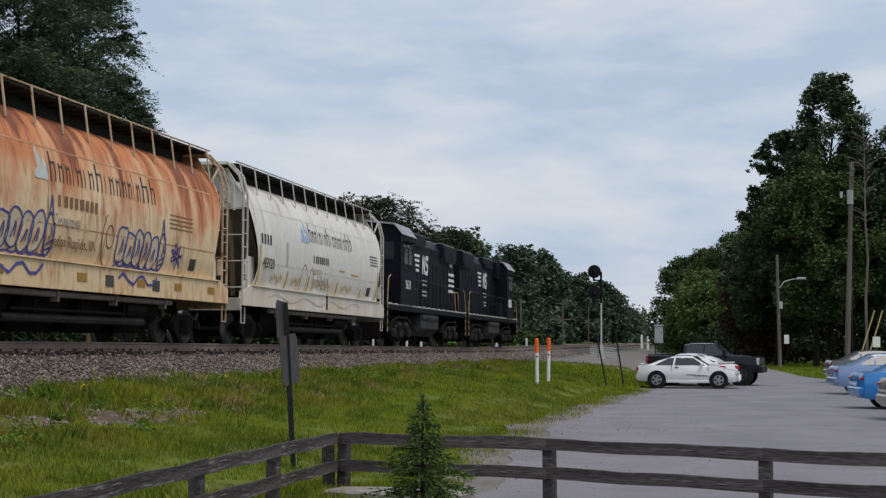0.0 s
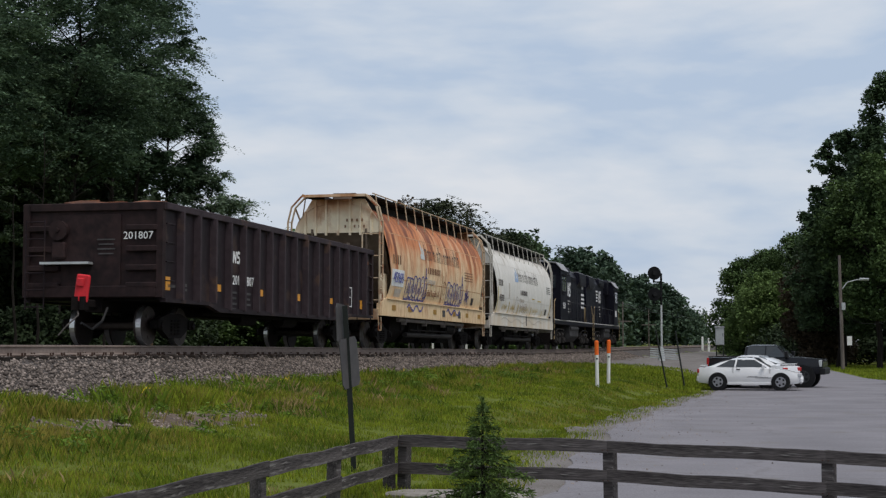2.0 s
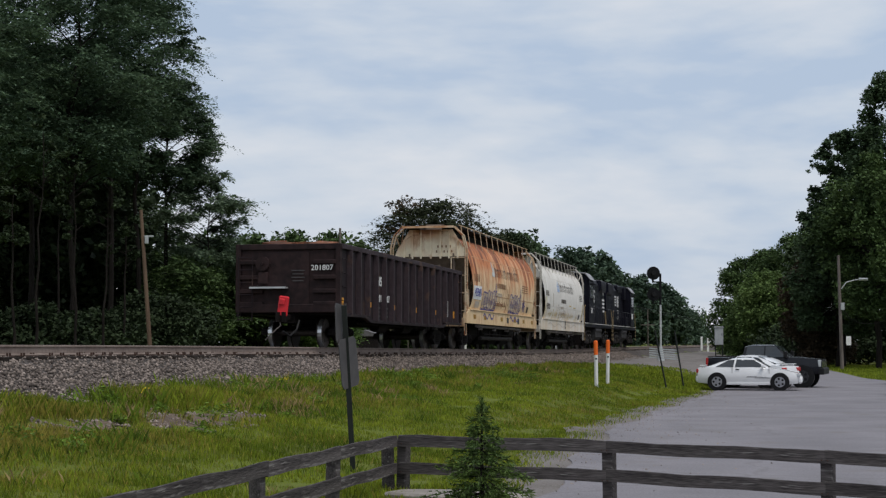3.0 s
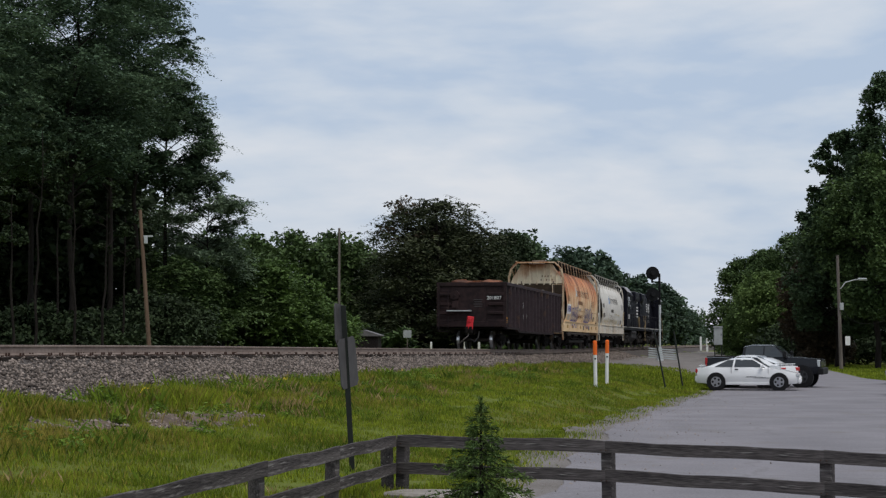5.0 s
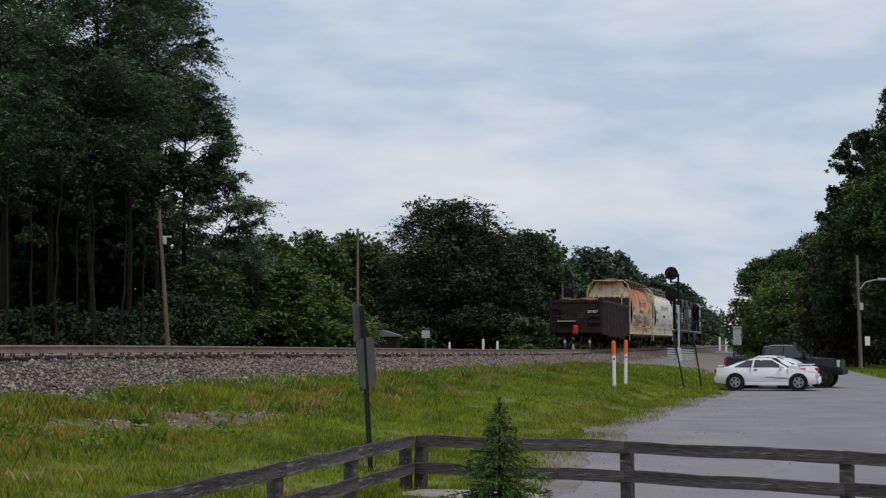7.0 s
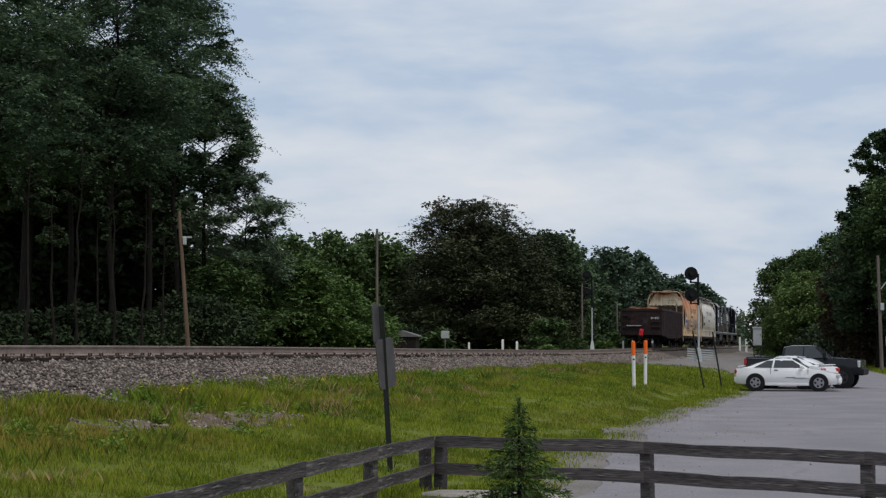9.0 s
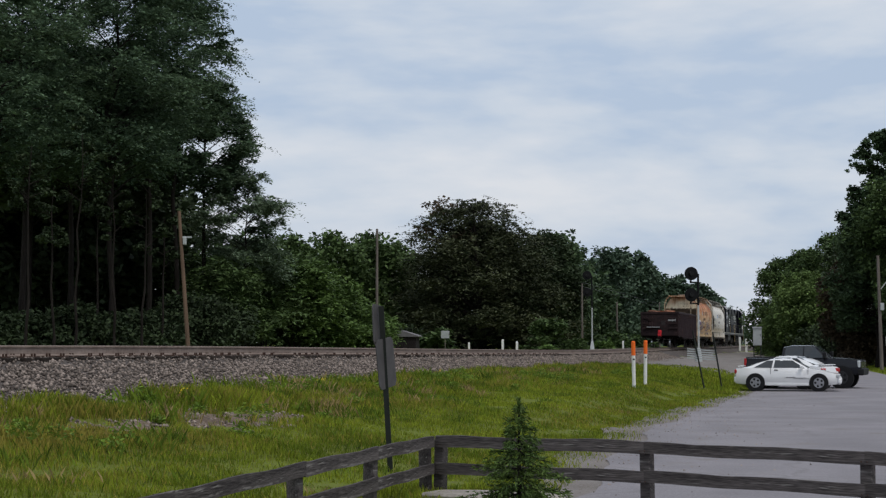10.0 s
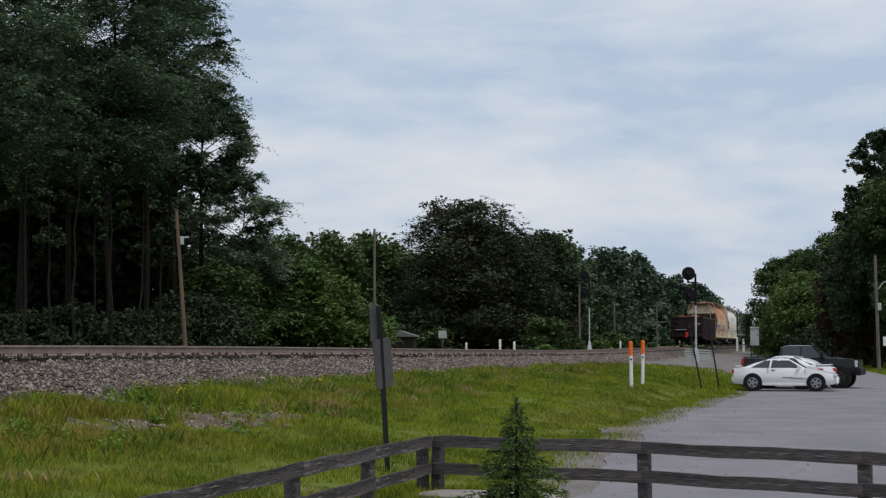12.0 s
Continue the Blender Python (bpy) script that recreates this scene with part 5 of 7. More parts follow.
    MOVING.append((car, 6.2))
    return car


def locomotive(way, label):
    """A four-axle road switcher; way: 1 when its cab is ahead."""
    car = thing("locomotive", Matrix(), label, "locomotive", "locomotives")
    w = way
    bm = B()
    box(bm, (0, 0, 1.50), (17.0, 2.9, 0.26), bevel=0.02)
    part("frame_deck", bm, "loco", car)
    bm = B()
    for side in (-1, 1):
        box(bm, (0, side * 1.457, 1.60), (16.6, 0.012, 0.04))
        for k in range(16):
            box(bm, (-8.0 + 1.07 * k, side * 1.462, 1.62), (0.45, 0.012, 0.05))
    part("deck_stripe", bm, "deck_grey", car, "pale sill stripe with reflective bars")
    # long hood with a wide radiator section and roof details
    bm = B()
    x0, x1 = sorted((w * -8.0, w * 3.9))
    prism(bm, ((-0.90, 1.63), (-0.90, 4.12), (-0.72, 4.42), (0.72, 4.42), (0.90, 4.12), (0.90, 1.63)), x0, x1, "x")
    part("long_hood", bm, "loco", car)
    for k in range(13):
        x = w * (-7.6 + 0.86 * k)
        for side in (-1, 1):
            bm = B()
            box(bm, (x, side * 0.912, 2.62), (0.74, 0.02, 1.7), bevel=0.008)
            cyl(bm, (x + 0.28, side * 0.93, 2.6), (x + 0.28, side * 0.95, 2.6), 0.03, 6)
            part("hood_door", bm, "loco", car)
    bm = B()
    xa, xb = sorted((w * -7.9, w * -4.7))
    prism(bm, ((-0.92, 3.72), (-1.08, 3.92), (-1.08, 4.40), (-0.98, 4.46), (0.98, 4.46), (1.08, 4.40), (1.08, 3.92), (0.92, 3.72)), xa, xb, "x")
    part("radiator_flare", bm, "loco", car)
    bm = B()
    box(bm, ((xa + xb) / 2, 0, 4.475), (xb - xa - 0.1, 1.9, 0.03))
    xa, xb = sorted((w * -4.5, w * 3.8))
    box(bm, ((xa + xb) / 2, 0.0, 4.435), (xb - xa, 1.46, 0.03))
    part("roof_sheets", bm, "loco_roof", car, "dusty grey roof panels")
    bm = B()
    box(bm, (w * 0.6, 0, 4.33), (3.4, 1.98, 0.42), bevel=0.07)
    part("dynamic_brake_housing", bm, "loco", car)
    bm = B()
    prism(bm, ((w * 2.5, 3.62), (w * 3.7, 3.62), (w * 3.7, 4.42), (w * 3.45, 4.56), (w * 2.75, 4.56), (w * 2.5, 4.42)), -1.16, -0.6, "y")
    part("air_filter_box", bm, "loco", car)
    for k in (-6.9, -5.6):
        bm = B()
        cyl(bm, (w * k, 0, 4.46), (w * k, 0, 4.56), 0.55, 18)
        part("radiator_fan", bm, "loco", car)
    bm = B()
    cyl(bm, (w * -1.6, 0, 4.4), (w * -1.6, 0, 4.68), 0.2, 12)
    part("exhaust_stack", bm, "loco", car)
    bm = B()
    box(bm, (w * -3.2, 0, 4.5), (0.7, 0.5, 0.22), bevel=0.03)
    part("roof_vent", bm, "loco", car)
    # cab
    bm = B()
    xa, xb = sorted((w * 3.9, w * 6.4))
    prism(bm, ((-1.52, 1.63), (-1.52, 4.12), (-1.22, 4.44), (0, 4.58), (1.22, 4.44), (1.52, 4.12), (1.52, 1.63)), xa, xb, "x")
    part("cab", bm, "loco", car)
    bm = B()
    xa, xb = sorted((w * 3.8, w * 6.6))
    loft(bm, [[(x, y * 1.05, z + 0.02) for y, z in ((-1.53, 4.10), (-1.22, 4.44), (0, 4.58), (1.22, 4.44), (1.53, 4.10), (1.22, 4.50), (0, 4.64), (-1.22, 4.50))] for x in (xa, xb)])
    part("cab_roof", bm, "loco_roof", car, "dusty grey cab roof")
    for side in (-1, 1):
        for x, wd in ((4.75, 0.62), (5.55, 0.62)):
            bm = B()
            box(bm, (w * x, side * 1.525, 3.45), (wd, 0.03, 0.72), bevel=0.01)
            pane_ob = part("cab_window", bm, "cab_glass", car)
            bm = B()
            for dx in (-wd / 2 - 0.02, wd / 2 + 0.02):
                box(bm, (w * x + dx, side * 1.535, 3.45), (0.04, 0.03, 0.82))
            for dz in (-0.39, 0.39):
                box(bm, (w * x, side * 1.535, 3.45 + dz), (wd + 0.08, 0.03, 0.04))
            part("window_frame", bm, "loco_edge", pane_ob)
        bm = B()
        prism(bm, ((w * 4.3, 3.92), (w * 6.0, 3.92), (w * 6.0, 3.89), (w * 4.3, 3.89)), side * 1.52, side * 1.80, "y")
        part("sunshade", bm, "loco_edge", car)
    for y in (-0.85, 0.85):
        bm = B()
        box(bm, (w * 6.41, y, 3.55), (0.03, 0.8, 0.65))
        part("windscreen", bm, "glass", car)
    bm = B()
    xa, xb = sorted((w * 6.4, w * 8.0))
    prism(bm, ((-0.85, 1.63), (-0.85, 2.75), (-0.55, 3.0), (0.55, 3.0), (0.85, 2.75), (0.85, 1.63)), xa, xb, "x")
    part("short_hood", bm, "loco", car)
    # handrails
    for side in (-1, 1):
        bm = B()
        cyl(bm, (w * -8.2, side * 1.42, 2.62), (w * 3.8, side * 1.42, 2.62), 0.018, 6)
        part("handrail", bm, "loco_edge", car)
        for k in range(9):
            x = w * (-8.2 + 1.5 * k)
            bm = B()
            cyl(bm, (x, side * 1.42, 1.6), (x, side * 1.42, 2.62), 0.02, 6)
            part("stanchion", bm, "loco_edge", car)
        # battery boxes and intake screens along the hood
        for x, z, ww, h in ((-6.3, 3.98, 2.7, 0.5), (0.6, 4.16, 2.6, 0.28), (-3.4, 4.0, 1.6, 0.22)):
            bm = B()
            y = side * (1.085 if z < 4.0 and x < -5 else 0.995 if x > 0 else 0.905)
            for q in range(7):
                box(bm, (w * x, y, z - h / 2 + h * (q + 0.5) / 7), (ww, 0.025, h / 11))
            part("intake_screen", bm, "loco_edge", car)
        bm = B()
        box(bm, (w * 3.0, side * 1.12, 1.98), (1.6, 0.45, 0.66), bevel=0.03)
        part("battery_box", bm, "loco", car)
    for k in range(3):
        bm = B()
        cyl(bm, (w * (-0.4 + 1.0 * k), 0, 4.52), (w * (-0.4 + 1.0 * k), 0, 4.63), 0.42, 18)
        part("brake_fan", bm, "loco_edge", car)
    bm = B()
    for y in (-0.2, 0, 0.2):
        cyl(bm, (w * 4.9, y, 4.72), (w * 5.35, y, 4.74), 0.03, 8, 0.075)
    box(bm, (w * 5.0, 0, 4.68), (0.12, 0.55, 0.10))
    part("air_horn", bm, "loco_edge", car)
    for e in (-1, 1):
        for side in (-1, 1):
            x = e * 8.35
            bm = B()
            tube(bm, [(x, side * 1.44, 0.55), (x, side * 1.44, 1.7), (x - e * 0.25, side * 1.42, 2.5), (x - e * 0.6, side * 1.42, 2.62)], 0.026, 6)
            part("step_rail", bm, "handrail", car, "tan end handrail")
            bm = B()
            tube(bm, [(x, side * 0.95, 0.55), (x, side * 0.95, 1.7), (x, side * 0.90, 2.55), (x, side * 0.3, 2.6)], 0.026, 6)
            part("step_rail", bm, "handrail", car, "tan end handrail")
        bm = B()
        box(bm, (e * 8.45, 0, 1.1), (0.12, 2.9, 0.75), bevel=0.02)
        for side in (-1, 1):
            for k in range(4):
                box(bm, (e * 8.2, side * 1.25, 0.5 + 0.3 * k), (0.4, 0.5, 0.04))
        box(bm, (e * 8.5, 0, 0.5), (0.06, 2.4, 0.5))
        part("pilot_steps", bm, "truck_iron", car)
        coupler(car, e * 8.4, e)
        x = e * 5.2
        bogie(car, x, 1.37, 0.5)
        bm = B()
        for side in (-1, 1):
            prism(bm, ((x - 1.9, 0.62), (x - 1.7, 1.0), (x - 0.6, 0.95), (x + 0.6, 0.95), (x + 1.7, 1.0), (x + 1.9, 0.62), (x + 1.2, 0.5), (x + 0.5, 0.32), (x - 0.5, 0.32), (x - 1.2, 0.5)), side * 1.1, side * 1.22, "y")
        part("truck_frame", bm, "truck_iron", car)
        for side in (-1, 1):
            for k in (-1.37, 1.37):
                bm = B()
                box(bm, (x + k, side * 1.27, 0.52), (0.30, 0.14, 0.34), bevel=0.03)
                cyl(bm, (x + k, side * 1.30, 0.52), (x + k, side * 1.38, 0.52), 0.12, 12)
                part("journal_box", bm, "gear", car)
                bm = B()
                cyl(bm, (x + k * 0.62, side * 1.27, 0.82), (x + k * 0.25, side * 1.27, 0.82), 0.12, 10)
                cyl(bm, (x + k * 0.62, side * 1.27, 0.82), (x + k * 0.8, side * 1.27, 0.72), 0.03, 6)
                part("brake_cylinder", bm, "gear", car)
            bm = B()
            for k in range(4):
                cyl(bm, (x - 0.24 + 0.16 * k, side * 1.25, 0.36), (x - 0.24 + 0.16 * k, side * 1.25, 0.66), 0.06, 8)
            part("spring_nest", bm, "gear", car)
            bm = B()
            tube(bm, [(x - 1.8, side * 1.3, 0.95), (x - 0.9, side * 1.32, 1.12), (x + 0.9, side * 1.32, 1.12), (x + 1.8, side * 1.3, 0.9)], 0.025, 6)
            part("sand_pipe", bm, "gear", car)
    bm = B()
    prism(bm, ((-1.38, 1.3), (-1.38, 0.75), (-1.05, 0.42), (1.05, 0.42), (1.38, 0.75), (1.38, 1.3)), -1.9, 1.9, "x")
    part("fuel_tank", bm, "tank_grey", car, "dusty grey fuel tank")
    bm = B()
    for side in (-1, 1):
        cyl(bm, (-1.7, side * 1.25, 1.2), (1.7, side * 1.25, 1.2), 0.19, 12)
    part("air_reservoirs", bm, "tank_grey", car)

    def mark(rows, label, name="brand_bar"):
        for x, z, ww, h, y in rows:
            b = B()
            box(b, (x, y, z), (ww, 0.01, h))
            part(name, b, "white_mark", car, label)
    c = -1.2 if w < 0 else -2.7
    mark([(c + 0.6 + 0.10 * i - 0.12 * i / 2, 3.68 - 0.19 * i, 1.1 - 0.16 * i, 0.10, -0.93) for i in range(4)], "slanted white stripe")
    brand_mark(car, c + 1.75, 3.02, 1.0, -0.936)
    for i in range(4):
        for q in range(3):
            b = B()
            box(b, (c + 1.9 + 0.34 * q, -0.935, 2.74 - 0.15 * i - 0.12 * (i > 1)), (0.27 - 0.04 * ((q + i) % 2), 0.01, 0.07))
            part("writing_bar", b, "deck_grey", car, "small pale writing as plain bars")
    if w < 0:
        xe = w * -7.3
        mark([(xe, 3.25 - 0.24 * i, 1.35, 0.12, -0.935) for i in range(4)], "white stripe on the hood end")
        mark([(xe - 0.3, 3.72, 0.2, 0.3, -0.935), (xe + 0.1, 3.72, 0.25, 0.3, -0.935)], "white figure bars")
        lettering("5631", 0.5, "white_mark", car, pose(w * 5.1, -1.54, 2.25, 90, 0, 0), "white cab number")
    else:
        mark([(5.1 + 0.3 * k, 2.4, 0.2, 0.4, -1.535) for k in range(-2, 2)], "white cab figures as plain bars")
    for ob in car.children:
        for v in ob.data.vertices:
            if v.co.z > 1.75:
                v.co.z = 1.75 + (v.co.z - 1.75) * 1.09
    MOVING.append((car, 5.2))
    return car


gondola()
hopper("rust-stained orange and cream covered hopper car with graffiti", "hopper_orange", "frame_rust", "hopper_end", "hopper_orange", orange_marks)
hopper("dirty white covered hopper car with dark lettering", "hopper_white", "frame_white", "hopper_white", "hopper_white", white_marks)
locomotive(-1, "black diesel locomotive with white stripes, cab towards the cars")
locomotive(1, "black diesel locomotive with white stripes leading the train")
# middle of each car ahead of the train's rear end
CAR_AT = (8.02, 25.35, 43.1, 60.8, 78.3)
TRAIN = ((0, 5.2), (0.5, 11.6), (1, 17.95), (1.5, 24.25), (2, 30.68), (2.5, 37.12), (3, 43.55), (4, 56.4), (5, 69.3), (5.5, 75.7), (6, 82.0), (6.5, 88.4), (7, 94.8), (8, 107.7), (9, 120.5), (10, 133.4), (11, 146.2), (12, 159.0))


# ---------------------------------------------------------------- trees and bushes
def spot(bearing, distance):
    """Plan place by its bearing (tangent, right of straight ahead) and its distance ahead."""
    return bearing * distance, distance


def leaf_cards(rng, centres, radii, each, size, flat):
    """Small folded leaf sprays gathered loosely about clump centres, more of them in the larger clumps."""
    many = np.maximum((each * (radii / np.mean(radii)) ** 2).astype(int), 6)
    n = int(many.sum())
    d = np.clip(rng.normal(size=(n, 3)), -1.75, 1.75)
    c = np.repeat(centres, many, 0) + d * (np.repeat(radii, many) * 0.56)[:, None] * np.array((1, 1, flat))
    tilt = np.repeat(rng.normal(size=(len(centres), 2)) * 0.22, many, 0)
    c[:, 2] += ((c - np.repeat(centres, many, 0))[:, :2] * tilt).sum(1)
    a = rng.normal(size=(n, 3)) * (1, 1, 0.45)
    a /= np.linalg.norm(a, axis=1)[:, None]
    b = np.cross(a, rng.normal(size=(n, 3)) * 0.7 + (0, 0, 1))
    b /= np.linalg.norm(b, axis=1)[:, None] + 1e-6
    s = (size * (0.6 + 0.8 * rng.rand(n)))[:, None]
    sag = np.array((0, 0, -0.18)) * s
    v = np.stack([c - a * s * 0.5, c + b * s * 0.32 + a * s * 0.05, c + a * s * 0.5 + sag, c - b * s * 0.32 + a * s * 0.05], 1)
    return v.reshape(-1, 3)


def frond_cards(rng, centres, radii, fronds, leaflets, size):
    """Tiers of feathery fronds: leaflets in two rows along arching twigs that spread flat from each centre."""
    many = np.maximum((fronds * (radii / np.mean(radii)) ** 2).astype(int), 3)
    n = int(many.sum())
    c, r = np.repeat(centres, many, 0), np.repeat(radii, many)
    out = np.repeat(np.arctan2(centres[:, 1], centres[:, 0]), many)
    a = out + rng.normal(size=n) * 1.5
    slope = rng.normal(size=n) * 0.20 + 0.12
    d = np.stack([np.cos(a), np.sin(a), slope], 1)
    side = np.stack([-np.sin(a), np.cos(a), np.zeros(n)], 1)
    start = c + rng.normal(size=(n, 3)) * (r * 0.34)[:, None] * (1, 1, 0.55)
    L = r * (0.55 + 0.65 * rng.rand(n))
    u = (np.arange(leaflets) + 0.6) / leaflets
    arch = -0.42 * u ** 2
    p = start[:, None] + d[:, None] * (L[:, None] * u)[:, :, None]
    p[:, :, 2] += L[:, None] * arch[None]
    hand = np.where(np.arange(leaflets) % 2, 1.0, -1.0)[None, :, None]
    p = p + rng.normal(size=p.shape) * 0.035
    k = (size * (0.7 + 0.6 * rng.rand(n, leaflets)) * (1.15 - 0.5 * u)[None])[:, :, None]
    way = side[:, None] * hand * 0.85 + d[:, None] * 0.45 + rng.normal(size=p.shape) * (0.18, 0.18, 0.30)
    wide = np.cross(way, rng.normal(size=p.shape) * 0.45 + (0, 0, 1))
    wide /= np.linalg.norm(wide, axis=2)[:, :, None] + 1e-6
    v = np.stack([p, p + way * k * 0.5 + wide * k * 0.24, p + way * k - np.array((0, 0, 0.12)) * k, p + way * k * 0.5 - wide * k * 0.24], 2)
    return v.reshape(-1, 3)


def crown_shape(shape, f):
    if shape == "dome":
        return (np.clip(1 - f ** 3.0, 0.02, 1)) ** 0.5
    if shape == "tall":
        return np.interp(f, (0, 0.15, 0.55, 0.75, 0.9, 1), (0.6, 0.9, 1.0, 0.72, 0.5, 0.22))
    if shape == "spire":
        return np.clip(1.05 - f, 0.08, 1) ** 0.55 * np.interp(f, (0, 0.2), (0.7, 1))
    return np.clip(np.sin(np.pi * (0.14 + 0.80 * f)), 0.15, 1) ** 0.8


def tree(name, label, category, x, y, height, r, low, mat, blobs, each, leaf, flat=0.6, seed=1, shape="oval", trunk_r=0.2, group="", lean=0.0, blob=0.22, limbs=22, bark="bark", sprays=0, fronds=0):
    """A tapered trunk with limbs and a crown of many small leaf cards in uneven clumps."""
    rng = np.random.RandomState(seed)
    z0 = float(land(np.array([x]), np.array([y]))[0]) - 0.05
    t = thing(name, Matrix.Translation((x, y, z0)), label, category, group)
    f = rng.rand(blobs)
    R = crown_shape(shape, f) * r * (0.82 + 0.36 * rng.rand(blobs))
    a = rng.rand(blobs) * 2 * np.pi
    rr = R * (0.25 + 0.75 * rng.rand(blobs) ** 0.5)
    cz = height * (low + (1 - low) * f * 0.97)
    c = np.stack([rr * np.cos(a) + lean * cz, rr * np.sin(a), cz], 1)
    radii = r * blob * (0.6 + 0.8 * rng.rand(blobs)) * np.interp(f, (0.8, 1), (1, 0.65))
    if sprays:
        ca, cr = [], []
        for q in range(sprays):
            fs = rng.rand() ** 0.8
            aa, base = rng.rand() * 2 * np.pi, crown_shape(shape, fs) * r
            zs, reach = height * (low + (1 - low) * fs * 0.95), rng.uniform(0.18, 0.5) * r
            for w in range(4):
                k = base * 0.78 + reach * w / 3
                ca.append((k * np.cos(aa) + lean * zs, k * np.sin(aa), zs + reach * (0.22 - 0.12 * (w - 1.2) ** 2)))
                cr.append(r * blob * (0.62 - 0.13 * w))
        c, radii = np.concatenate([c, np.array(ca)]), np.concatenate([radii, np.array(cr)])
    bm = B()
    top = height * (0.93 if limbs else 0.5)
    steps = 7
    pts = [(lean * top * k / steps + 0.12 * trunk_r * 6 * rng.normal() * (k > 0), 0.12 * trunk_r * 6 * rng.normal() * (k > 0), top * k / steps) for k in range(steps + 1)]
    for k in range(steps):
        cyl(bm, pts[k], pts[k + 1], trunk_r * (1.15 - k / steps), 8, trunk_r * (1.15 - (k + 1) / steps) + 0.01)
    for i in range(min(limbs, blobs)):
        h = max(cz[i] - abs(rr[i]) * (0.35 + 0.4 * rng.rand()), height * low * 0.6)
        k = min(h / top, 0.98) * steps
        p = Vector(pts[int(k)]).lerp(Vector(pts[min(int(k) + 1, steps)]), k - int(k))
        e = Vector(c[i])
        m = p.lerp(e, 0.5) + Vector((0, 0, 0.08 * (e - p).length))
        w = trunk_r * 0.38 * (1.1 - h / height)
        cyl(bm, p, m, w + 0.012, 5, w * 0.7 + 0.01)
        cyl(bm, m, e, w * 0.7 + 0.01, 5, 0.008)
    part("trunk", bm, bark, t)
    if each:
        v = frond_cards(rng, c, radii, fronds, 13, leaf) if fronds else leaf_cards(rng, c, radii, each, leaf, flat)
        arrays("crown", v, np.arange(len(v)).reshape(-1, 4), mat, t)
    return t


TREE = "tall dark green broadleaf tree at the wood's edge"
# the tall wood beyond the track
for i, (b, d, h, r, low, m) in enumerate(((-0.322, 60, 16.5, 3.6, 0.46, "leaf_feather"), (-0.292, 66, 19.5, 3.8, 0.42, "leaf_feather"), (-0.262, 70, 21.5, 4.0, 0.38, "leaf_feather"), (-0.236, 68, 20.5, 3.6, 0.40, "leaf_feather"), (-0.212, 76, 22.5, 3.6, 0.40, "leaf_feather"), (-0.194, 80, 20.5, 2.5, 0.55, "leaf_feather"), (-0.176, 82, 14.6, 2.4, 0.60, "leaf_feather"))):
    x, y = spot(b, d)
    tree("broadleaf_tree", TREE, "tree", x, y, h, r, low, m, 56, 1, 0.20, 0.45, 10 + i, "oval", 0.13, "tall trees of the wood", blob=0.34, limbs=56, sprays=34, fronds=14)
# inner trees, in leaves darkened for the wood's shade
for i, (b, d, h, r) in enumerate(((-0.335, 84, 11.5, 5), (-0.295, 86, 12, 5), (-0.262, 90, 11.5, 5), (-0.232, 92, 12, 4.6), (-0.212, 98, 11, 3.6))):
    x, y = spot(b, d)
    tree("broadleaf_tree", "dark green broadleaf tree deep in the wood", "tree", x, y, h, r, 0.12, "leaf_shaded", 80, 80, 0.56, 0.6, 30 + i, "oval", 0.15, "inner trees of the wood", blob=0.26, limbs=14)
# a closed canopy added behind, which blocks light and keeps the wood's inside dark
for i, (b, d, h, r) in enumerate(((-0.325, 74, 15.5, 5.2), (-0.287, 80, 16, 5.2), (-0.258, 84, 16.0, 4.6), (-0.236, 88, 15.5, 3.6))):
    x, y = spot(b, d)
    tree("broadleaf_tree", "dark tree of the closed canopy added inside the wood", "tree", x, y, h, r, 0.5, "leaf_shaded", 90, 95, 0.48, 0.5, 320 + i, "oval", 0.16, "inner trees of the wood", blob=0.26, limbs=20)
x, y = spot(-0.149, 82)
tree("locust_tree", "airy grey-green young locust tree", "tree", x, y, 9.8, 2.1, 0.40, "leaf_grey", 44, 1, 0.20, 0.6, 50, "oval", 0.06, blob=0.38, limbs=44, sprays=14, fronds=15)
# slender bare-stemmed saplings before the dark wood
for i, (b, d, h) in enumerate(((-0.258, 60, 9.5), (-0.232, 62, 8), (-0.215, 63, 7.2), (-0.272, 58, 7), (-0.29, 57, 8.5), (-0.243, 66, 9), (-0.203, 66, 6.5))):
    x, y = spot(b, d)
    tree("sapling", "slender dark-stemmed sapling at the wood's edge", "tree", x, y, h, 0.9, 0.62, "leaf_shaded", 14, 90, 0.15, 0.5, 60 + i, "oval", 0.05, "saplings at the wood's edge", lean=0.02 * (-1) ** i, limbs=8)


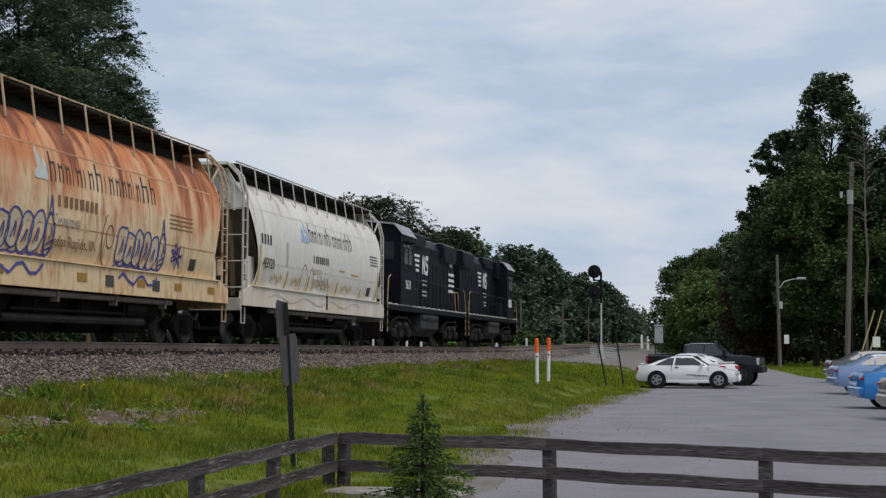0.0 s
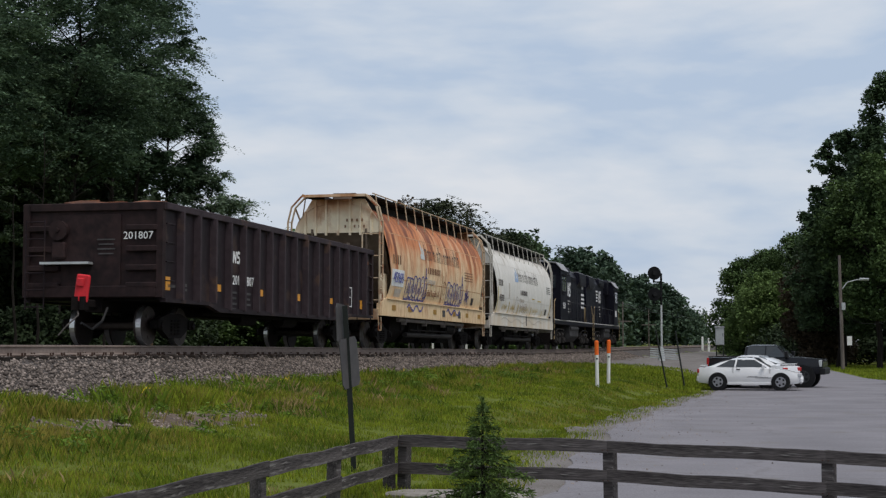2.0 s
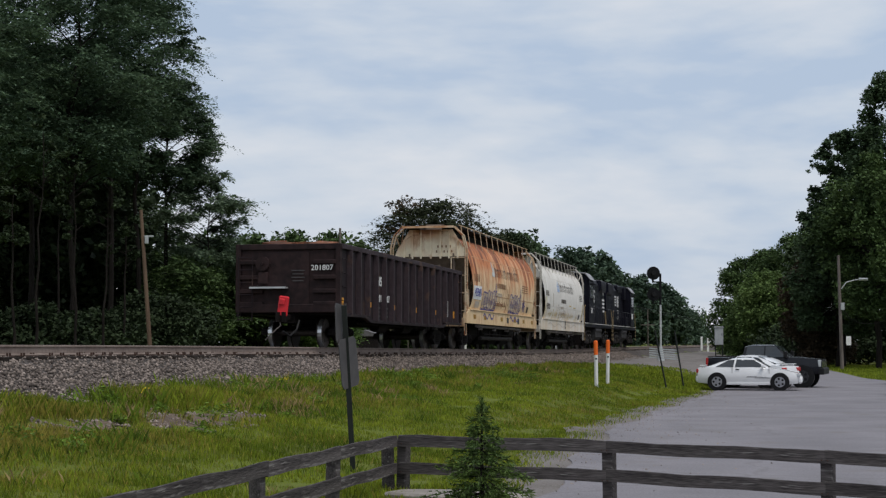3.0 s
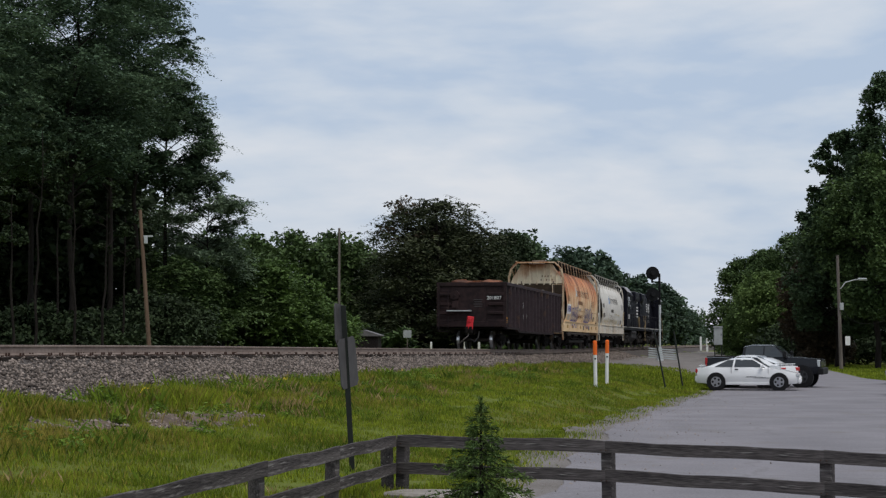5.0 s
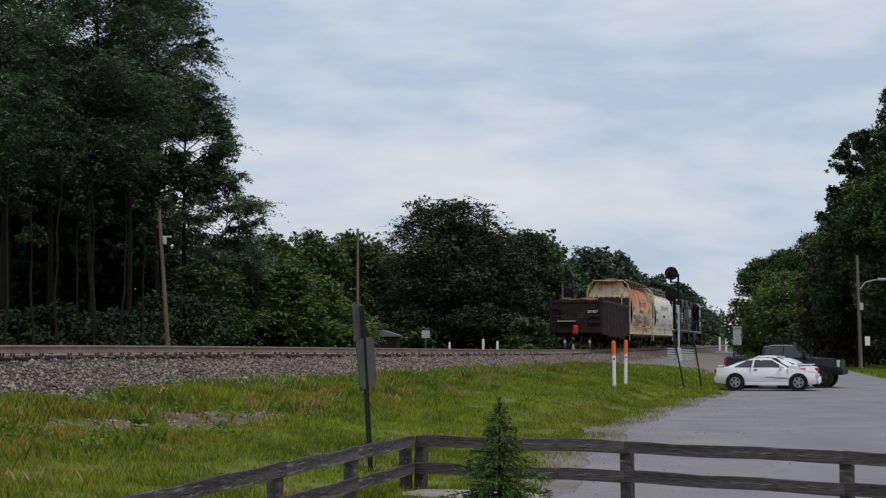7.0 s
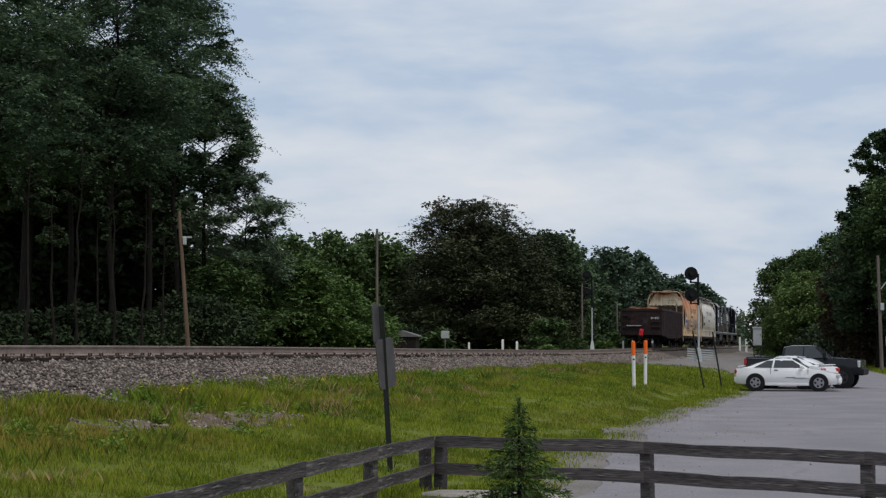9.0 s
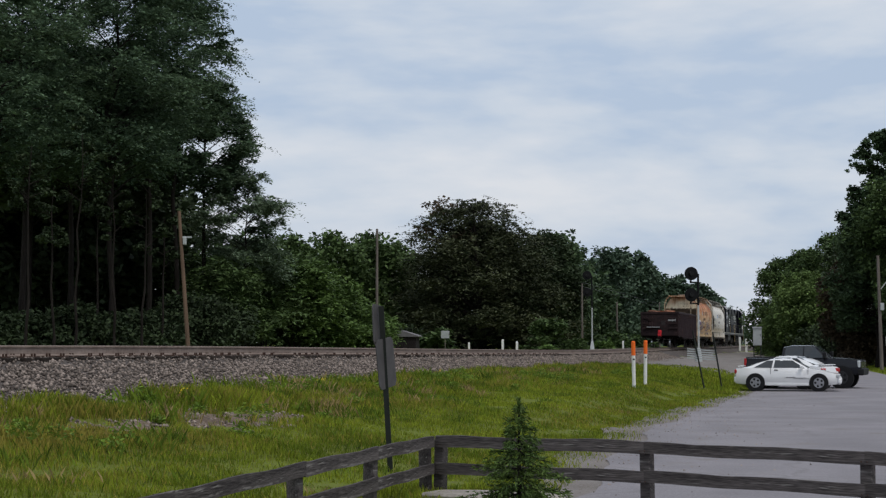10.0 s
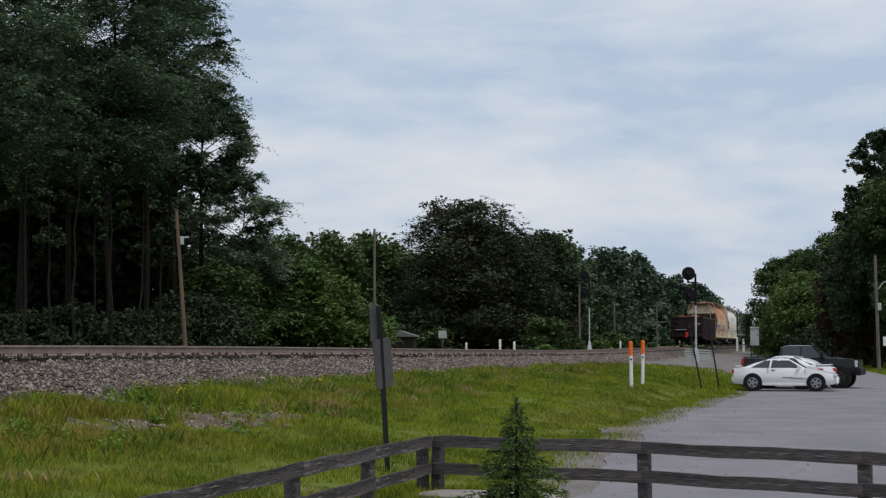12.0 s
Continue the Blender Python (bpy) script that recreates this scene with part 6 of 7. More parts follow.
def bush(label, b, d, h, r, mat, seed, blobs=40, each=300, leaf=0.20, wide=1.0, group="bushes along the track"):
    """A rounded shrub of leaf cards down to the ground."""
    rng = np.random.RandomState(seed)
    x, y = spot(b, d)
    z0 = float(land(np.array([x]), np.array([y]))[0]) - 0.05
    t = thing("bush", Matrix.Translation((x, y, z0)), label, "bush", group)
    f = rng.rand(blobs)
    R = np.clip(1 - f ** 2, 0.05, 1) ** 0.5 * r
    a = rng.rand(blobs) * 6.283
    rr = R * (0.3 + 0.7 * rng.rand(blobs) ** 0.5)
    c = np.stack([rr * np.cos(a) * wide, rr * np.sin(a), 0.12 * h + 0.76 * h * f], 1)
    size = r * 0.30 * (0.7 + 0.6 * rng.rand(blobs))
    v = frond_cards(rng, c, size * 1.35, each // 13, 13, leaf * 1.45) if mat in ("leaf_mid", "leaf_bright") else leaf_cards(rng, c, size, each, leaf, 0.7)
    arrays("foliage", v, np.arange(len(v)).reshape(-1, 4), mat, t)
    for i in range(5):
        bm = B()
        cyl(bm, (rng.uniform(-0.2, 0.2), rng.uniform(-0.2, 0.2), 0), tuple(c[i]), 0.05, 5, 0.012)
        part("stem", bm, "bark", t)


for i, (b, d, h, r, m, wd) in enumerate(((-0.325, 59, 1.9, 1.8, "leaf_shaded", 1.3), (-0.293, 62, 1.7, 1.8, "leaf_shaded", 1.4), (-0.262, 64, 2.0, 1.8, "leaf_shaded", 1.4), (-0.228, 67, 1.8, 2.0, "leaf_shaded", 1.4), (-0.20, 70, 2.0, 2.0, "leaf_shaded", 1.3), (-0.178, 72, 3.2, 2.2, "leaf_shaded", 1.2),
                                           (-0.163, 80, 5.4, 2.6, "leaf_mid", 1.1), (-0.137, 86, 6.6, 2.9, "leaf_mid", 1.0), (-0.116, 86, 5.6, 2.5, "leaf_bright", 1.1), (-0.095, 89, 4.6, 2.5, "leaf_bright", 1.1), (-0.078, 92, 3.4, 2.0, "leaf_bright", 1.1), (-0.165, 92, 6.5, 3.0, "leaf_mid", 1.1), (-0.125, 96, 6.8, 3.0, "leaf_mid", 1.1))):
    bush("bright green leafy shrub beside the track" if m == "leaf_bright" else "dark green leafy shrub at the wood's edge", b, d, h, r, m, 80 + i, wide=wd)
for i, (b, d, h, r, m, wd) in enumerate(((-0.026, 112, 1.9, 1.0, "leaf_mid", 1.0), (0.084, 132, 2.3, 1.8, "leaf_mid", 1.6), (0.078, 130, 1.3, 1.2, "leaf_bright", 1.4), (0.045, 126, 3.4, 1.7, "leaf_mid", 1.0), (0.060, 126, 1.6, 0.9, "leaf_mid", 1.2), (0.044, 112, 0.9, 0.4, "leaf_bright", 1.0), (-0.05, 124, 2.0, 1.6, "leaf_shaded", 1.4))):
    bush("low green shrub beside the far track", b, d, h, r, m, 110 + i, blobs=20, each=120, leaf=0.3, wide=wd)
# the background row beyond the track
ROW = ((-0.150, 140, 10.3, 4.2, "leaf_mid"), (-0.122, 146, 10.5, 4.2, "leaf_mid"), (-0.098, 150, 11.2, 4.4, "leaf_mid"), (-0.072, 156, 11.6, 4.4, "leaf_mid"), (-0.054, 160, 10.6, 3.6, "leaf_mid"), (0.046, 162, 12.0, 4.2, "leaf_dark"), (0.060, 178, 11.9, 4.3, "leaf_dark"), (0.078, 196, 12.4, 4.4, "leaf_haze"), (0.092, 226, 14.0, 4.8, "leaf_haze"), (0.102, 240, 12.6, 4.2, "leaf_haze"), (0.125, 300, 13.3, 5.0, "leaf_haze"), (0.139, 330, 13.0, 5.0, "leaf_haze"), (0.152, 420, 9.2, 5.5, "leaf_haze"))
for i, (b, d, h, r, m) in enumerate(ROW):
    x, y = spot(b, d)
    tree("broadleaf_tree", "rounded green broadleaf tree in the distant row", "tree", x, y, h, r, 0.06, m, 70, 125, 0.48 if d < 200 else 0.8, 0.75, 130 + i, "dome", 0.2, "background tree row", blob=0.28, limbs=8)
x, y = spot(-0.002, 148)
tree("broadleaf_tree", "broad dome-shaped dark green tree beyond the track", "tree", x, y, 14.3, 7.7, 0.05, "leaf_dome", 210, 1, 0.34, 0.5, 160, "dome", 0.4, blob=0.25, limbs=60, fronds=20)
# added core tree: fills sky gaps and darkens the dome's lower half
tree("broadleaf_tree", "added dark dense tree behind the dome-shaped one", "tree", x + 0.6, y + 5.5, 12.2, 6.4, 0.03, "leaf_shaded", 150, 110, 0.55, 0.6, 163, "dome", 0.3, blob=0.24, limbs=10)
x, y = spot(0.040, 156)
tree("broadleaf_tree", "dark green tree joined to the dome-shaped one", "tree", x, y, 11.8, 4.2, 0.08, "leaf_shaded", 75, 230, 0.33, 0.7, 161, "dome", 0.25, blob=0.25, limbs=14)
x, y = spot(-0.022, 146)
tree("bare_branches", "half-bare brownish treetop beside the dome-shaped tree", "tree", x, y, 14.1, 2.6, 0.70, "leaf_brown", 26, 26, 0.3, 0.6, 162, "dome", 0.16, blob=0.22, limbs=26)
# trees beside the lane
RIGHT = "dark green tree beside the lane"
x, y = spot(0.2085, 150)
tree("broadleaf_tree", "full bright green tree down to the grass beside the lane", "tree", x, y, 8.4, 4.2, 0.05, "leaf_willow", 150, 210, 0.26, 0.85, 170, "dome", 0.2, blob=0.21, limbs=22, sprays=24)
for i, (b, d, h, r, low, m, shape) in enumerate(((0.1925, 166, 11.0, 3.6, 0.05, "leaf_mid", "dome"), (0.207, 168, 12.0, 3.4, 0.08, "leaf_mid", "oval"), (0.225, 164, 13.4, 3.8, 0.1, "leaf_mid", "oval"), (0.240, 122, 9.6, 2.8, 0.08, "leaf_brown", "oval"), (0.250, 118, 12.5, 3.2, 0.22, "leaf_dark", "oval"),
                                                 (0.287, 114, 21.8, 3.0, 0.42, "leaf_dark", "oval"), (0.276, 112, 15.5, 4.0, 0.26, "leaf_mid", "oval"), (0.2535, 118, 18.2, 2.5, 0.30, "leaf_dark", "oval"), (0.300, 117, 16.5, 3.6, 0.24, "leaf_dark", "oval"), (0.326, 114, 17.6, 4.0, 0.24, "leaf_dark", "oval"), (0.360, 113, 18.5, 4.2, 0.24, "leaf_dark", "oval"), (0.397, 112, 18, 4.4, 0.24, "leaf_dark", "oval"))):
    x, y = spot(b, d)
    tree("broadleaf_tree", "brown-leaved tree beside the lane" if m == "leaf_brown" else RIGHT, "tree", x, y, h, r, low, m, 110, 135, 0.26, 0.75, 180 + i, shape, 0.2, "trees beside the lane", blob=0.22, limbs=40, sprays=24)
# undergrowth whose shade is in the darkened leaf colour
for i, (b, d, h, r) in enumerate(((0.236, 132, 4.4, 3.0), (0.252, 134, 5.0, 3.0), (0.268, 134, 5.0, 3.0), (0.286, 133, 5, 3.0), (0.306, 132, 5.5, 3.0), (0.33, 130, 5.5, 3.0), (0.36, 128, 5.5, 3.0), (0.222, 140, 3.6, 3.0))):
    bush("dark undergrowth below the trees beside the lane", b, d, h, r, "leaf_shaded", 210 + i, blobs=30, each=160, leaf=0.30, wide=1.2, group="undergrowth beside the lane")
x, y = spot(0.309, 104)
tree("bare_tree", "bare grey dead tree among the green ones", "tree", x, y, 18.5, 1.7, 0.55, "leaf_brown", 50, 0, 0.3, 0.7, 230, "oval", 0.10, limbs=50, bark="pole_wood")


def far_woods():
    """The unbroken woods of the distance, too far to tell single trees."""
    rng = np.random.RandomState(9)
    rows = []
    for b0, b1, d, h, n in ((-0.62, -0.165, 108, 12, 230), (-0.18, 0.05, 185, 10, 130), (0.03, 0.13, 330, 11, 70), (0.13, 0.165, 520, 11, 40), (0.166, 0.215, 640, 8, 40), (0.23, 0.7, 150, 11, 240)):
        b = b0 + (b1 - b0) * rng.rand(n)
        dd = d * (0.94 + 0.16 * rng.rand(n))
        for bb, k in zip(b, dd):
            rows.append((bb * k, k, 0.8 + (h - 1.5) * rng.rand() ** 0.8, 2.0 * d / 120 if d < 200 else 3.2))
    rows = np.array(rows)
    close = rows[:, 1] < 230
    # the nearer woods take the shade-darkened leaf
    for name, mat, label, pick in (("near_woods", "leaf_shaded", "dense dark woods behind the first trees", close), ("far_woods", "leaf_haze", "unbroken green woods in the distance", ~close)):
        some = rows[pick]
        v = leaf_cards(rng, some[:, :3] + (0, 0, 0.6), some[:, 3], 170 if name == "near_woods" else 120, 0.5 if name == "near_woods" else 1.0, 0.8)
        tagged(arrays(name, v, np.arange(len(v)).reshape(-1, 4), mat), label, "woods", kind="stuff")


far_woods()


# ---------------------------------------------------------------- fence, signs, signals and poles
def ground_at(x, y):
    return float(land(np.array([x]), np.array([y]))[0])


def board_fence(corners, posts, label, seed):
    """Weathered posts with two boards a side on the camera's side. corners: (x, y, z of the top) along the run."""
    rng = random.Random(seed)
    f = thing("board_fence", Matrix(), label, "fence", "parking lot fence")
    a = np.array(corners)
    run = np.concatenate([[0], np.cumsum(np.linalg.norm(np.diff(a[:, :2], axis=0), axis=1))])

    def at(k):
        return [float(np.interp(k, run, a[:, j])) for j in range(3)]
    for k in posts:
        x, y, z = at(k)
        g = ground_at(x, y) - 0.1
        x2, y2, _ = at(min(k + 0.1, run[-1]) if k < run[-1] - 0.05 else k - 0.1)
        yaw = math.degrees(math.atan2(y2 - y, x2 - x))
        d = Vector((math.sin(math.radians(yaw)), -math.cos(math.radians(yaw)), 0))
        if d.y > 0:
            d = -d
        bm = B()
        h = z - 0.035 - g
        box(bm, (0, 0, h / 2), (0.125, 0.125, h), bevel=0.012)
        p = part("post", bm, "fence_wood", f)
        p.matrix_basis = pose(x - d.x * 0.085, y - d.y * 0.085, g, rng.uniform(-1.2, 1.2), rng.uniform(-1.2, 1.2), yaw)
        for dz in (0.03, 0.36):
            for k2 in (-0.03, 0.03):
                bm = B()
                cyl(bm, (k2, -0.112, h - 0.04 - dz), (k2, -0.118, h - 0.04 - dz), 0.008, 6)
                part("nail", bm, "spike", p)
    for i in range(len(posts) - 1):
        for drop in (0.0, 0.318):
            (x0, y0, z0), (x1, y1, z1) = at(posts[i]), at(posts[i + 1])
            L = math.hypot(x1 - x0, y1 - y0)
            yaw = math.degrees(math.atan2(y1 - y0, x1 - x0))
            tilt = -math.degrees(math.atan2(z1 - z0, L))
            bm = B()
            hw = 0.065 + rng.uniform(-0.004, 0.004)
            rings = []
            for j in range(9):
                q = -L / 2 - 0.004 + (L - 0.008 + 0.016) * j / 8
                s = 0.006 * math.sin(j * 1.3 + i)
                e = rng.uniform(-0.006, 0.006)
                rings.append([(q, -0.018, -hw + s), (q, 0.018, -hw + s), (q, 0.018, hw + s + e), (q, 0.008, hw + s + e + 0.003), (q, -0.018, hw + s + e)])
            loft(bm, rings)
            board = part("board", bm, "fence_wood", f)
            board.matrix_basis = pose((x0 + x1) / 2, (y0 + y1) / 2, (z0 + z1) / 2 - 0.072 - drop, 0, tilt + rng.uniform(-0.15, 0.15), yaw)
    return f


board_fence(((-0.51, 18.59, 0.82), (1.79, 17.32, 0.83), (3.86, 15.99, 0.815), (6.0, 14.7, 0.80), (8.2, 13.4, 0.80)), (0.0, 2.627, 5.088, 7.58, 10.1), "weathered grey two-board fence before the parking lot", 1)
board_fence(((-0.55, 18.55, 0.82), (-1.08, 16.55, 0.815), (-1.61, 14.54, 0.81), (-2.44, 11.13, 0.81), (-3.3, 7.6, 0.81)), (0.0, 2.06, 4.15, 7.0, 10.4), "weathered grey two-board fence along the grass", 2)


def stone_slab():
    bm = B()
    pts = [(-0.62, -0.22), (-0.2, -0.30), (0.4, -0.28), (0.95, -0.20), (1.0, 0.15), (0.55, 0.30), (-0.1, 0.33), (-0.55, 0.2)]
    loft(bm, [[(x * k, y * k, z) for x, y in pts] for z, k in ((0, 1.0), (0.10, 1.02), (0.13, 0.95))])
    ob = part("stone_slab", bm, "concrete")
    ob.matrix_basis = pose(-0.02, 18.0, ground_at(0, 18.0), 0, 0, -20)
    tagged(ob, "rough pale stone slab at the fence corner", "slab")


stone_slab()


def young_spruce(x, y, height, r):
    rng = np.random.RandomState(3)
    z0 = ground_at(x, y)
    t = thing("young_spruce", Matrix.Translation((x, y, z0)), "small dense dark green spruce in front of the fence", "tree")
    bm = B()
    cyl(bm, (0, 0, 0), (0, 0, height), 0.035, 8, 0.006)
    twigs, vs = [], []
    layers = 17
    for k in range(layers):
        f = k / (layers - 1)
        z = height * (0.03 + 0.93 * f)
        R = r * (1 - f) ** 0.85 + 0.035
        n = max(4, int(15 * (1 - f) + 4))
        for j in range(n):
            a = j * 6.283 / n + k * 2.4 + rng.uniform(-0.15, 0.15)
            L = R * rng.choice((0.6, 0.8, 0.95, 1.05, 1.22)) * rng.uniform(0.9, 1.1)
            e = np.array((L * math.cos(a), L * math.sin(a), z + L * rng.uniform(-0.42, 0.05)))
            s = np.array((0, 0, z))
            cyl(bm, tuple(s), tuple(e), 0.007, 4, 0.002)
            for q in range(int(34 + 80 * L / r)):
                u = rng.uniform(0.2, 1.04)
                c = s + (e - s) * u + rng.normal(size=3) * 0.016
                d = (e - s) / (L + 1e-6) + rng.normal(size=3) * 0.55
                d /= np.linalg.norm(d)
                w = np.cross(d, rng.normal(size=3))
                w /= np.linalg.norm(w) + 1e-6
                ln = rng.uniform(0.03, 0.058)
                vs += [c - w * 0.005, c + d * ln * 0.5 - w * 0.007, c + d * ln, c + w * 0.007]
    for q in range(60):
        c = np.array((0, 0, height * rng.uniform(0.93, 1.03)))
        d = np.array((rng.normal() * 0.5, rng.normal() * 0.5, 1))
        w = np.cross(d, rng.normal(size=3))
        w /= np.linalg.norm(w)
        vs += [c - w * 0.004, c + d * 0.02 - w * 0.006, c + d * 0.045, c + w * 0.006]
    part("trunk", bm, "bark", t)
    v = np.array(vs)
    arrays("needles", v, np.arange(len(v)).reshape(-1, 4), "needle", t)


young_spruce(0.36, 14.6, 1.32, 0.63)


def roadside_sign():
    x, y = -1.18, 20.95
    s = thing("roadside_sign", pose(x, y, ground_at(x, y) - 0.05, 0, -3.4, 0), "two dull grey sign plates seen from behind on a leaning post", "road sign")
    bm = B()
    prism(bm, ((-0.035, 0), (0.035, 0), (0.035, 0.03), (0.012, 0.03), (0.012, 0.05), (-0.012, 0.05), (-0.012, 0.03), (-0.035, 0.03)), 0, 2.26, "z")
    part("post", bm, "post_steel", s)
    for z, w, h, yaw, tilt, dx in ((2.0, 0.60, 0.56, 79, 4, -0.05), (1.50, 0.60, 0.66, 71, -5, 0.02)):
        bm = B()
        k = 0.06
        w2, h2 = w / 2, h / 2
        prism(bm, ((-w2 + k, -h2), (w2 - k, -h2), (w2, -h2 + k), (w2, h2 - k), (w2 - k, h2), (-w2 + k, h2), (-w2, h2 - k), (-w2, -h2 + k)), -0.006, 0.006, "y")
        for q in (-0.2, 0.2):
            cyl(bm, (0, 0.005, q), (0, 0.025, q), 0.015, 8)
        p = part("sign_plate", bm, "sign_back", s, "dull aluminium sign plate")
        p.matrix_basis = pose(dx, 0.075, z, 0, tilt, yaw)


roadside_sign()


def marker_post(b, d, height, lean):
    x, y = b * d, d
    s = thing("marker_post", pose(x, y, ground_at(x, y) - 0.03, 0, lean, 0), "white utility marker post with an orange cap on the grass", "marker post", "utility marker posts")
    bm = B()
    cyl(bm, (0, 0, 0), (0, 0, height * 0.70), 0.058, 14)
    part("tube", bm, "white_post", s)
    bm = B()
    cyl(bm, (0, 0, height * 0.70), (0, 0, height - 0.03), 0.065, 14)
    cyl(bm, (0, 0, height - 0.03), (0, 0, height), 0.065, 14, 0.035)
    part("cap", bm, "orange_cap", s, "orange plastic cap")
    bm = B()
    box(bm, (0.0, -0.06, height * 0.62), (0.06, 0.008, 0.05))
    part("tag", bm, "trim_black", s)


marker_post(0.0972, 50.1, 1.52, -0.6)
marker_post(0.1043, 53.1, 1.50, 0.8)


def signal(x, y, z0, height, heads, label, mast_light, facing):
    s = thing("railway_signal", pose(x, y, z0, 0, 0, facing), label, "railway signal", "railway signals")
    bm = B()
    loft(bm, [[(k * r, j * r, z) for k, j in ((-1, -1), (1, -1), (1, 1), (-1, 1))] for z, r in ((0, 0.15), (0.1, 0.15), (0.7, 0.07))])
    part("base_casting", bm, "aluminium", s, "pale tapered base")
    bm = B()
    cyl(bm, (0, 0, 0.6), (0, 0, mast_light), 0.052, 12)
    part("mast", bm, "aluminium", s, "pale aluminium mast")
    bm = B()
    cyl(bm, (0, 0, mast_light), (0, 0, height), 0.058, 12)
    part("upper_mast", bm, "signal_black", s, "black upper mast")
    for z in heads:
        bm = B()
        cyl(bm, (-0.36, -0.06, z), (-0.36, -0.03, z), 0.34, 28)
        part("target", bm, "signal_black", s, "round black target")
        bm = B()
        cyl(bm, (-0.36, -0.05, z), (-0.36, 0.22, z), 0.17, 14)
        box(bm, (-0.36, 0.12, z - 0.1), (0.26, 0.26, 0.3), bevel=0.03)
        cyl(bm, (-0.36, 0.1, z - 0.25), (-0.36, 0.1, z - 0.48), 0.05, 8)
        tube(bm, [(-0.36, 0.1, z - 0.44), (0, 0.0, z - 0.44)], 0.03, 6)
        part("signal_head", bm, "signal_black", s)
        bm = B()
        cyl(bm, (-0.36, -0.065, z), (-0.36, -0.25, z), 0.11, 12)
        part("visor", bm, "trim_black", s)


signal(11.09, 80.3, 0.95, 4.45, (4.46, 3.38), "black two-target railway signal on a pale mast", 2.85, 4)
signal(8.45, 119, 1.35, 5.6, (5.62, 4.35), "black two-target signal on a pale mast beyond the track", 3.2, 2)


def slat_panel():
    s = thing("slatted_panel", Matrix(), "pale corrugated panel on two thin leaning dark posts", "panel")
    bm = B()
    tube(bm, [(8.22, 58.2, 0.25), (7.82, 58.2, 2.35)], 0.03, 6)
    part("post", bm, "post_steel", s)
    bm = B()
    tube(bm, [(8.86, 58.2, 0.3), (8.55, 58.2, 2.3)], 0.03, 6)
    part("post", bm, "post_steel", s)
    for k in range(5):
        bm = B()
        z = 1.28 + 0.082 * k
        prism(bm, ((7.62, z + 0.05), (8.66, z - 0.03), (8.66, z + 0.015), (7.62, z + 0.095)), 58.24, 58.27, "y")
        part("slat", bm, "cabinet_grey", s)


slat_panel()


def wood_pole(name, label, bx, by, tx, ty, height, r, mat, extras=None):
    g = ground_at(bx, by)
    p = thing(name, Matrix.Translation((bx, by, g - 0.1)), label, "utility pole", "wooden poles")
    bm = B()
    cyl(bm, (0, 0, 0), (tx - bx, ty - by, height + 0.1), r, 12, r * 0.7)
    part("shaft", bm, mat, p)
    if extras:
        extras(p, tx - bx, ty - by, height)
    return p


def insulator(p, dx, dy, h):
    bm = B()
    box(bm, (dx * 0.82 + 0.15, dy * 0.82, h * 0.82), (0.12, 0.2, 0.3), bevel=0.02)
    box(bm, (dx * 0.85 + 0.25, dy * 0.85, h * 0.845), (0.35, 0.06, 0.06))
    part("insulator_bracket", bm, "cabinet_grey", p)


wood_pole("telegraph_pole", "leaning brown telegraph pole before the dark wood", -11.18, 60.6, -11.64, 60.6, 5.9, 0.09, "pole_brown", insulator)
wood_pole("telegraph_pole", "slim dark telegraph pole before the distant trees", -5.57, 85.3, -5.57, 85.3, 7.1, 0.09, "pole_wood")
for b, d, h in ((0.0648, 140, 6.3), (0.0868, 150, 5.0), (0.1136, 190, 6.0), (0.130, 240, 6.0)):
    def arms(p, dx, dy, hh):
        if dx != dy or hh < 5.5 or hh > 6.2:
            return
        bm = B()
        box(bm, (0, 0, hh * 0.62), (2.2, 0.1, 0.12))
        part("crossarm", bm, "pole_wood", p)
    wood_pole("telegraph_pole", "distant grey telegraph pole beside the track", b * d, d, b * d, d, h, 0.10, "pole_wood", arms)


def lamp_arm(p, dx, dy, h):
    bm = B()
    tube(bm, [(0, -0.1, h - 2.2), (0.35, -0.1, h - 1.75), (0.9, -0.1, h - 1.6), (1.35, -0.1, h - 1.55)], 0.035, 6)
    part("lamp_bracket", bm, "aluminium", p)
    bm = B()
    loft(bm, [[(1.2 + k, -0.1 + w * q, h - 1.55 + z) for w, z in ((-1, 0), (0, 0.10), (1, 0), (0, -0.10))] for k, q in ((0, 0.08), (0.2, 0.16), (0.5, 0.15), (0.62, 0.05))])
    part("lamp_head", bm, "cabinet_grey", p, "grey street lamp head")
    bm = B()
    pts = [(0.1, -0.1, h - 3.6), (0.5, -0.1, h - 4.2), (1.2, -0.1, h - 4.55), (2.2, -0.1, h - 4.6), (3.0, -0.1, h - 4.4)]
    tube(bm, pts, 0.018, 5)
    part("drop_cable", bm, "trim_black", p)
    bm = B()
    box(bm, (0.42, -0.2, 2.1), (0.34, 0.03, 0.62), bevel=0.01)
    part("notice_plate", bm, "white_post", p, "small white notice plate")
    bm = B()
    box(bm, (0.05, -0.15, h - 3.4), (0.25, 0.15, 0.5), bevel=0.02)
    part("junction_box", bm, "cabinet_grey", p)


wood_pole("lamp_pole", "grey wooden pole with a street lamp beside the lane", 27.3, 108, 27.15, 108, 7.85, 0.135, "pole_wood", lamp_arm)


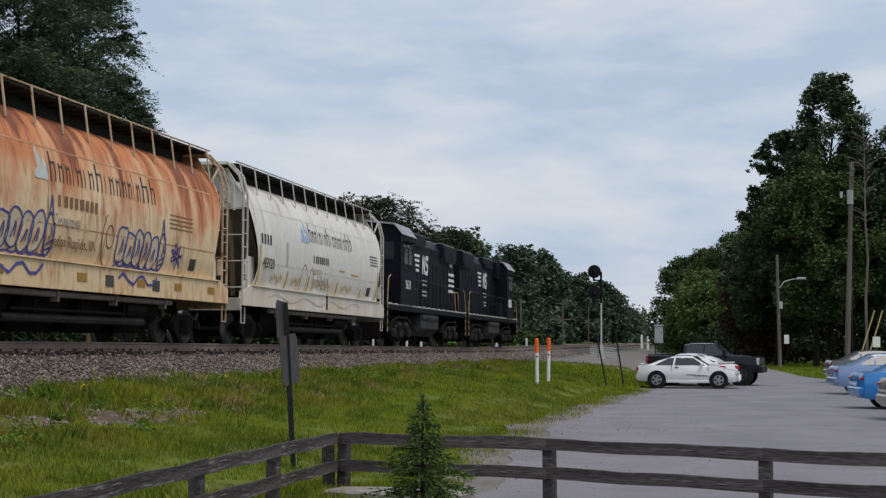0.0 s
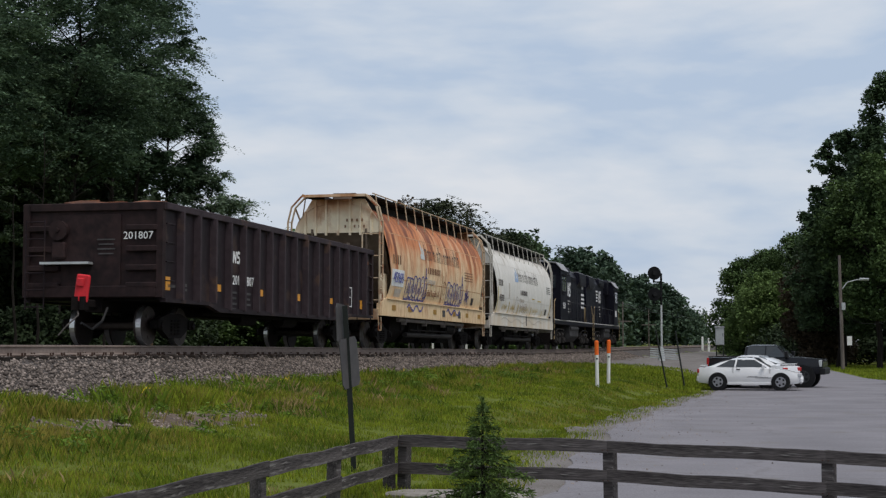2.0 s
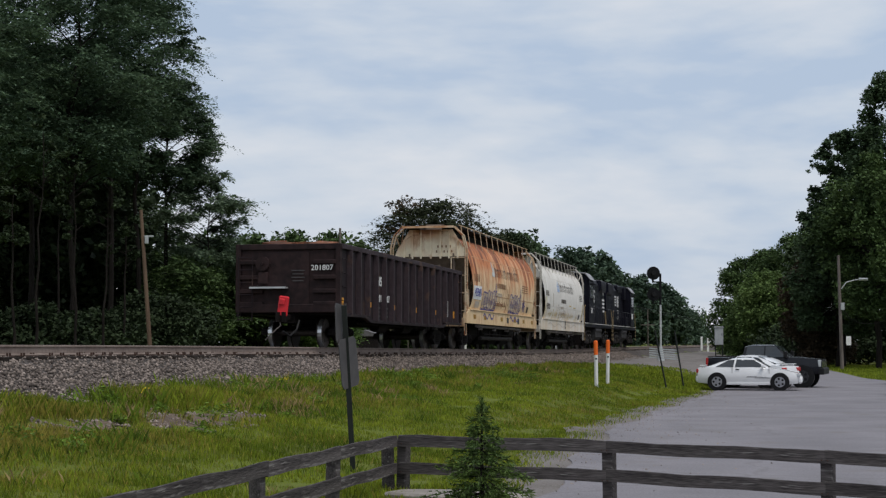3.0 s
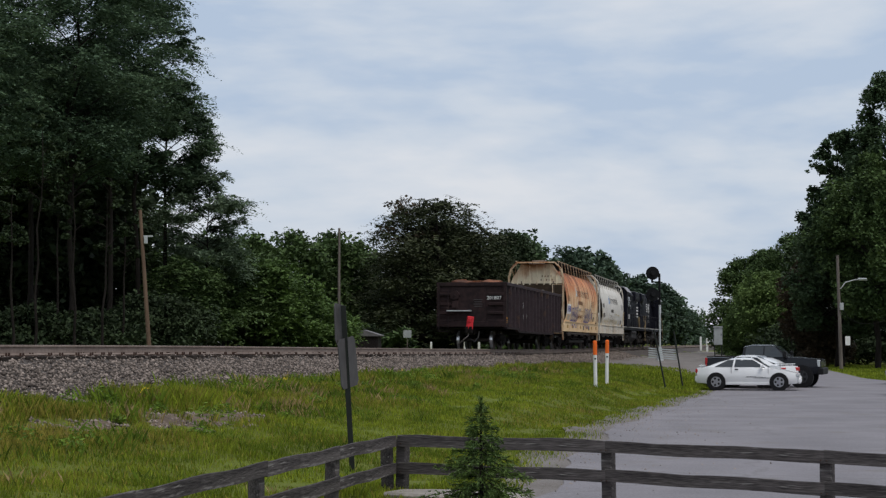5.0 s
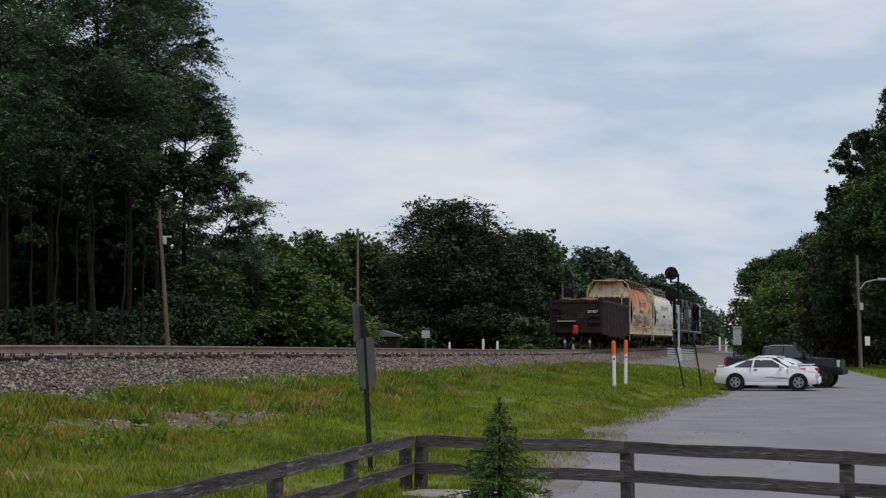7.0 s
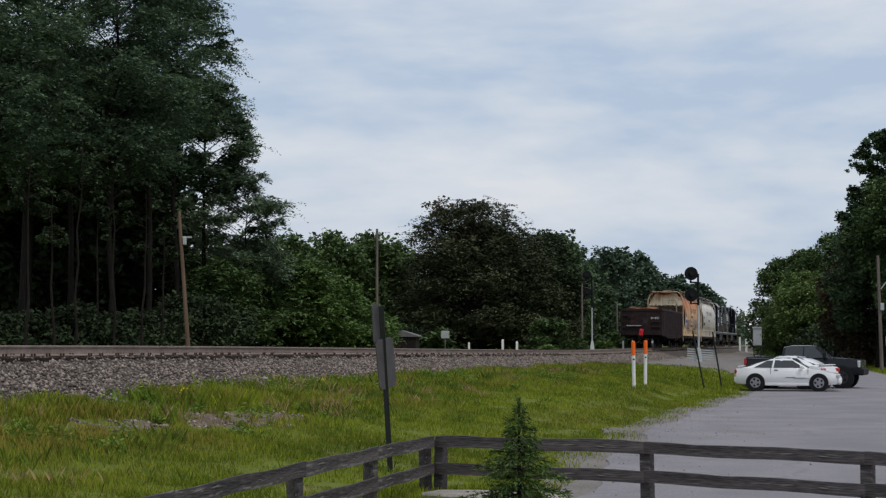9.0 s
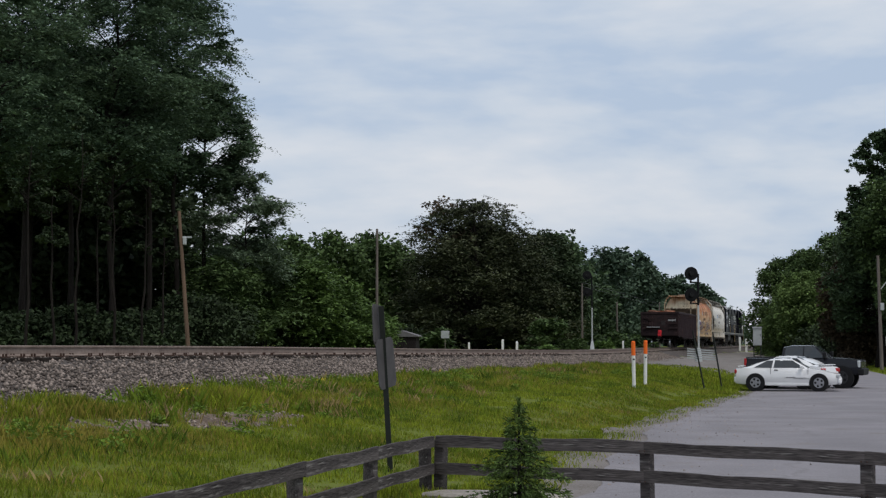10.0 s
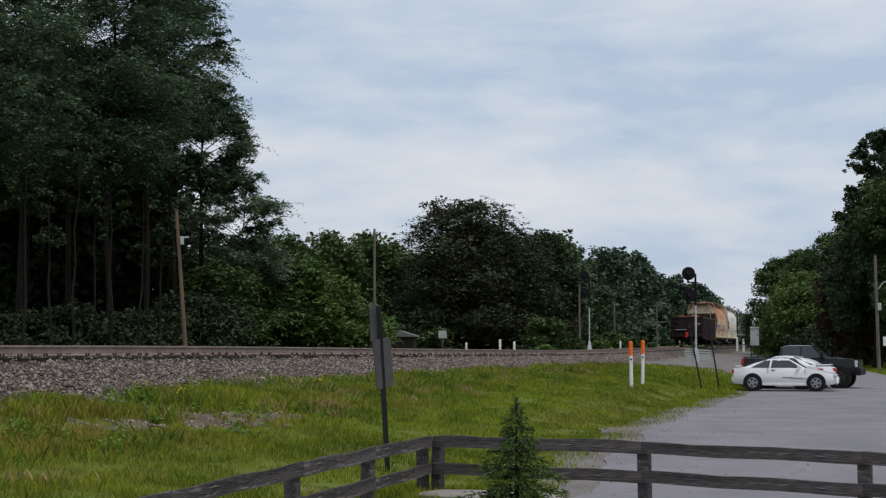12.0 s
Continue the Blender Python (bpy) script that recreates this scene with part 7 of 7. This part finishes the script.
def guys(p, dx, dy, h):
    for e, top in (((2.1, -3.0), h * 0.97), ((2.9, -3.6), h * 0.8)):
        bm = B()
        tube(bm, [(dx, 0, top), (-e[0] * 0.25, e[1], 0.3)], 0.012, 5)
        part("guy_wire", bm, "post_steel", p)
    for x0 in (-0.45, 0.05):
        bm = B()
        tube(bm, [(x0, -3.4, 0.2), (x0 + 1.5, -2.4, 3.9)], 0.042, 8)
        part("guy_guard", bm, "handrail", p, "pale tan guy-wire guard")
    bm = B()
    cyl(bm, (0.32, 0, h - 2.6), (0.32, 0, h - 1.7), 0.2, 12)
    cyl(bm, (-0.25, 0, h - 2.2), (-0.25, 0, h - 1.8), 0.09, 8)
    part("transformer", bm, "cabinet_grey", p, "grey pole transformer")
    bm = B()
    tube(bm, [(0, -0.1, h - 0.5), (30, -12, h + 1.0)], 0.02, 5)
    tube(bm, [(0, -0.1, h - 0.9), (30, -14, h + 0.4)], 0.02, 5)
    part("line_wire", bm, "trim_black", p)


wood_pole("utility_pole", "tall grey wooden utility pole with guy wires", 29.3, 99, 29.75, 99, 13.3, 0.19, "pole_wood", guys)


def small_sign(x, y, z, w, h, label, lean=0.0, mat="white_post"):
    g = ground_at(x, y)
    s = thing("small_sign", pose(x, y, g - 0.05, 0, lean, 0), label, "sign", "small track signs")
    bm = B()
    cyl(bm, (0, 0, 0), (0, 0, z - g), 0.03, 6)
    part("post", bm, "pole_wood", s)
    bm = B()
    box(bm, (0, -0.05, z - g), (w, 0.02, h), bevel=0.004)
    part("plate", bm, mat, s)


small_sign(-2.10, 95.8, 2.45, 0.50, 0.45, "square pale sign plate on a post beyond the track", mat="cabinet_grey")
small_sign(0.315 * 92, 92, 1.9, 0.45, 0.62, "small white sign beside the utility pole")


def track_post(b, d, height, w, label, lean=0.0):
    x, y = b * d, d
    bm = B()
    loft(bm, [[(k * w, j * 0.05, z) for k, j in ((-1, -1), (1, -1), (1, 1), (-1, 1))] for z in (0, height - 0.06)] + [[(k * w * 0.6, j * 0.03, height) for k, j in ((-1, -1), (1, -1), (1, 1), (-1, 1))]])
    ob = part("track_post", bm, "white_post")
    ob.matrix_basis = pose(x, y, ground_at(x, y) - 0.03, 0, lean, 0)
    tagged(ob, label, "post", "white track posts")


for b, d, h, w in ((-0.0068, 97.6, 1.15, 0.06), (0.0145, 103, 1.35, 0.075), (0.0235, 103, 1.25, 0.075), (0.1640, 195, 1.75, 0.12), (0.1680, 196, 1.7, 0.12), (0.0905, 128, 1.2, 0.07)):
    track_post(b, d, h, w, "short white post beside the track")


def relay_cabinet():
    x, y = 24.6, 140.6
    c = thing("relay_cabinet", pose(x, y, ground_at(x, y) - 0.05, 0, 0, -8), "pale grey railway equipment cabinet on legs", "cabinet")
    bm = B()
    box(bm, (0, 0, 1.95), (0.74, 0.7, 1.55), bevel=0.02)
    part("body", bm, "cabinet_grey", c)
    bm = B()
    prism(bm, ((-0.44, 2.73), (0.44, 2.73), (0.36, 2.83), (-0.36, 2.83)), -0.42, 0.42, "y")
    part("roof", bm, "aluminium", c)
    bm = B()
    box(bm, (0, -0.355, 1.93), (0.64, 0.02, 1.38), bevel=0.006)
    door = part("door", bm, "cabinet_grey", c)
    bm = B()
    box(bm, (0.26, -0.38, 2.1), (0.04, 0.04, 0.2))
    part("handle", bm, "trim_black", door)
    for k in (-0.3, 0.3):
        for j in (-0.26, 0.26):
            bm = B()
            box(bm, (k, j, 0.65), (0.08, 0.08, 1.3))
            part("leg", bm, "post_steel", c)


relay_cabinet()


def shed():
    x, y = -5.1, 105.0
    s = thing("small_shed", pose(x, y, ground_at(x, y), 0, 0, -6), "low dark shed with a pale shallow roof beyond the track", "shed")
    bm = B()
    box(bm, (0, 0, 0.6), (1.95, 1.6, 1.2))
    part("wall", bm, "shed_dark", s)
    bm = B()
    prism(bm, ((-1.15, 1.2), (0, 1.55), (1.15, 1.2), (1.15, 1.13), (-1.15, 1.13)), -0.95, 0.95, "y")
    part("roof", bm, "shed_roof", s)
    for k in range(9):
        bm = B()
        box(bm, (-0.86 + 0.215 * k, -0.81, 0.57), (0.19, 0.03, 1.1))
        part("plank", bm, "shed_dark", s)
    bm = B()
    tube(bm, [(-0.75, -0.9, 0.0), (-0.95, -0.9, 1.4)], 0.035, 6)
    part("leaning_pole", bm, "white_post", s, "pale pole leaning on the wall")


shed()


def line_wires():
    bm = B()
    for dz in (0, 0.35):
        tube(bm, [(0.0648 * 140, 140, 6.9 + dz), (0.1136 * 190, 190, 6.2 + dz), (0.16 * 330, 330, 6.4 + dz)], 0.02, 4)
    ob = part("line_wires", bm, "trim_black")
    tagged(ob, "thin overhead wires along the distant track", "wire")


line_wires()


# ---------------------------------------------------------------- vehicles (x ahead, y to the left, z up)
def road_wheel(car, x, y, r, width, rim, spokes=5):
    side = 1 if y > 0 else -1
    w = new("wheel")
    w.parent, w.matrix_basis = car, pose(x, y, r)
    bm = B()
    cyl(bm, (0, -width / 2, 0), (0, width / 2, 0), r, 28)
    edges = [e for e in bm.edges if abs(e.verts[0].co.y - e.verts[1].co.y) < 1e-5 and e.verts[0].co.length > r * 0.9]
    bmesh.ops.bevel(bm, geom=edges, offset=0.025, segments=2, affect="EDGES")
    part("tyre", bm, "rubber", w, smooth=False)
    bm = B()
    o = side * width / 2
    cyl(bm, (0, o - side * 0.02, 0), (0, o + side * 0.006, 0), r * 0.62, 24)
    cyl(bm, (0, o, 0), (0, o + side * 0.02, 0), r * 0.14, 10)
    for k in range(spokes):
        a = 6.283 * k / spokes
        box(bm, (r * 0.33, o + side * 0.012, 0), (r * 0.55, 0.02, r * 0.15), pose(0, 0, 0, 0, math.degrees(a), 0))
    part("rim", bm, rim, w)
    for k in range(spokes):
        bm = B()
        a = 6.283 * (k + 0.5) / spokes
        cyl(bm, (r * 0.4 * math.cos(a), o, r * 0.4 * math.sin(a)), (r * 0.4 * math.cos(a), o + side * 0.009, r * 0.4 * math.sin(a)), r * 0.14, 8)
        part("rim_opening", bm, "trim_black", w)


def car_body(name, label, category, m, mat, stations, wheels, wheel_r, width, rim, windows, extras=None, group="parked cars", cladding=None):
    """stations: (x, sill z, belt z, roof z or belt z, half width, half roof width); windows: side panes as (x, z) outlines."""
    car = thing(name, m, label, category, group)
    rings, tops = [], []
    for x, zs, zb, zr, w, wr in stations:
        rings.append([(x, -w * 0.93, zs), (x, -w, zs + 0.12), (x, -w * 1.01, (zs + zb) / 2 + 0.05), (x, -w * 0.95, zb - 0.02), (x, -wr, max(zr, zb) - 0.03), (x, -wr * 0.6, max(zr, zb)), (x, wr * 0.6, max(zr, zb)), (x, wr, max(zr, zb) - 0.03), (x, w * 0.95, zb - 0.02), (x, w * 1.01, (zs + zb) / 2 + 0.05), (x, w, zs + 0.12), (x, w * 0.93, zs)])
    bm = B()
    loft(bm, rings)
    part("body", bm, mat, car, smooth=True)
    st = np.array(stations)

    def skin(x, z):
        """Half width of the body at a side place."""
        zb, zr, w, wr = (float(np.interp(x, st[:, 0], st[:, j])) for j in (2, 3, 4, 5))
        if z <= zb:
            return w * 0.965 + 0.02
        k = min(1.0, (z - zb) / max(zr - 0.03 - zb, 0.05))
        return w * 0.95 + (wr - w * 0.95) * k
    for side in (-1, 1):
        for outline in windows:
            bm = B()
            a = [bm.verts.new((x, side * (skin(x, z) + 0.012), z)) for x, z in outline]
            b = [bm.verts.new((x, side * (skin(x, z) - 0.02), z)) for x, z in outline]
            bm.faces.new(a), bm.faces.new(b[::-1])
            for i in range(len(a)):
                j = (i + 1) % len(a)
                bm.faces.new((a[i], b[i], b[j], a[j]))
            part("side_window", bm, "glass", car)
        for x in wheels:
            bm = B()
            cyl(bm, (x, side * (width - 0.22), wheel_r), (x, side * (width + 0.008), wheel_r), wheel_r * 1.13, 24)
            part("wheel_arch", bm, "trim_black", car)
            road_wheel(car, x, side * (width - 0.085), wheel_r, 0.2, rim)
        bm = B()
        box(bm, ((wheels[0] + wheels[1]) / 2, side * (width - 0.01), stations[len(stations) // 2][1] + 0.06), (abs(wheels[1] - wheels[0]) - 2.3 * wheel_r, 0.03, 0.1), bevel=0.01)
        part("side_skirt", bm, cladding or mat, car)
    if extras:
        extras(car, skin)
    return car


def pane(car, name, corners, mat="glass", thick=0.012, label=""):
    bm = B()
    plate(bm, corners, thick)
    return part(name, bm, mat, car, label)


def slab(car, name, c, size, mat, label="", bevel=0.02, m=None):
    bm = B()
    box(bm, c, size, m, bevel)
    return part(name, bm, mat, car, label)


def coupe_extras(car, skin, f=1.0, g=1.0):
    pane(car, "windscreen", [(0.92 * f, -0.62, 0.96 * g), (0.92 * f, 0.62, 0.96 * g), (0.22 * f, 0.50, 1.325 * g), (0.22 * f, -0.50, 1.325 * g)])
    pane(car, "rear_window", [(-1.72 * f, 0.60, 1.0 * g), (-1.72 * f, -0.60, 1.0 * g), (-0.78 * f, -0.50, 1.325 * g), (-0.78 * f, 0.50, 1.325 * g)])
    for s in (-1, 1):
        slab(car, "tail_lamp", (-2.22 * f, s * 0.62, 0.78 * g), (0.10 * f, 0.34, 0.17 * g), "lamp_red", "red tail lamp")
        slab(car, "headlamp", (2.14 * f, s * 0.60, 0.62 * g), (0.16 * f, 0.36, 0.13 * g), "lamp_clear", "clear headlamp")
        slab(car, "mirror", (0.62 * f, s * 0.92, 0.98 * g), (0.14 * f, 0.18, 0.12 * g), "car_white")
        slab(car, "door_handle", (-0.42, s * (skin(-0.42, 0.78) + 0.004), 0.80), (0.16 * f, 0.02, 0.04 * g), "trim_black", bevel=0.006)
        for x in (-0.62, 0.78):
            slab(car, "door_gap", (x, s * (skin(x, 0.6) + 0.0), 0.62), (0.014 * f, 0.016, 0.62 * g), "trim_black", bevel=0)
        slab(car, "rubbing_strip", (0.1, s * (skin(0, 0.55) + 0.008), 0.52), (2.0 * f, 0.02, 0.035 * g), "car_white", bevel=0.008)
        for k, (x, z, w) in enumerate(((0.35, 0.535, 0.9), (0.6, 0.50, 0.7), (0.15, 0.56, 0.4))):
            slab(car, "door_scuff", (x * f, s * (skin(x, 0.55) + 0.02), z * g), (w * f, 0.004, 0.014), "sign_back", "dark scrape along the door", bevel=0)
    slab(car, "rear_bumper", (-2.22 * f, 0, 0.45 * g), (0.16 * f, 1.55, 0.28 * g), "car_white", bevel=0.06)
    slab(car, "front_bumper", (2.20 * f, 0, 0.40 * g), (0.18 * f, 1.5, 0.26 * g), "car_white", bevel=0.06)
    slab(car, "spoiler", (-2.02 * f, 0, 1.0 * g), (0.22 * f, 1.3, 0.03 * g), "car_white", bevel=0.01)
    for s in (-0.5, 0.5):
        slab(car, "spoiler_foot", (-2.0 * f, s, 0.965 * g), (0.12 * f, 0.05, 0.07 * g), "car_white", bevel=0)


COUPE = ((-2.28, 0.42, 0.72, 0.72, 0.62, 0.5), (-2.2, 0.28, 0.92, 0.92, 0.78, 0.62), (-1.75, 0.24, 0.98, 1.0, 0.85, 0.68), (-1.3, 0.22, 0.96, 1.18, 0.86, 0.62), (-0.75, 0.20, 0.95, 1.33, 0.865, 0.58), (-0.2, 0.20, 0.94, 1.37, 0.865, 0.58), (0.25, 0.20, 0.93, 1.34, 0.865, 0.58), (0.65, 0.20, 0.92, 1.12, 0.86, 0.62), (0.98, 0.20, 0.92, 0.93, 0.86, 0.68), (1.6, 0.22, 0.84, 0.84, 0.84, 0.66), (2.08, 0.26, 0.72, 0.72, 0.76, 0.58), (2.3, 0.34, 0.56, 0.56, 0.58, 0.46))
CW = ([(-1.42, 0.98), (-0.66, 0.97), (-0.60, 1.27), (-0.85, 1.26)], [(-0.58, 0.97), (0.74, 0.96), (0.22, 1.27), (-0.52, 1.285)])
x0, y0 = 11.98, 61.7
low = [(x * 0.88, zs, zb * 0.93, zr * 0.91, w, wr) for x, zs, zb, zr, w, wr in COUPE]
lowW = [[(x * 0.88, z * 0.918) for x, z in o] for o in CW]
car_body("coupe", "white two-door coupe parked at the edge of the lot", "car", pose(x0, y0, ground_at(x0, y0) + 0.055, 0, 0, -14), "car_white", low, (-1.20, 1.18), 0.32, 0.876, "alloy", lowW, lambda c, k: coupe_extras(c, k, 0.88, 0.94))
x1, y1 = 12.50, 64.5
short = [(x * 0.84, zs, zb * 0.97, zr * 0.97, w, wr) for x, zs, zb, zr, w, wr in COUPE]
shortW = [[(x * 0.84, z * 0.975) for x, z in o] for o in CW]
car_body("coupe", "second white coupe parked close behind the first", "car", pose(x1, y1, ground_at(x1, y1) + 0.055, 0, 0, 142), "car_white", short, (-1.14, 1.12), 0.33, 0.876, "alloy", shortW, lambda c, k: coupe_extras(c, k, 0.84, 0.97))


def pickup_extras(car, skin):
    pane(car, "windscreen", [(0.94, -0.74, 1.27), (0.94, 0.74, 1.27), (0.50, 0.64, 1.68), (0.50, -0.64, 1.68)])
    pane(car, "rear_window", [(-0.85, 0.7, 1.28), (-0.85, -0.7, 1.28), (-0.83, -0.6, 1.64), (-0.83, 0.6, 1.64)])
    for s in (-1, 1):
        slab(car, "tail_lamp", (-2.36, s * 0.86, 1.02), (0.10, 0.18, 0.36), "lamp_red", "red tail lamp")
        slab(car, "headlamp", (2.24, s * 0.72, 0.98), (0.12, 0.42, 0.28), "lamp_clear", "clear headlamp")
        slab(car, "mirror", (0.90, s * 1.06, 1.34), (0.14, 0.2, 0.26), "trim_black")
        slab(car, "bed_rail", (-1.60, s * 0.92, 1.235), (1.46, 0.10, 0.05), "trim_black", bevel=0.01)
        for x in (-0.84, 0.03, 0.9):
            slab(car, "door_gap", (x, s * (skin(x, 0.9) + 0.0), 0.88), (0.015, 0.016, 0.75), "trim_black", bevel=0)
        for x in (-0.75, 0.25):
            slab(car, "door_handle", (x, s * (skin(x, 1.1) + 0.006), 1.12), (0.16, 0.03, 0.04), "alloy", bevel=0.006)
    slab(car, "front_bumper", (2.30, 0, 0.66), (0.26, 1.85, 0.28), "trim_black", bevel=0.04)
    slab(car, "grille", (2.30, 0, 1.0), (0.06, 0.95, 0.3), "trim_black", bevel=0.01)
    slab(car, "rear_bumper", (-2.42, 0, 0.66), (0.18, 1.8, 0.2), "alloy", bevel=0.03)
    slab(car, "aerial", (0.95, 0.85, 1.62), (0.012, 0.012, 0.7), "trim_black", bevel=0)


PICK = ((-2.88, 0.62, 1.2, 1.2, 0.90, 0.86), (-2.8, 0.55, 1.22, 1.22, 0.94, 0.88), (-1.05, 0.50, 1.22, 1.22, 0.95, 0.88), (-0.98, 0.48, 1.22, 1.78, 0.95, 0.70), (-0.6, 0.48, 1.22, 1.85, 0.95, 0.70), (0.4, 0.48, 1.22, 1.85, 0.95, 0.70), (0.62, 0.48, 1.22, 1.76, 0.95, 0.70), (1.2, 0.48, 1.24, 1.26, 0.95, 0.80), (1.8, 0.50, 1.22, 1.22, 0.95, 0.80), (2.6, 0.55, 1.16, 1.16, 0.93, 0.76), (2.78, 0.62, 1.08, 1.08, 0.88, 0.7))
PW = ([(-0.90, 1.28), (0.0, 1.28), (0.0, 1.74), (-0.84, 1.74)], [(0.06, 1.28), (1.05, 1.29), (0.55, 1.73), (0.06, 1.75)])
PICK = [(x * 0.84, zs, zb, zr - 0.11 if zr > 1.5 else zr, w, wr) for x, zs, zb, zr, w, wr in PICK]
PW = [[(x * 0.84, z - 0.06) for x, z in o] for o in PW]
xp, yp = 13.60, 66.2
car_body("pickup_truck", "black crew-cab pickup truck parked behind the white coupe", "pickup truck", pose(xp, yp, ground_at(xp, yp) + 0.055, 0, 0, -20), "car_black", PICK, (-1.52, 1.55), 0.43, 0.965, "alloy_dark", PW, pickup_extras)


def sedan_extras(paint_name):
    def go(car, skin):
        pane(car, "windscreen", [(1.0, -0.66, 0.98), (1.0, 0.66, 0.98), (0.38, 0.54, 1.38), (0.38, -0.54, 1.38)])
        pane(car, "rear_window", [(-1.7, 0.64, 1.0), (-1.7, -0.64, 1.0), (-0.98, -0.54, 1.38), (-0.98, 0.54, 1.38)])
        for s in (-1, 1):
            slab(car, "tail_lamp", (-2.31, s * 0.64, 0.82), (0.06, 0.30, 0.09), "lamp_red", "red tail lamp")
            slab(car, "headlamp", (2.24, s * 0.60, 0.66), (0.14, 0.36, 0.14), "lamp_clear", "clear headlamp")
            slab(car, "mirror", (0.72, s * 0.94, 1.0), (0.14, 0.18, 0.12), paint_name)
            for x in (-1.0, -0.02, 0.95):
                slab(car, "door_gap", (x, s * (skin(x, 0.6) + 0.0), 0.62), (0.014, 0.016, 0.6), "trim_black", bevel=0)
        slab(car, "rear_bumper", (-2.30, 0, 0.47), (0.16, 1.6, 0.26), paint_name, bevel=0.06)
        slab(car, "front_bumper", (2.28, 0, 0.43), (0.18, 1.55, 0.26), paint_name, bevel=0.06)
    return go


SEDAN = ((-2.34, 0.40, 0.80, 0.80, 0.68, 0.58), (-2.25, 0.28, 0.98, 0.98, 0.82, 0.68), (-1.75, 0.22, 1.0, 1.01, 0.88, 0.72), (-1.0, 0.20, 0.98, 1.40, 0.89, 0.60), (-0.3, 0.20, 0.97, 1.44, 0.89, 0.60), (0.4, 0.20, 0.96, 1.40, 0.89, 0.60), (1.02, 0.20, 0.95, 0.97, 0.88, 0.72), (1.7, 0.22, 0.88, 0.88, 0.86, 0.68), (2.2, 0.26, 0.76, 0.76, 0.78, 0.6), (2.38, 0.34, 0.6, 0.6, 0.62, 0.5))
SW = ([(-1.55, 1.02), (-1.04, 1.02), (-1.0, 1.32), (-1.1, 1.32)], [(-0.98, 1.02), (-0.06, 1.01), (-0.06, 1.36), (-0.92, 1.34)], [(0.0, 1.01), (0.86, 1.0), (0.4, 1.33), (0.0, 1.36)])
for x, y, mat, lab, yaw in ((14.2, 36.9, "car_tan", "taupe sedan parked in the row", -4), (15.4, 43.3, "car_blue", "bright blue sedan parked in the row", -4), (18.05, 54.8, "car_silver_blue", "pale blue sedan parked in the row", -5), (22.2, 70.0, "car_grey", "grey sedan parked in the row", -6)):
    car_body("sedan", lab, "car", pose(x, y, ground_at(x, y) + 0.055, 0, 0, yaw), mat, SEDAN, (-1.38, 1.36), 0.32, 0.905, "alloy", SW, sedan_extras(mat), "row of parked cars")


# ---------------------------------------------------------------- what moves
def train_at(t):
    a = np.array(TRAIN)
    w = 0.6
    return float(sum(np.interp(np.clip(t + k, 0, 12), a[:, 0], a[:, 1]) + (t + k - np.clip(t + k, 0, 12)) * 12.85 for k in (-w, -w / 2, 0, w / 2, w)) / 5)


def motions():
    for (car, half), at in zip(MOVING, CAR_AT):
        rows = []
        for i in range(25):
            t = i * 0.5
            s = train_at(t) + at
            (xa, ya), (xb, yb) = on(s - half), on(s + half)
            za, zb = rail_z(s - half), rail_z(s + half)
            turn = math.degrees(math.atan2(yb - ya, xb - xa))
            tilt = -math.degrees(math.atan2(zb - za, 2 * half))
            rows.append((t, pose((xa + xb) / 2, (ya + yb) / 2, (za + zb) / 2 + 0.002, 0, tilt, turn)))
        walk(car, rows)
    for ob, x, r in SPINNING:
        rows = []
        for i in range(361):
            t = i / 30
            rows.append((t, pose(x, 0, r, 0, math.degrees((train_at(t) - train_at(0)) / r) % 360, 0)))
        walk(ob, rows)


motions()
